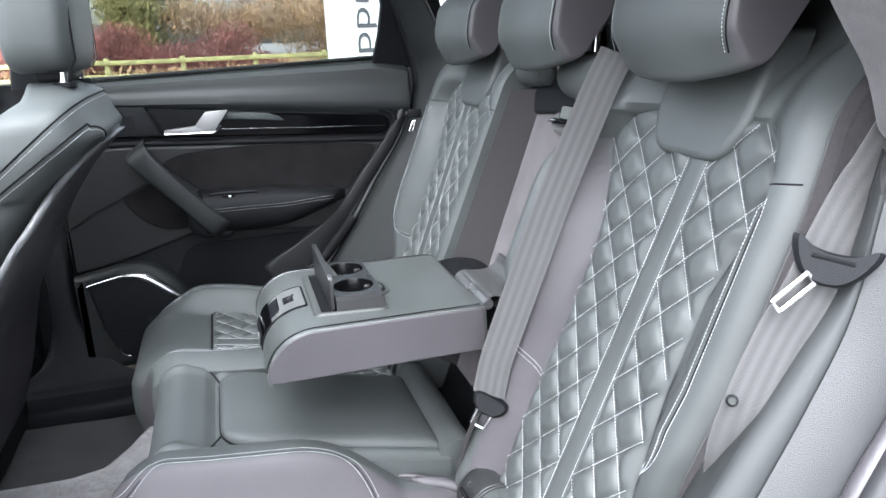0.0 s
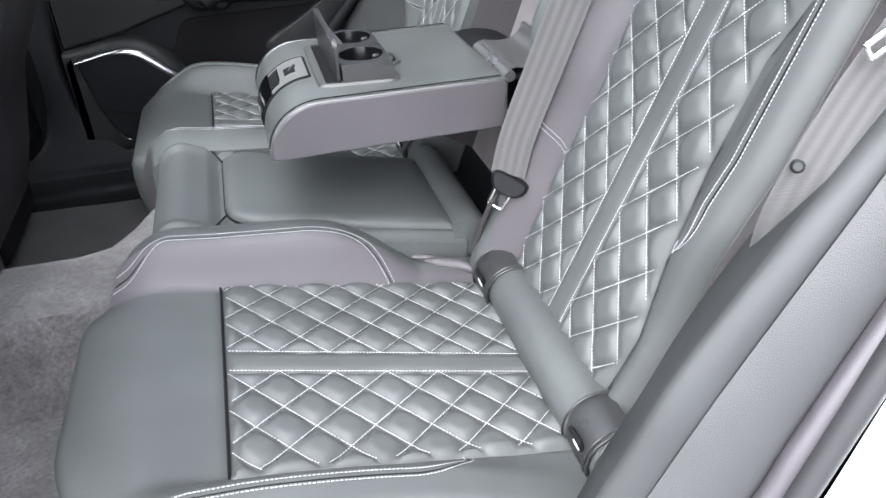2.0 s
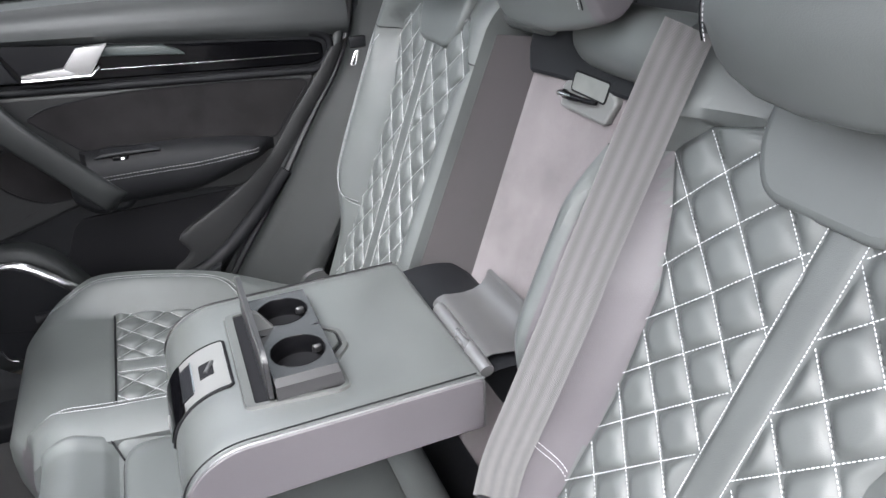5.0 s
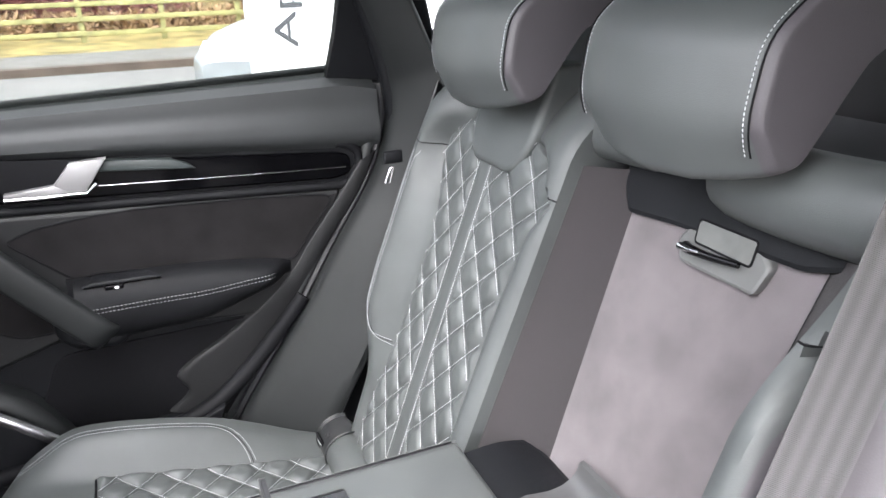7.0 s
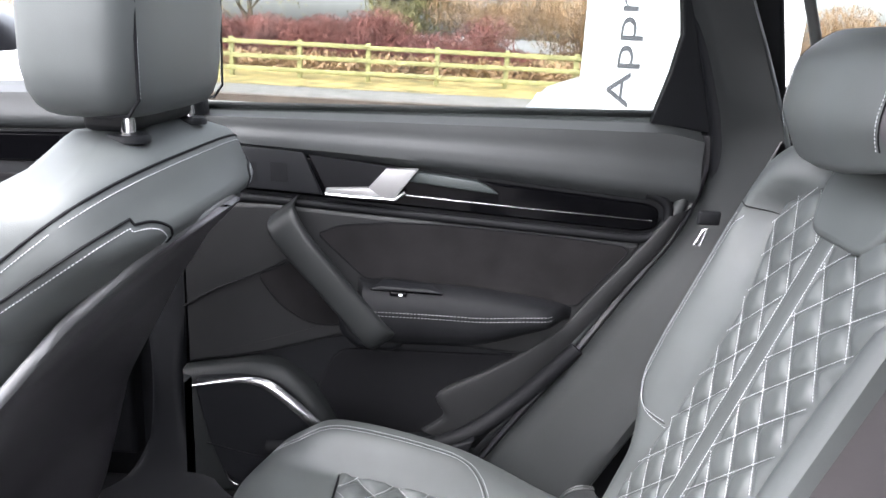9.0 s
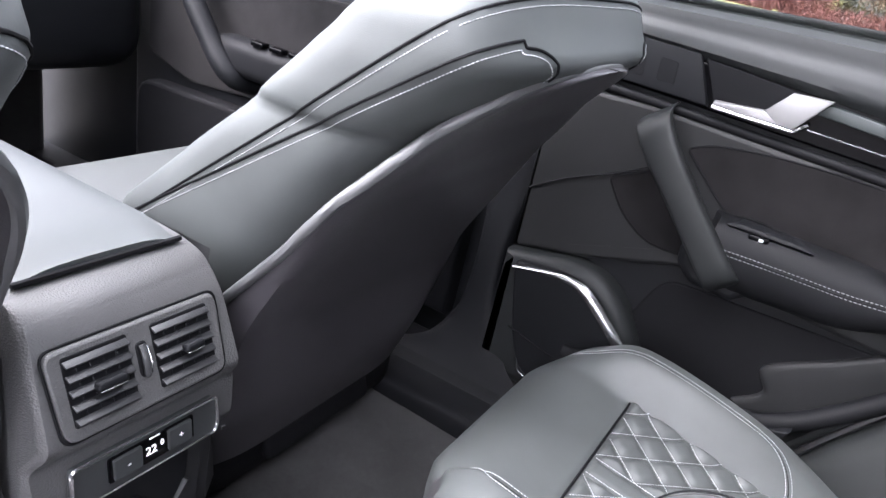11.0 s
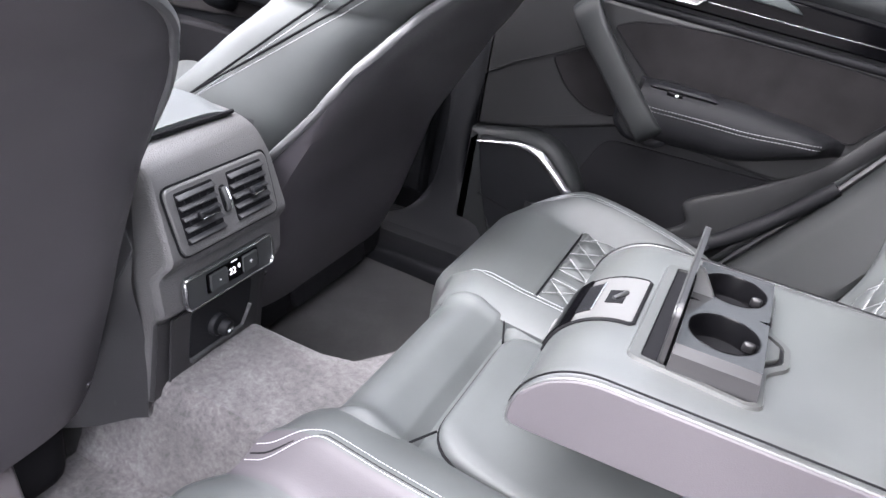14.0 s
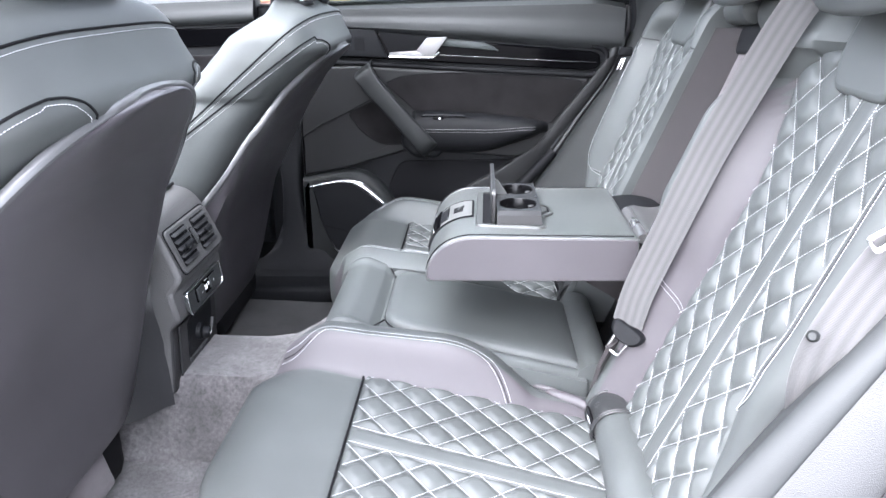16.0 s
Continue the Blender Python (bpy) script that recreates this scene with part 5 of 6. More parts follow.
part("wheel_edge", tube([face(-0.0025, z, 0.008 + 0.003 * math.sin(math.pi * (z - 0.770) / 0.024)) for z in np.linspace(0.770, 0.794, 9)], 0.0009, 6), BRIGHT, con)
# climate panel
line = rounded([(-0.082, 0.664), (-0.070, 0.655), (0.070, 0.655), (0.082, 0.664), (0.081, 0.700), (-0.081, 0.700)], [0.006, 0.01, 0.01, 0.006, 0.006, 0.006], 4)
panel = part("climate_panel", face_slab(line, 0.0, 0.006, 0.002), TRIM_SMOOTH, con, "dark climate control panel")
part("panel_rim", tube([face(y, z, 0.0065) for y, z in line + line[:1]], 0.0021, 6), CHROME, panel, "bright rim")
part("display", face_slab(rounded([(-0.046, 0.668), (0.050, 0.668), (0.050, 0.694), (-0.046, 0.694)], 0.002), 0.004, 0.0075, 0.0005), GLOSS_BLACK, panel, "black display")
for y0, y1, sign in ((-0.042, -0.012, "-"), (0.018, 0.046, "+")):
    part("button", face_slab(rounded([(y0, 0.670), (y1, 0.670), (y1, 0.692), (y0, 0.692)], 0.002), 0.006, 0.0105, 0.001), TRIM_SMOOTH, panel)


def lettering(text, size, m, mat, parent, name="lettering", thick=0.0002):
    cu = bpy.data.curves.new("text", "FONT")
    cu.body, cu.size, cu.extrude, cu.align_x, cu.align_y = text, size, thick, "CENTER", "CENTER"
    tmp = bpy.data.objects.new("text", cu)
    scene.collection.objects.link(tmp)
    me = bpy.data.meshes.new_from_object(tmp.evaluated_get(bpy.context.evaluated_depsgraph_get()))
    bpy.data.objects.remove(tmp)
    me.transform(m)
    return part(name, me, mat, parent)


GLOW = bpy.data.materials.new("display_digits")
GLOW.use_nodes = True
GLOW.node_tree.nodes["Principled BSDF"].inputs["Emission Color"].default_value = (1, 1, 1, 1)
GLOW.node_tree.nodes["Principled BSDF"].inputs["Emission Strength"].default_value = 0.12


def on_face(y, z, off):
    """A pose on the console's rear face, for writing."""
    x = face(y, z)[0] + off
    return Matrix(((0, -0.13, 0.99, x), (1, 0, 0, y), (0, 0.99, 0.13, z), (0, 0, 0, 1)))


lettering("22", 0.0125, on_face(-0.001, 0.6805, 0.0082), GLOW, panel, "display_digits")
lettering("0", 0.0085, on_face(0.0115, 0.683, 0.0082), GLOW, panel, "display_digits")
lettering("-", 0.012, on_face(-0.027, 0.682, 0.0112), WHITE, panel)
lettering("+", 0.010, on_face(0.032, 0.682, 0.0112), WHITE, panel)
part("pilot_mark", rbox(face(0.003, 0.6935, 0.0085), (0.001, 0.012, 0.0016), 0.0004), WHITE, panel)
# 12-volt socket in its recess
line = rounded([(-0.084, 0.535), (0.088, 0.535), (0.088, 0.638), (-0.084, 0.638)], 0.004)
lower = part("lower_panel", face_slab(line, -0.001, 0.002, 0.001), CONSOLE_LOW, con)
line = rounded([(-0.052, 0.556), (0.052, 0.556), (0.066, 0.585), (0.066, 0.634), (-0.052, 0.634)], 0.010)
part("socket_recess", face_slab(line, 0.0, 0.0035, 0.001), PLASTIC, lower)
part("recess_lip", tube([face(y, z, 0.004) for y, z in ((-0.050, 0.556), (0.050, 0.557), (0.066, 0.588))], 0.004, 8), PLASTIC_GREY, lower)
socket = part("socket_ring", disc(face(-0.004, 0.592, 0.002), 0.0165, (1, 0, 0.05), 0.010), PLASTIC, lower)
part("socket_cap", disc(face(-0.001, 0.589, 0.012), 0.0115, (1, 0.15, -0.1), 0.012), PLASTIC, socket, "black 12-volt socket cap")
lettering("12 V", 0.006, on_face(-0.001, 0.588, 0.0255), WHITE, socket)
# side cheeks flaring out towards the front, and the lid of the front armrest
for s in (-1, 1):
    rows = []
    for i in range(13):
        x = -0.478 - 0.55 * (i / 12) ** 1.5
        flare = ease((-0.474 - x) / 0.07)
        row = []
        for z in np.linspace(0.50, 0.80, 13):
            low = ease((0.80 - z) / 0.22)
            row.append((x - 0.02 * (z - 0.5) / 0.3, s * (console_half(x, z) + 0.001 + (0.038 + 0.036 * low) * flare), z))
        row.append((x - 0.03, s * 0.118, 0.835))
        rows.append(row)
    part("side_cheek", grid(rows), CONSOLE_LOW, con, "black plastic side cheek")
    part("cheek_joint", tube([(-0.500, s * 0.122, 0.79), (-0.484, s * 0.119, 0.745), (-0.520, s * 0.152, 0.64)], 0.0010, 6), PLASTIC_GREY, con)
    part("cheek_joint", tube([(-0.520, s * 0.144, 0.60), (-0.512, s * 0.141, 0.56), (-0.505, s * 0.139, 0.525)], 0.001, 6), PLASTIC_GREY, con)
rings = []
for t in (0.0, 0.02, 0.06, 0.12, 0.3, 0.6, 0.9, 0.99):
    x = -0.518 - 0.46 * t
    rings.append([(x, y, 0.860 + 0.010 * ease(t / 0.12) - 0.012 * (abs(y) / 0.086) ** 4) for y in np.linspace(-0.086, 0.086, 13)] + [(x, y, 0.848) for y in np.linspace(0.086, -0.086, 5)])
lid = part("armrest_lid", loft(rings), LEATHER, con, "black leather front armrest lid")
part("lid_gap", tube([(-0.516, y, 0.853) for y in np.linspace(-0.085, 0.085, 6)], 0.003, 6), DARK_HOLE, con)
con.location += Vector((-0.027, 0, -0.006))


# ---- far rear door ----
# the fin's teal-grey is a reflection painted as base colour
FIN = material("fin_with_reflection", (0.027, 0.033, 0.033), 0.35, spec=0.3, spots=0.04)
DOOR_PANEL = material("smooth_door_plastic", (0.0125, 0.0128, 0.0135), 0.5, spec=0.22, grain=0.12, grain_scale=900)
THREAD_DOOR = material("grey_door_thread", (0.20, 0.20, 0.205), 0.7, spots=0.1, spot_scale=300)
door = thing("rear_door", (-0.05, 0.80, 0.50), "closed rear door lined in black leather, suede and gloss trim", "car door")


def plate(name, line, y0, y1, mat, parent, label="", r=0.005, radius=0.0, seg=3):
    line = rounded(line, radius, 5) if radius else line
    return part(name, slab(line, "y", y0, y1, r, seg), mat, parent, label)


# carcass with the slanted rear edge
edge = [(0.405, 1.13), (0.395, 1.04), (0.362, 0.964), (0.297, 0.868), (0.213, 0.735), (0.103, 0.579), (0.03, 0.47), (-0.46, 0.44), (-0.47, 1.13)]
plate("door_shell", edge, 0.83, 0.775, PLASTIC, door, "black soft plastic carcass", r=0.012)
# upper rail under the window: rolled shoulder
rows = []
for i in range(30):
    x = -0.46 + 0.862 * i / 29
    top = 1.143 + 0.030 * i / 29 - 0.020 * ease((x - 0.33) / 0.1)
    low = along([(-0.46, 1.090), (-0.3, 1.082), (-0.1, 1.070), (0.34, 1.035), (0.42, 1.035)], x)
    row = []
    for k in range(13):
        t = k / 12
        z = top + (low - top) * t
        y = 0.800 - 0.040 * ease(t / 0.18) + 0.004 * ease((t - 0.35) / 0.3) - 0.010 * ease((t - 0.4) / 0.25) + 0.018 * ease((t - 0.85) / 0.15)
        row.append((x, y, z))
    rows.append(row)
part("upper_rail", grid(rows), TRIM_SMOOTH, door, "black grained upper door rail")
part("sill_strip", tube([(x, 0.803, 1.146 + 0.030 * (x + 0.46) / 0.875) for x in np.linspace(-0.46, 0.40, 14)], 0.007, 10), TRIM_SMOOTH, door)
# gloss black strip, tapering to a rounded end
strip = rounded([(-0.46, 1.020), (-0.30, 1.014), (0.315, 0.982), (0.346, 0.990), (0.346, 1.022), (0.325, 1.030), (-0.10, 1.064), (-0.30, 1.082), (-0.46, 1.088)], [0.004, 0.02, 0.015, 0.012, 0.012, 0.012, 0.02, 0.02, 0.004], 5)
plate("gloss_strip", strip, 0.790, 0.764, GLOSS_BLACK, door, "piano-black trim strip", r=0.004)
v, f = tube([(x, 0.7625, z) for x, z in ((-0.075, 1.022), (0.0, 1.018), (0.1, 1.013), (0.2, 1.0085), (0.335, 1.003))], 0.0012, 6)
part("strip_line", (v, f), CHROME, door, "thin bright line")
part("strip_fin", slab([(-0.072, 1.046), (-0.064, 1.063), (0.042, 1.053), (0.066, 1.043), (0.078, 1.033)], "y", 0.775, 0.758, 0.002), FIN, door, "fin behind the handle, teal-grey reflection in its colour")
rim = rounded([(-0.46, 1.006), (-0.30, 1.000), (0.325, 0.968), (0.362, 0.980), (0.362, 1.030), (0.335, 1.046)], 0.02, 5)
part("strip_surround", tube([(x, 0.770, z) for x, z in rim[5:]], 0.008, 10), LEATHERETTE, door)
# lock button plate and handle recess ahead of the handle
plate("front_plate", [(-0.46, 1.024), (-0.214, 1.016), (-0.246, 1.086), (-0.46, 1.096)], 0.78, 0.757, PLASTIC, door, r=0.003)
for x0 in (-0.335, -0.285):
    plate("plate_mark", rounded([(x0 - 0.014, 1.034), (x0 + 0.014, 1.033), (x0 + 0.012, 1.066), (x0 - 0.016, 1.068)], 0.004), 0.760, 0.7565, LEATHERETTE, door, r=0.001)
plate("handle_recess", [(-0.238, 1.082), (-0.207, 1.021), (-0.09, 1.016), (-0.075, 1.066)], 0.775, 0.7615, DARK_HOLE, door, r=0.002)
# pull handle lever
lever = join(slab([(-0.207, 1.019), (-0.206, 1.028), (-0.128, 1.034), (-0.106, 1.019)], "y", 0.765, 0.748, 0.002), slab([(-0.136, 1.0335), (-0.108, 1.066), (-0.055, 1.068), (-0.092, 1.0185), (-0.112, 1.0185)], "y", 0.765, 0.7475, 0.002))
part("door_handle", lever, SATIN, door, "satin aluminium door handle")
part("handle_edge", tube([(x, 0.750, z) for x, z in ((-0.207, 1.019), (-0.15, 1.017), (-0.092, 1.016), (-0.075, 1.030))], 0.0028, 8), BRIGHT, door)
# leather panel round the suede insert
mid = rounded([(-0.46, 0.99), (-0.30, 0.995), (0.322, 0.962), (0.315, 0.938), (0.205, 0.79), (0.15, 0.745), (-0.16, 0.768), (-0.33, 0.716), (-0.46, 0.690)], [0.004, 0.02, 0.02, 0.02, 0.02, 0.03, 0.03, 0.03, 0.004], 4)
plate("middle_panel", mid, 0.79, 0.762, DOOR_PANEL, door, "black grained middle panel", r=0.008)
suede = rounded([(-0.222, 0.948), (-0.183, 0.965), (-0.104, 0.974), (-0.016, 0.976), (0.171, 0.968), (0.293, 0.957), (0.303, 0.946), (0.225, 0.845), (0.150, 0.852), (-0.10, 0.878), (-0.135, 0.87)], [0.01, 0.02, 0.03, 0.03, 0.03, 0.008, 0.008, 0.01, 0.02, 0.02, 0.02], 5)
plate("suede_insert", suede, 0.775, 0.7585, SUEDE, door, "dark grey suede insert", r=0.003)
part("insert_groove", tube([(x, 0.760, z) for x, z in suede + suede[:1]], 0.0022, 6), DARK_HOLE, door)
low = rounded([(-0.325, 0.868), (-0.248, 0.905), (-0.158, 0.805), (-0.182, 0.784), (-0.235, 0.783), (-0.288, 0.815)], [0.012, 0.01, 0.008, 0.01, 0.03, 0.03], 5)
plate("lower_insert", low, 0.775, 0.7585, SUEDE, door, "dark grey suede insert", r=0.003)
part("insert_groove", tube([(x, 0.760, z) for x, z in low + low[:1]], 0.0022, 6), DARK_HOLE, door)
part("panel_crease", tube([(-0.46, 0.761, 0.80), (-0.40, 0.760, 0.838), (-0.325, 0.759, 0.872), (-0.252, 0.759, 0.910)], 0.0016, 6), DARK_HOLE, door)
# padded armrest with double seam and window switch
rows = []
for i in range(33):
    t = i / 32
    x = -0.150 + 0.368 * t
    taper = ease(t / 0.05 + 0.3) * (1 - 0.95 * ease((t - 0.84) / 0.16) ** 1.6)
    zt, zb = 0.874 - 0.028 * t ** 3, 0.762 + 0.012 * t + 0.045 * ease((t - 0.5) / 0.5)
    row = []
    for k in range(15):
        q = k / 14
        a = math.pi * q
        y = 0.765 - 0.062 * taper * math.sin(a) ** 0.6
        row.append((x, y, zt + (zb - zt) * (0.5 - 0.5 * math.cos(a))))
    rows.append(row)
arm = part("door_armrest", grid(rows), LEATHERETTE, door, "padded black leather door armrest")
lines = [[(rows[i][k][0], rows[i][k][1] - 0.0008, rows[i][k][2]) for i in range(3, 30)] for k in (5, 6)]
thread("armrest_stitching", [[(x, y, z - 0.003) for x, y, z in lines[1]], [(x, y - 0.0004, z + 0.004) for x, y, z in lines[1]]], arm, THREAD_DOOR, long=0.004, gap=0.002, r=0.0007)
part("armrest_seam", tube(lines[1], 0.0012, 6), DARK_HOLE, arm)
plate("switch_bezel", rounded([(-0.128, 0.868), (-0.11, 0.874), (-0.02, 0.872), (0.0, 0.866), (-0.02, 0.853), (-0.11, 0.852)], 0.005), 0.76, 0.722, PLASTIC, door, r=0.004)
part("window_switch", rbox((-0.078, 0.722, 0.862), (0.030, 0.012, 0.010), 0.003), GLOSS_BLACK, door, "gloss black window switch")
part("switch_mark", rbox((-0.074, 0.7155, 0.8625), (0.006, 0.001, 0.004), 0.0004), WHITE, door)
# slanted grab bar
bar = [(-0.280, 0.778, 0.992), (-0.274, 0.722, 0.982), (-0.245, 0.702, 0.945), (-0.20, 0.698, 0.895), (-0.15, 0.698, 0.838), (-0.112, 0.702, 0.795), (-0.098, 0.722, 0.778), (-0.094, 0.755, 0.772)]
rings = []
for i, p in enumerate(curve(bar, 5)):
    t = i / (5 * 7)
    c = Vector(p)
    d = Vector((0.62, 0, -0.78))
    s = Vector((0.78, 0, 0.62))
    w = 0.030 - 0.006 * math.sin(math.pi * t)
    rings.append([tuple(c + w * math.copysign(abs(math.cos(a)) ** 0.4, math.cos(a)) * s + Vector((0, 0.013 * math.copysign(abs(math.sin(a)) ** 0.4, math.sin(a)), 0))) for a in np.linspace(0, 2 * math.pi, 16, endpoint=False)])
part("grab_bar", loft(rings), TRIM_DARK, door, "black plastic grab bar")
plate("bar_foot", rounded([(-0.180, 0.815), (-0.150, 0.85), (-0.06, 0.775), (-0.085, 0.752), (-0.15, 0.758), (-0.178, 0.785)], 0.012), 0.77, 0.722, PLASTIC, door, r=0.012)
# map pocket: dark hollow, front lip and ribbed corner
plate("pocket_back", rounded([(-0.19, 0.735), (0.16, 0.742), (0.215, 0.735), (0.10, 0.60), (0.02, 0.55), (-0.28, 0.53)], 0.03), 0.79, 0.7705, DARK_HOLE, door, "dark map pocket", r=0.003)
lip = curve([(0.235, 0.768, 0.766), (0.15, 0.760, 0.672), (0.07, 0.748, 0.605), (0.0, 0.728, 0.580), (-0.10, 0.712, 0.575), (-0.30, 0.708, 0.565)], 6)
part("pocket_lip", tube(lip, 0.016, 12), LEATHERETTE, door)
plate("pocket_front", [(0.065, 0.60), (0.0, 0.578), (-0.30, 0.565), (-0.30, 0.44), (0.02, 0.47)], 0.78, 0.712, PLASTIC, door, r=0.006)
# speaker in a soft-shouldered pod, with its bright trim
pod = rounded([(-0.46, 0.690), (-0.40, 0.700), (-0.34, 0.713), (-0.282, 0.709), (-0.235, 0.675), (-0.194, 0.612), (-0.165, 0.54), (-0.19, 0.45), (-0.46, 0.44)], [0.004, 0.02, 0.03, 0.03, 0.03, 0.03, 0.03, 0.03, 0.004], 5)
plate("speaker_pod", pod, 0.795, 0.728, TRIM_DARK, door, "black soft plastic speaker pod", r=0.022, seg=6)
spk = rounded([(-0.428, 0.681), (-0.335, 0.692), (-0.287, 0.680), (-0.186, 0.588), (-0.20, 0.51), (-0.30, 0.475), (-0.372, 0.488), (-0.402, 0.56)], [0.012, 0.02, 0.03, 0.03, 0.03, 0.03, 0.03, 0.03], 5)
plate("speaker_housing", [(x * 1.03 + 0.009, (z - 0.59) * 1.05 + 0.589) for x, z in spk], 0.74, 0.716, PLASTIC, door, r=0.008, seg=4)
grille = plate("speaker_grille", spk, 0.73, 0.709, PLASTIC, door, "black speaker grille", r=0.004)
band = curve([(-0.430, 0.676), (-0.38, 0.686), (-0.337, 0.691), (-0.305, 0.686), (-0.272, 0.664), (-0.225, 0.622), (-0.188, 0.586)], 6)
rows = []
for i, (x, z) in enumerate(band):
    w = 0.0026 + 0.0048 * ease(i / (len(band) - 1) / 0.75)
    rows.append([(x - 0.6 * w, 0.711, z - 1.2 * w), (x - 0.4 * w, 0.706, z - 0.8 * w), (x, 0.705, z), (x + 0.6 * w, 0.707, z + 0.8 * w), (x + 0.9 * w, 0.713, z + 1.2 * w)])
part("speaker_trim", grid(rows), CHROME, door, "satin aluminium trim line")
part("speaker_trim_low", tube(curve([(-0.378, 0.7085, 0.512), (-0.370, 0.7075, 0.493), (-0.355, 0.7085, 0.484)], 5), 0.0024, 8), CHROME, door)
part("grille_crease", tube([(-0.408, 0.7085, 0.565), (-0.32, 0.7085, 0.545), (-0.205, 0.7085, 0.53)], 0.0014, 6), DARK_HOLE, door)
# smooth band along the slanted rear edge
BAND_IN = [(0.362, 1.012), (0.318, 0.952), (0.261, 0.880), (0.211, 0.813), (0.165, 0.770), (0.086, 0.716), (-0.004, 0.660), (0.008, 0.618), (-0.030, 0.585)]
BAND_OUT = [(0.398, 1.028), (0.362, 0.958), (0.312, 0.888), (0.267, 0.825), (0.225, 0.765), (0.180, 0.698), (0.144, 0.642), (0.115, 0.596), (0.085, 0.550)]
rows = []
for k, (a, b) in enumerate(zip(curve(BAND_IN, 5), curve(BAND_OUT, 5))):
    deep = 0.012 + 0.010 * ease((k - 18) / 8)
    rows.append([(a[0] + (b[0] - a[0]) * q, y, a[1] + (b[1] - a[1]) * q) for q, y in ((-0.02, 0.766 + deep), (0.0, 0.765), (0.04, 0.7615), (0.12, 0.760), (0.5, 0.760), (0.85, 0.762), (1.0, 0.768), (1.04, 0.782))])
part("rear_band", grid(rows), DOOR_PANEL, door, "smooth grey rear band with the moulded pocket corner")
# window frame and seal
frm = [(-0.462, 0.795, 1.14), (-0.455, 0.77, 1.25), (-0.44, 0.72, 1.40), (-0.43, 0.69, 1.485), (-0.1, 0.68, 1.50), (0.20, 0.68, 1.485), (0.315, 0.70, 1.44), (0.345, 0.73, 1.36), (0.365, 0.77, 1.25), (0.335, 0.795, 1.165)]
part("window_frame", tube(frm[:7], 0.016, 10), PLASTIC, door, "black window frame")
v, f = slab([(0.317, 1.160), (0.425, 1.148), (0.400, 1.25), (0.355, 1.42), (0.315, 1.50), (0.272, 1.50), (0.302, 1.42), (0.326, 1.35), (0.338, 1.30), (0.332, 1.24)], "y", 0.80, 0.780, 0.003)
part("frame_corner", ([(x, y - 0.32 * max(0, z - 1.15) + 0.004, z) for x, y, z in v], f), PLASTIC, door, "black corner filler of the window frame")
part("door_edge", tube(curve([(0.390, 0.776, 1.125), (0.386, 0.776, 1.050), (0.354, 0.775, 0.968), (0.288, 0.774, 0.872), (0.203, 0.773, 0.738), (0.093, 0.772, 0.583), (0.030, 0.770, 0.48)], 6), 0.011, 12), TRIM_SMOOTH, door, "smooth grey edge of the door panel")
part("door_seal", tube(curve([(0.410, 0.782, 1.145), (0.414, 0.782, 1.10), (0.401, 0.780, 1.034), (0.369, 0.778, 0.964), (0.304, 0.776, 0.868), (0.220, 0.774, 0.735), (0.110, 0.772, 0.579), (0.045, 0.770, 0.47)], 6), 0.008, 8), RUBBER, door, "black rubber door seal")

# far centre pillar foot and front seat rail covers
FOOT = [(0.790, 1.145, -0.585, -0.452), (0.780, 0.90, -0.556, -0.455), (0.768, 0.75, -0.536, -0.462), (0.756, 0.66, -0.527, -0.468), (0.748, 0.58, -0.530, -0.460), (0.738, 0.52, -0.540, -0.440), (0.722, 0.475, -0.562, -0.405), (0.702, 0.445, -0.62, -0.350), (0.672, 0.428, -0.68, -0.32), (0.625, 0.421, -0.70, -0.31), (0.605, 0.416, -0.70, -0.31), (0.598, 0.402, -0.70, -0.31), (0.596, 0.36, -0.70, -0.31)]
rows = []
for y, z, xf, xr in curve(FOOT, 4):
    up = ease((z - 0.46) / 0.10)
    row = [(xf - 0.004, y + 0.055 * up, z), (xf, y + 0.03 * up, z)]
    row += [(xf + (xr - xf) * t, y + up * 0.012 * abs(2 * t - 1) ** 4, z) for t in np.linspace(0.06, 0.94, 11)]
    rows.append(row + [(xr, y + 0.03 * up, z), (xr + 0.004, y + 0.055 * up, z)])
tagged(part("pillar_foot_far", grid(rows), PLASTIC, None, "black plastic lower centre pillar trim sweeping into the sill"), category="pillar", kind="structure")
part_back = part("pillar_backing_far", slab([(-0.80, 0.34), (-0.40, 0.34), (-0.44, 1.15), (-0.60, 1.15), (-0.63, 0.66), (-0.80, 0.62)], "y", 0.865, 0.815, 0.004), PLASTIC, None, "black plastic behind the centre pillar trim")
tagged(part_back, category="pillar", kind="structure")
# front door of the far side
fd = thing("front_door", (-1.0, 0.80, 0.50), "closed front door lined in black leather with aluminium handle", "car door")
plate("door_shell", [(-0.56, 1.13), (-0.57, 0.45), (-1.50, 0.45), (-1.52, 1.08)], 0.83, 0.775, PLASTIC, fd, r=0.012)
rows = [[(x, 0.80 - 0.045 * ease(t / 0.25) - 0.008 * ease((t - 0.4) / 0.3) + 0.02 * ease((t - 0.85) / 0.15), 1.145 - 0.04 * (-0.56 - x) - (0.075) * t) for t in np.linspace(0, 1, 10)] for x in np.linspace(-1.5, -0.56, 20)]
part("upper_rail", grid(rows), TRIM_SMOOTH, fd, "black grained upper door rail")
plate("gloss_strip", rounded([(-1.45, 0.985), (-0.58, 1.012), (-0.58, 1.062), (-1.45, 1.025)], 0.01), 0.79, 0.764, GLOSS_BLACK, fd, "piano-black trim strip", r=0.004)
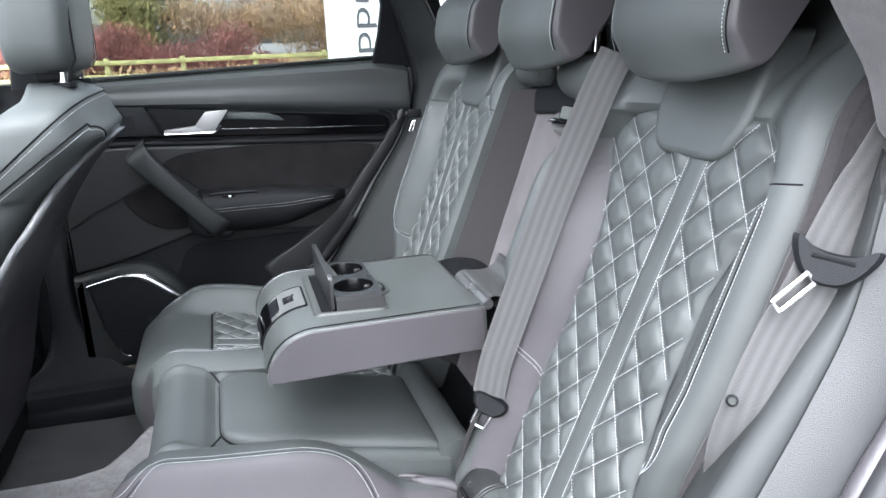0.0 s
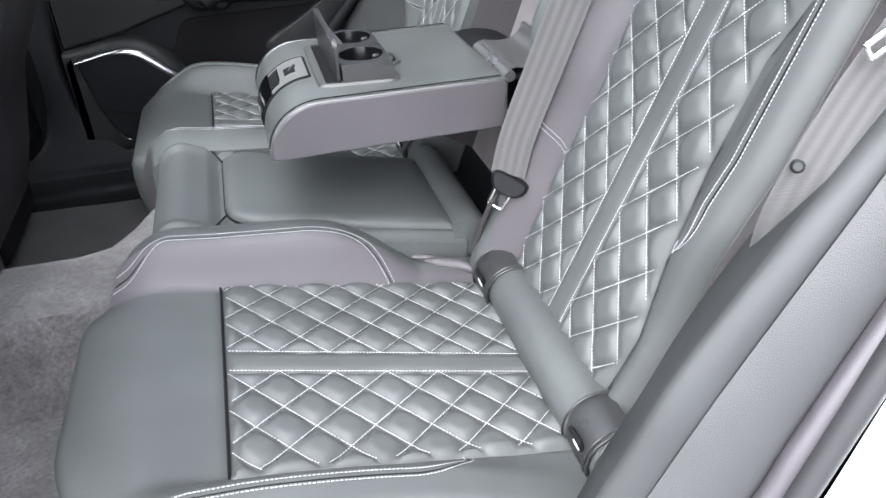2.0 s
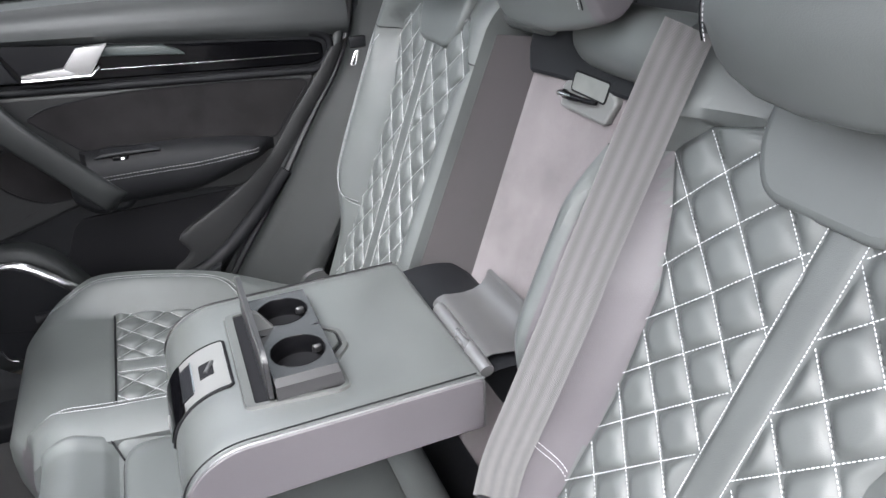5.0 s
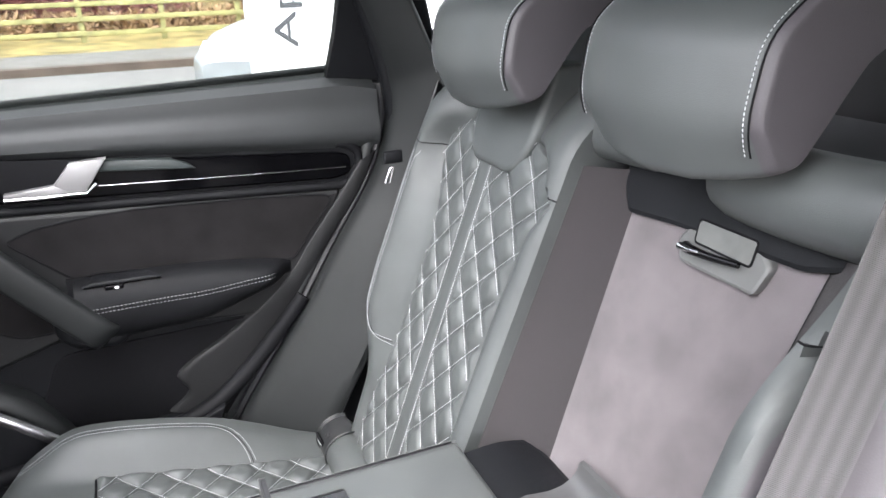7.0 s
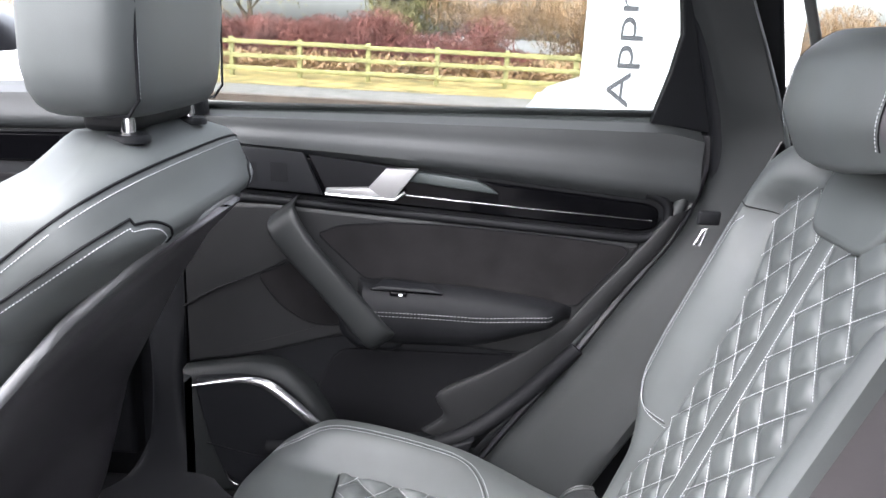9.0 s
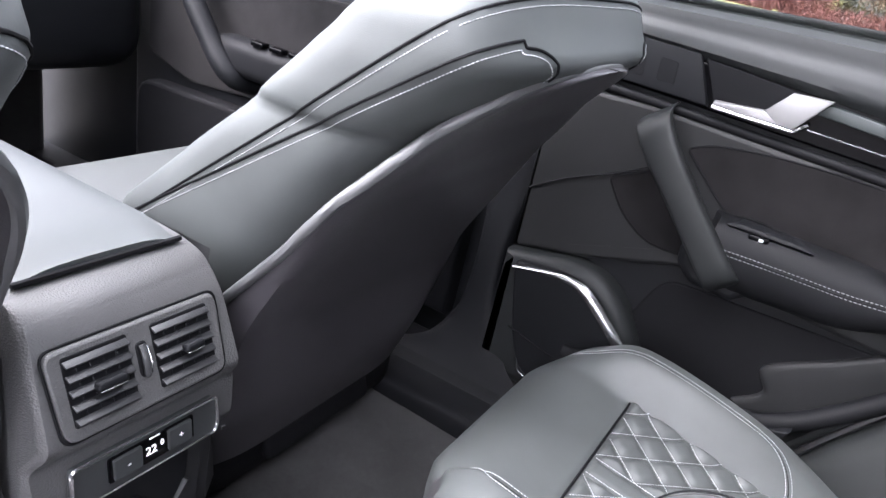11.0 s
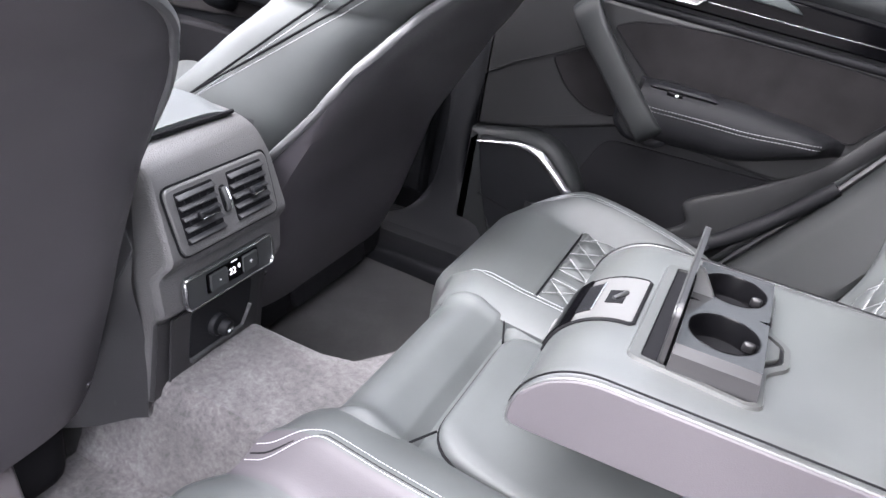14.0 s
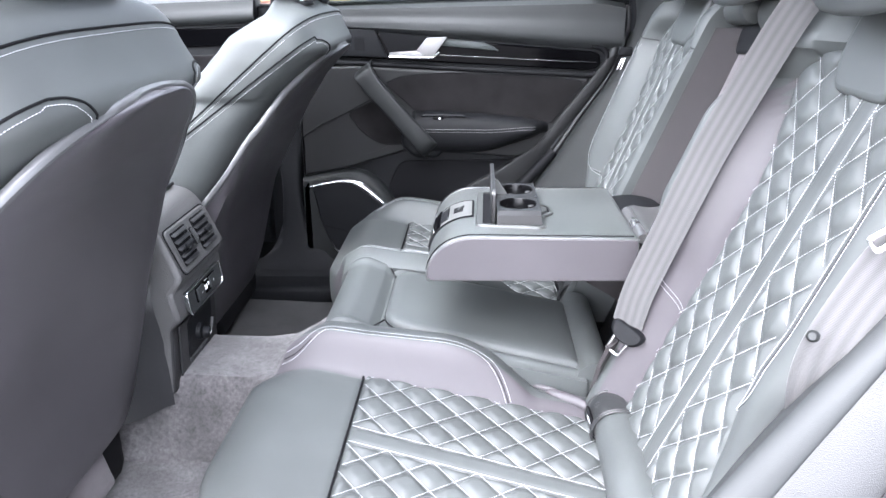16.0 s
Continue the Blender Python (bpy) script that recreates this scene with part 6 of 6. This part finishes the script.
plate("door_handle", rounded([(-1.215, 1.002), (-1.21, 1.012), (-1.13, 1.018), (-1.10, 1.045), (-1.05, 1.047), (-1.09, 1.003)], 0.006), 0.765, 0.745, SATIN, fd, "satin aluminium door handle", r=0.005)
plate("middle_panel", rounded([(-1.45, 0.96), (-0.60, 0.99), (-0.62, 0.78), (-1.30, 0.72), (-1.45, 0.76)], 0.03), 0.79, 0.762, SUEDE, fd, "dark grey suede insert", r=0.006)
part("grab_bar", tube(curve([(-1.27, 0.75, 0.965), (-1.26, 0.70, 0.95), (-1.18, 0.695, 0.85), (-1.12, 0.70, 0.79), (-1.11, 0.76, 0.77)], 6), 0.022, 12), PLASTIC, fd, "black plastic grab bar")
part("door_armrest", rbox((-0.94, 0.735, 0.825), (0.50, 0.075, 0.075), 0.025, 5), LEATHERETTE, fd, "padded black leather door armrest")
for k in range(3):
    part("window_switch", rbox((-1.06 + 0.05 * k, 0.712, 0.866), (0.034, 0.020, 0.010), 0.003), GLOSS_BLACK, fd)
plate("map_pocket", rounded([(-1.45, 0.70), (-0.70, 0.72), (-0.70, 0.50), (-1.45, 0.50)], 0.05), 0.79, 0.735, DARK_HOLE, fd, r=0.01)
fd.location.z += 0.035
# near front door, closed
nd = thing("front_door", (-1.0, -0.80, 0.50), "closed front door lined in black leather", "car door")
part("door_shell", slab([(-0.56, 1.13), (-0.57, 0.45), (-1.50, 0.45), (-1.52, 1.08)], "y", -0.83, -0.775, 0.012), PLASTIC, nd)
part("middle_panel", slab(rounded([(-1.45, 0.96), (-0.60, 0.99), (-0.62, 0.78), (-1.30, 0.72), (-1.45, 0.76)], 0.03), "y", -0.79, -0.762, 0.006), SUEDE, nd)
v, f = slab(rounded([(-0.62, 0.40), (-0.47, 0.40), (-0.48, 0.80), (-0.47, 1.14), (-0.56, 1.14), (-0.57, 0.70)], 0.02), "y", -0.82, -0.76, 0.015, 3)
tagged(part("pillar_foot_near", (v, f), PLASTIC, None, "black plastic lower centre pillar trim"), category="pillar", kind="structure")


# ---- front seats, seen from behind ----
SHELL = [(0.44, -0.585), (0.50, -0.566), (0.55, -0.550), (0.75, -0.500), (0.915, -0.446), (1.00, -0.402), (1.05, -0.362), (1.08, -0.336), (1.12, -0.362), (1.17, -0.386), (1.195, -0.43)]
ARCH_FAR = [(0.46, 0.215), (0.55, 0.236), (0.70, 0.246), (0.88, 0.247), (0.93, 0.236), (0.973, 0.208), (1.01, 0.180), (1.05, 0.143), (1.062, 0.120), (1.070, 0.085), (1.075, 0.04), (1.076, 0.006)]
ARCH = [(0.46, 0.215), (0.55, 0.236), (0.70, 0.246), (0.90, 0.246), (0.965, 0.237), (1.00, 0.222), (1.03, 0.198), (1.055, 0.165), (1.07, 0.135), (1.079, 0.085), (1.084, 0.02)]
WIDE = [(0.44, 0.225), (0.60, 0.246), (0.80, 0.250), (0.96, 0.242), (0.985, 0.238), (0.993, 0.245), (1.01, 0.248), (1.06, 0.248), (1.12, 0.244), (1.145, 0.234), (1.16, 0.216), (1.172, 0.188), (1.183, 0.150), (1.190, 0.118), (1.197, 0.08)]
DEEP = [(0.44, 0.32), (0.80, 0.295), (0.883, 0.245), (0.927, 0.222), (0.965, 0.205), (1.00, 0.196), (1.03, 0.196), (1.05, 0.197), (1.08, 0.203), (1.10, 0.180), (1.124, 0.150), (1.15, 0.108), (1.168, 0.078), (1.18, 0.055), (1.197, 0.03)]


# end of the flap seam: (behind the shell line, out from the middle, height)
FLAP_SEAM = [(-0.004, 0.116, 1.058), (-0.006, 0.135, 1.084), (-0.006, 0.155, 1.096), (-0.012, 0.180, 1.0985)]


# how far the shell reaches forward round the sides, by height
WRAP = [(0.50, 0.150), (0.60, 0.115), (0.70, 0.070), (0.75, 0.046), (0.85, 0.014), (0.93, 0.002), (1.1, 0.0)]


def front_seat(s, tilt, lower):
    y0 = s * (0.392 if s < 0 else 0.400)
    ob = thing("front_seat", (-0.6, y0, 0.40), "black leather front seat with plastic backrest shell, seen from behind", "car seat", "front seats")

    def back(z):
        return along(SHELL, z) + tilt * max(0.0, z - 0.72)

    rings = []
    for z in list(np.linspace(0.46, 0.965, 26)) + [0.976, 0.984, 0.989, 0.994, 1.001] + list(np.linspace(1.012, 1.10, 8)) + [1.12, 1.14, 1.155, 1.17, 1.18, 1.19, 1.195]:
        w, xr = along(WIDE, z), back(z)
        depth = along(DEEP, z)
        ring = []
        for t in np.linspace(0, 2 * math.pi, 48, endpoint=False):
            c, q = math.cos(t), math.sin(t)
            c, q = math.copysign(abs(c) ** 0.55, c), math.copysign(abs(q) ** 0.55, q)
            wrap = 0.060 * abs(q) ** 3 * ease(-c * 1.2)
            ring.append((xr - depth / 2 + c * depth / 2 - wrap * 0.6 - 0.010 * abs(q) ** 4 * (c > 0), y0 + w * q, z - lower * ease((z - 1.06) / 0.12)))
        rings.append(ring)
    cover = part("backrest", loft(rings), LEATHER, ob)
    skin = BVHTree.FromPolygons([tuple(v.co) for v in cover.data.vertices], [tuple(p.vertices) for p in cover.data.polygons])
    # plastic shell with a raised border and hollow for the knees
    rows, edge = [], []
    for i in range(50):
        if s > 0:
            z = 0.470 + 0.606 * (1 - (1 - i / 49) ** 1.7)
            w = along(ARCH_FAR, z)
        elif i < 22:
            z = 0.515 + 0.385 * i / 22
            w = along(ARCH, z)
        else:
            t = (i - 22) / 27 * math.pi / 2
            z, w = 0.90 + 0.184 * math.sin(t) ** (2 / 3), max(0.246 * math.cos(t), 0.004)
        row = []
        for j in range(33):
            t = (-1 + 2 * j / 32) / 0.875
            k = max(0.0, abs(t) - 1) / (1 / 0.875 - 1)
            c = max(-1.0, min(1.0, t))
            hollow = 0.010 * (1 - c * c) ** 2 * ease((z - 0.50) / 0.15) * ease((1.0 - z) / 0.25)
            bend = 0.016 * abs(c) ** 6 + along(WRAP, z) * k
            row.append((back(z) + 0.014 - hollow - bend, y0 + math.copysign(w * abs(c) + 0.006 * min(1.0, 3 * k), t), z))
        rows.append(row)
    part("backrest_shell", grid(rows), SHELL_BLACK, ob, "black plastic backrest shell")
    edge = [r[0] for r in rows[1:]] + [r[-1] for r in rows[:0:-1]]
    part("shell_edge", tube([(x - 0.002, y, z) for x, y, z in edge], 0.0065, 8), SHELL_EDGE, ob, "shell edge with its highlight put into a paler grey")
    # leather seams over the shoulder and round the rear flap: sloping cuts through the skin
    def cut(x1, z1, slope, phi):
        d = Vector((math.cos(phi), math.sin(phi), slope * math.cos(phi)))
        c = Vector((x1 - 0.10, y0, z1 - 0.10 * slope))
        p, n, _, _ = skin.ray_cast(c + d * 0.6, -d)
        return None if p is None else p + n * 0.0007

    lines = []
    for q in (-1, 1):
        for x1, z1, slope, lo, hi in ((back(1.151) - 0.003, 1.151 - 0.3 * lower, 0.83, 0, 150), (back(1.097) - 0.015, 1.097 + 0.3 * lower, 0.72, 62, 155)):
            groove, row = [], []
            if lo:
                for d, e, z in curve(FLAP_SEAM, 6):
                    p, n, _, _ = skin.find_nearest(Vector((back(float(z)) + float(d), y0 + q * float(e), float(z))))
                    groove.append(tuple(p + n * 0.0007))
                    p, n, _, _ = skin.find_nearest(Vector((back(float(z)) + float(d), y0 + q * (float(e) + 0.007), float(z) - 0.006)))
                    row.append(tuple(p + n * 0.0010))
            for k in range(40):
                phi = q * radians(lo + (hi - lo) * k / 39)
                p, r = cut(x1, z1, slope, phi), cut(x1, z1 - 0.009, slope, phi)
                if p is not None and r is not None:
                    groove.append(tuple(p))
                    row.append(tuple(r + (r - p).normalized() * 0.0001))
            part("shoulder_seam", tube(groove, 0.0015, 6), DARK_HOLE, ob)
            lines.append(row)
    thread("shoulder_stitching", lines, ob)
    # seat cushion and base
    part("seat_cushion", rbox((-0.86, y0, 0.62), (0.56, 0.50, 0.16), 0.06, 6), LEATHER, ob)
    part("seat_base", rbox((-0.80, y0, 0.47), (0.46, 0.44, 0.14), 0.03), DARK_HOLE, ob)
    # same flap on both seats; the far one is blackened for the footwell's shade
    part("lower_flap", rbox((-0.574, y0 - 0.02 * s * (s < 0), 0.478), (0.022, 0.24, 0.10), 0.010, turn=(0, -14, 0)), FABRIC if s < 0 else DARK_HOLE, ob, "cloth flap under the shell")
    for q in (-1, 1):
        part("shell_clip", tube([(-0.546, y0 + q * 0.228, 0.565), (-0.572, y0 + q * 0.218, 0.513), (-0.588, y0 + q * 0.150, 0.476)], 0.0035, 6), BRIGHT, ob, "bright retaining clip")
        part("seat_rail", rbox((-0.80, y0 + q * 0.20, 0.395), (0.40, 0.04, 0.03), 0.006), PLASTIC, ob)
    return ob, back


def front_headrest(s, back, lower):
    y0 = s * (0.392 if s < 0 else 0.400)
    ob = thing("headrest", (back(1.19) - 0.01, y0, 1.19), "black leather front headrest on chrome posts", "headrest", "front headrests")
    x0 = back(1.19) - 0.005
    rings = []
    for z, k, dx, wide in ((1.212, 0.74, 0.0, 0.70), (1.216, 0.86, 0, 0.79), (1.224, 0.93, 0, 0.87), (1.238, 0.985, 0, 0.94), (1.262, 1.01, 0, 0.985), (1.32, 1.03, 0.004, 1.0), (1.38, 1.01, 0.0, 0.99), (1.402, 0.97, -0.002, 0.95), (1.415, 0.91, -0.004, 0.89), (1.425, 0.80, -0.006, 0.80)):
        ring = []
        for t in np.linspace(0, 2 * math.pi, 48, endpoint=False):
            c, q = math.cos(t), math.sin(t)
            c, q = math.copysign(abs(c) ** 0.42, c), math.copysign(abs(q) ** 0.42, q)
            ring.append((x0 - 0.026 * (s > 0) + dx + 0.058 * k * c, y0 + 0.156 * wide * q, z))
        rings.append(ring)
    part("head_pad", loft(rings), LEATHER, ob)
    lines = []
    for q in (-1, 1):
        line = [(x0 - 0.026 * (s > 0) + 0.050 + 0.002 * math.sin(z * 9), y0 + q * 0.118, z) for z in np.linspace(1.232, 1.41, 24)]
        line = [(x0 - 0.026 * (s > 0) + 0.010 + 0.0395 * t, y0 + q * 0.118, 1.2125 + 0.004 * t) for t in np.linspace(0, 0.9, 8)] + [(x + 0.0085, y, z) for x, y, z in line]
        lines.append(line)
        part("seam", tube([(x, y + q * 0.004, z) for x, y, z in line], 0.0018, 6), DARK_HOLE, ob)
    thread("stitching", lines, ob)
    for q in (-1, 1):
        post = part("post", tube([(x0, y0 + q * 0.083, 1.16), (x0, y0 + q * 0.083, 1.23)], 0.0075, 14), BRIGHT, ob, "chrome post")
        part("post_collar", disc((x0, y0 + q * 0.083, 1.186), 0.022, (0, 0, 1), 0.008), PLASTIC, post, "black collar")
    part("head_pad_core", rbox((x0 - 0.02, y0, 1.21), (0.05, 0.18, 0.03), 0.008), PLASTIC, ob)
    ob.location.z -= lower
    return ob


for s, tilt, lower in ((1, 0.21, 0.027), (-1, 0.0, 0.0)):
    seat, back_line = front_seat(s, tilt, lower)
    front_headrest(s, back_line, lower)


# ---- outside ----
TARMAC = material("pale_tarmac", (0.17, 0.167, 0.163), 0.9, grain=0.6, grain_scale=60, spots=0.15, spot_scale=0.6, scratch=1)
KERB_BROWN = material("stained_kerb", (0.10, 0.075, 0.06), 0.9, grain=0.4, grain_scale=60, spots=0.3, spot_scale=2, scratch=1)
KERB = material("concrete_kerb", (0.15, 0.143, 0.135), 0.85, grain=0.4, grain_scale=60, spots=0.2, spot_scale=3, scratch=1)
VERGE = material("leaf_strewn_grass", (0.24, 0.19, 0.07), 1.0, grain=1.0, grain_scale=25, spots=0.6, spot_scale=2.5, scratch=1, detail=8)
TIMBER = material("mossy_timber", (0.30, 0.29, 0.13), 0.9, grain=0.5, grain_scale=40, spots=0.3, spot_scale=6, scratch=1)
HEDGE_RED = material("red_brown_twigs", (0.19, 0.072, 0.062), 0.9, spots=0.4, spot_scale=1.5)
HEDGE_BROWN = material("brown_twigs", (0.30, 0.195, 0.11), 0.9, spots=0.4, spot_scale=1.5)
LEAF = material("olive_leaves", (0.24, 0.225, 0.085), 0.8, spots=0.4, spot_scale=1.5)
BARK = material("grey_bark", (0.10, 0.085, 0.06), 0.9, grain=0.6, grain_scale=30, scratch=1)
BOARD = material("white_sign_board", (0.86, 0.86, 0.87), 0.5, spots=0.03)
INK = material("dark_grey_print", (0.08, 0.08, 0.09), 0.6, spots=0.05)
SILVER = material("silver_car_paint", (0.30, 0.325, 0.345), 0.3, metal=0.3, coat=1.0, spots=0.02)


rows = [[(x, y, -0.02) for x in np.linspace(-2000, 2000, 9)] for y in (-2000, -60, -8, 0, 8, 14, 60, 400, 2000)]
tagged(part("ground", grid(rows), TARMAC, None, "pale tarmac car park"), category="ground", kind="structure")
rows = [[(x, y, z) for x in np.linspace(-60, 60, 25)] for y, z in ((12.6, -0.02), (12.6, 0.10), (12.78, 0.11))]
tagged(part("kerb", grid(rows), KERB_BROWN, None, "brown-stained concrete kerb"), category="kerb", kind="structure")
rows = [[(x, y, 0.105) for x in np.linspace(-60, 60, 25)] for y in (12.75, 15.0)]
tagged(part("pavement", grid(rows), KERB, None, "pale concrete footpath"), category="pavement", kind="structure")
rows = [[(x, y, 0.11 + 0.02 * (y - 15) + 0.05 * noise.noise((x, y, 1))) for x in np.linspace(-60, 60, 121)] for y in np.linspace(15, 40, 26)]
tagged(part("verge", grid(rows), VERGE, None, "grass verge strewn with orange leaves"), category="verge", kind="structure")

# post and rail fence
fence = thing("fence", (0, 17.0, 0.1), "weathered green-tinged timber post and rail fence", "fence")
FX = [-0.76 + 1.60 * k for k in range(-14, 12)]
for k, x in enumerate(FX):
    part("post", rbox((x, 17.0, 0.52), (0.11, 0.10, 1.0), 0.015, 2, turn=(0, random.uniform(-1, 1) + 1.0, 0)), TIMBER, fence)
    for z in (0.92, 0.62, 0.33):
        part("rail", rbox((x + 0.80, 16.93, z + random.uniform(-0.01, 0.01)), (1.60, 0.04, 0.10), 0.01, 2), TIMBER, fence)


def bush(name, pts, n, size, mat, label, base, thin=0.004):
    """Twigs and small leaves scattered through an uneven volume."""
    rnd = random.Random(len(label) + n)
    verts, faces = [], []
    for _ in range(n):
        cx, cy, cz, rx, ry, rz = rnd.choice(pts)
        while True:
            d = Vector((rnd.uniform(-1, 1), rnd.uniform(-1, 1), rnd.uniform(-1, 1)))
            if d.length < 1:
                break
        p = Vector((cx + d.x * rx, cy + d.y * ry, cz + d.z * rz))
        a = Vector((rnd.gauss(0, 0.6), rnd.gauss(0, 0.6), rnd.gauss(0.6, 0.6))).normalized()
        b = a.cross(Vector((rnd.gauss(0, 1), rnd.gauss(0, 1), rnd.gauss(0, 1)))).normalized()
        l, w = size * rnd.uniform(0.6, 1.6), thin * rnd.uniform(0.6, 1.6)
        k = len(verts)
        verts += [tuple(p - a * l), tuple(p + b * w), tuple(p + a * l), tuple(p - b * w)]
        faces.append((k, k + 1, k + 2, k + 3))
    me = bpy.data.meshes.new("mesh")
    me.from_pydata(verts, [], faces)
    ob = part(name, me, mat, None, label, kind="stuff")
    return tagged(ob, category="hedge")


rnd = random.Random(4)
red = [(x, rnd.uniform(19.5, 20.6), rnd.uniform(0.6, 1.3) * (1.0 if x < 0.6 else 0.6), 0.8, 0.7, rnd.uniform(0.45, 0.65)) for x in np.linspace(-9, 1.4, 44)]
bush("hedge", red, 42000, 0.11, HEDGE_RED, "leafless red-stemmed hedge behind the fence", (0, 20, 0), 0.009)
brown = [(x, rnd.uniform(20.6, 22.0), rnd.uniform(0.7, 2.15), 0.9, 0.7, rnd.uniform(0.45, 0.65)) for x in np.linspace(-0.6, 13, 66)] + [(x, 21.5, rnd.uniform(0.6, 1.5), 1.0, 0.8, 0.6) for x in np.linspace(-24, -8, 30)]
bush("hedge", brown, 56000, 0.11, HEDGE_BROWN, "leafless tan-brown hedge", (6, 21, 0), 0.010)
olive = [(-1.95 + rnd.gauss(0, 0.5), rnd.uniform(20.8, 22.0), rnd.uniform(1.2, 2.9), 0.55, 0.5, 0.5) for _ in range(26)]
bush("shrub", olive, 9000, 0.12, LEAF, "olive-green budding shrub above the red hedge", (-2, 21, 0), 0.011)
under = [(x, 19.0 + 0.3 * math.sin(x), 0.35, 0.8, 0.5, 0.4) for x in np.linspace(-24, 16, 60)]
bush("undergrowth", under, 22000, 0.10, HEDGE_BROWN, "brown undergrowth and dead bramble below the hedge", (0, 19, 0), 0.03)
for x, y, h in ((-2.0, 22.5, 4.2), (-7.5, 25, 6.0), (3.8, 26, 5.0), (-13, 24, 6.5), (9, 27, 6)):
    tree = thing("tree", (x, y, 0.2), "bare spring tree with olive buds", "tree", "trees")
    r = random.Random(int(x * 10) + 99)
    part("trunk", tube(curve([(x, y, 0.1), (x + 0.05, y, h * 0.25), (x - 0.05, y + 0.05, h * 0.5), (x, y, h * 0.85)], 4), lambda t: 0.13 - 0.10 * t, 8), BARK, tree)
    limbs = []
    tips = []
    for k in range(16):
        z0 = h * r.uniform(0.15, 0.6)
        a, l = r.uniform(0, 6.28), h * r.uniform(0.2, 0.38)
        tip = (x + l * math.cos(a), y + l * math.sin(a) * 0.7, z0 + h * r.uniform(0.15, 0.4))
        limbs.append(tube(curve([(x, y, z0), (x + 0.5 * l * math.cos(a), y + 0.35 * l * math.sin(a), z0 + 0.4 * (tip[2] - z0)), tip], 3), lambda t: 0.035 - 0.028 * t, 5))
        tips.append(tip)
    part("limbs", join(*limbs), BARK, tree)
    verts, faces = [], []
    for _ in range(3200):
        cx, cy, cz = r.choice(tips)
        p = Vector((cx + r.gauss(0, h * 0.09), cy + r.gauss(0, h * 0.07), cz + r.gauss(0, h * 0.10)))
        a = Vector((r.gauss(0, 1), r.gauss(0, 1), r.gauss(0.4, 1))).normalized()
        b = a.orthogonal().normalized()
        k = len(verts)
        l = r.uniform(0.03, 0.09)
        verts += [tuple(p - a * l), tuple(p + b * 0.02), tuple(p + a * l), tuple(p - b * 0.02)]
        faces.append((k, k + 1, k + 2, k + 3))
    me = bpy.data.meshes.new("mesh")
    me.from_pydata(verts, [], faces)
    part("crown", me, LEAF, tree, kind="stuff")

# white sign board with upright lettering
sign = thing("sign_board", (1.66, 5.3, 0), "white sign board with large grey lettering set upright", "sign board")
part("board", rbox((1.657, 5.30, 1.265), (1.60, 0.05, 2.53), 0.01), BOARD, sign)
lettering("Appr", 0.250, Matrix(((0, -1, 0, 1.154), (0, 0, -1, 5.270), (1.62, 0, 0, 1.236), (0, 0, 0, 1))), INK, sign, "lettering", 0.002)


def parked_car(x, y, turn, paint, label):
    """A plain saloon-sized car: body with wheel arches, cabin glass, lamps, wheels."""
    ob = thing("parked_car", (0, 0, 0), label, "car", "parked cars")
    m = pose(x, y, 0, 0, 0, turn)
    body = []
    for u, w, lo, hi in ((-2.15, 0.70, 0.40, 0.62), (-2.05, 0.82, 0.26, 0.74), (-1.6, 0.89, 0.22, 0.88), (-0.9, 0.91, 0.22, 0.96), (0.2, 0.91, 0.22, 0.98), (1.4, 0.90, 0.22, 1.0), (1.95, 0.84, 0.26, 0.98), (2.1, 0.74, 0.4, 0.85)):
        body.append([(u, w * math.copysign(abs(math.cos(t)) ** 0.35, math.cos(t)), (lo + hi) / 2 + (hi - lo) / 2 * math.copysign(abs(math.sin(t)) ** 0.45, math.sin(t))) for t in np.linspace(0, 2 * math.pi, 32, endpoint=False)])
    part("body", moved(loft(body), m), paint, ob)
    cab = []
    for z, a, b, w in ((0.92, -1.05, 1.75, 0.84), (1.15, -0.65, 1.55, 0.78), (1.36, -0.2, 1.25, 0.66), (1.43, 0.05, 1.0, 0.58)):
        cab.append([((a + b) / 2 + (b - a) / 2 * math.copysign(abs(math.cos(t)) ** 0.4, math.cos(t)), w * math.copysign(abs(math.sin(t)) ** 0.4, math.sin(t)), z) for t in np.linspace(0, 2 * math.pi, 32, endpoint=False)])
    part("cabin_glass", moved(loft(cab), m), GLOSS_BLACK, ob)
    part("roof", moved(loft([[(p[0], p[1], p[2] + d) for p in cab[-1]] for d in (0.002, 0.02)]), m), paint, ob)
    for u in (-1.35, 1.35):
        for q in (-1, 1):
            wheel = part("wheel", moved(disc((u, q * 0.76, 0.33), 0.33, (0, q, 0), 0.17, 28, 0.03), m), RUBBER, ob)
            part("rim", moved(disc((u, q * 0.90, 0.33), 0.23, (0, q, 0), 0.034, 28, 0.02), m), SILVER_PLASTIC, wheel)
    for q in (-1, 1):
        part("headlight", moved(loft([[(-2.02 + 0.20 * t - 0.03, q * (0.48 + 0.30 * t), 0.66 + 0.08 * t + d) for t in np.linspace(0, 1, 6)] + [(-1.98 + 0.20 * t, q * (0.50 + 0.36 * t), 0.60 + 0.06 * t + d) for t in np.linspace(1, 0, 6)] for d in (0.0, 0.05)]), m), WHITE, ob)
    return ob


parked_car(2.30, 8.22, 60, SILVER, "silver car parked behind the sign board")
parked_car(-5.6, 6.2, 12, PAINT, "white car parked across the car park")
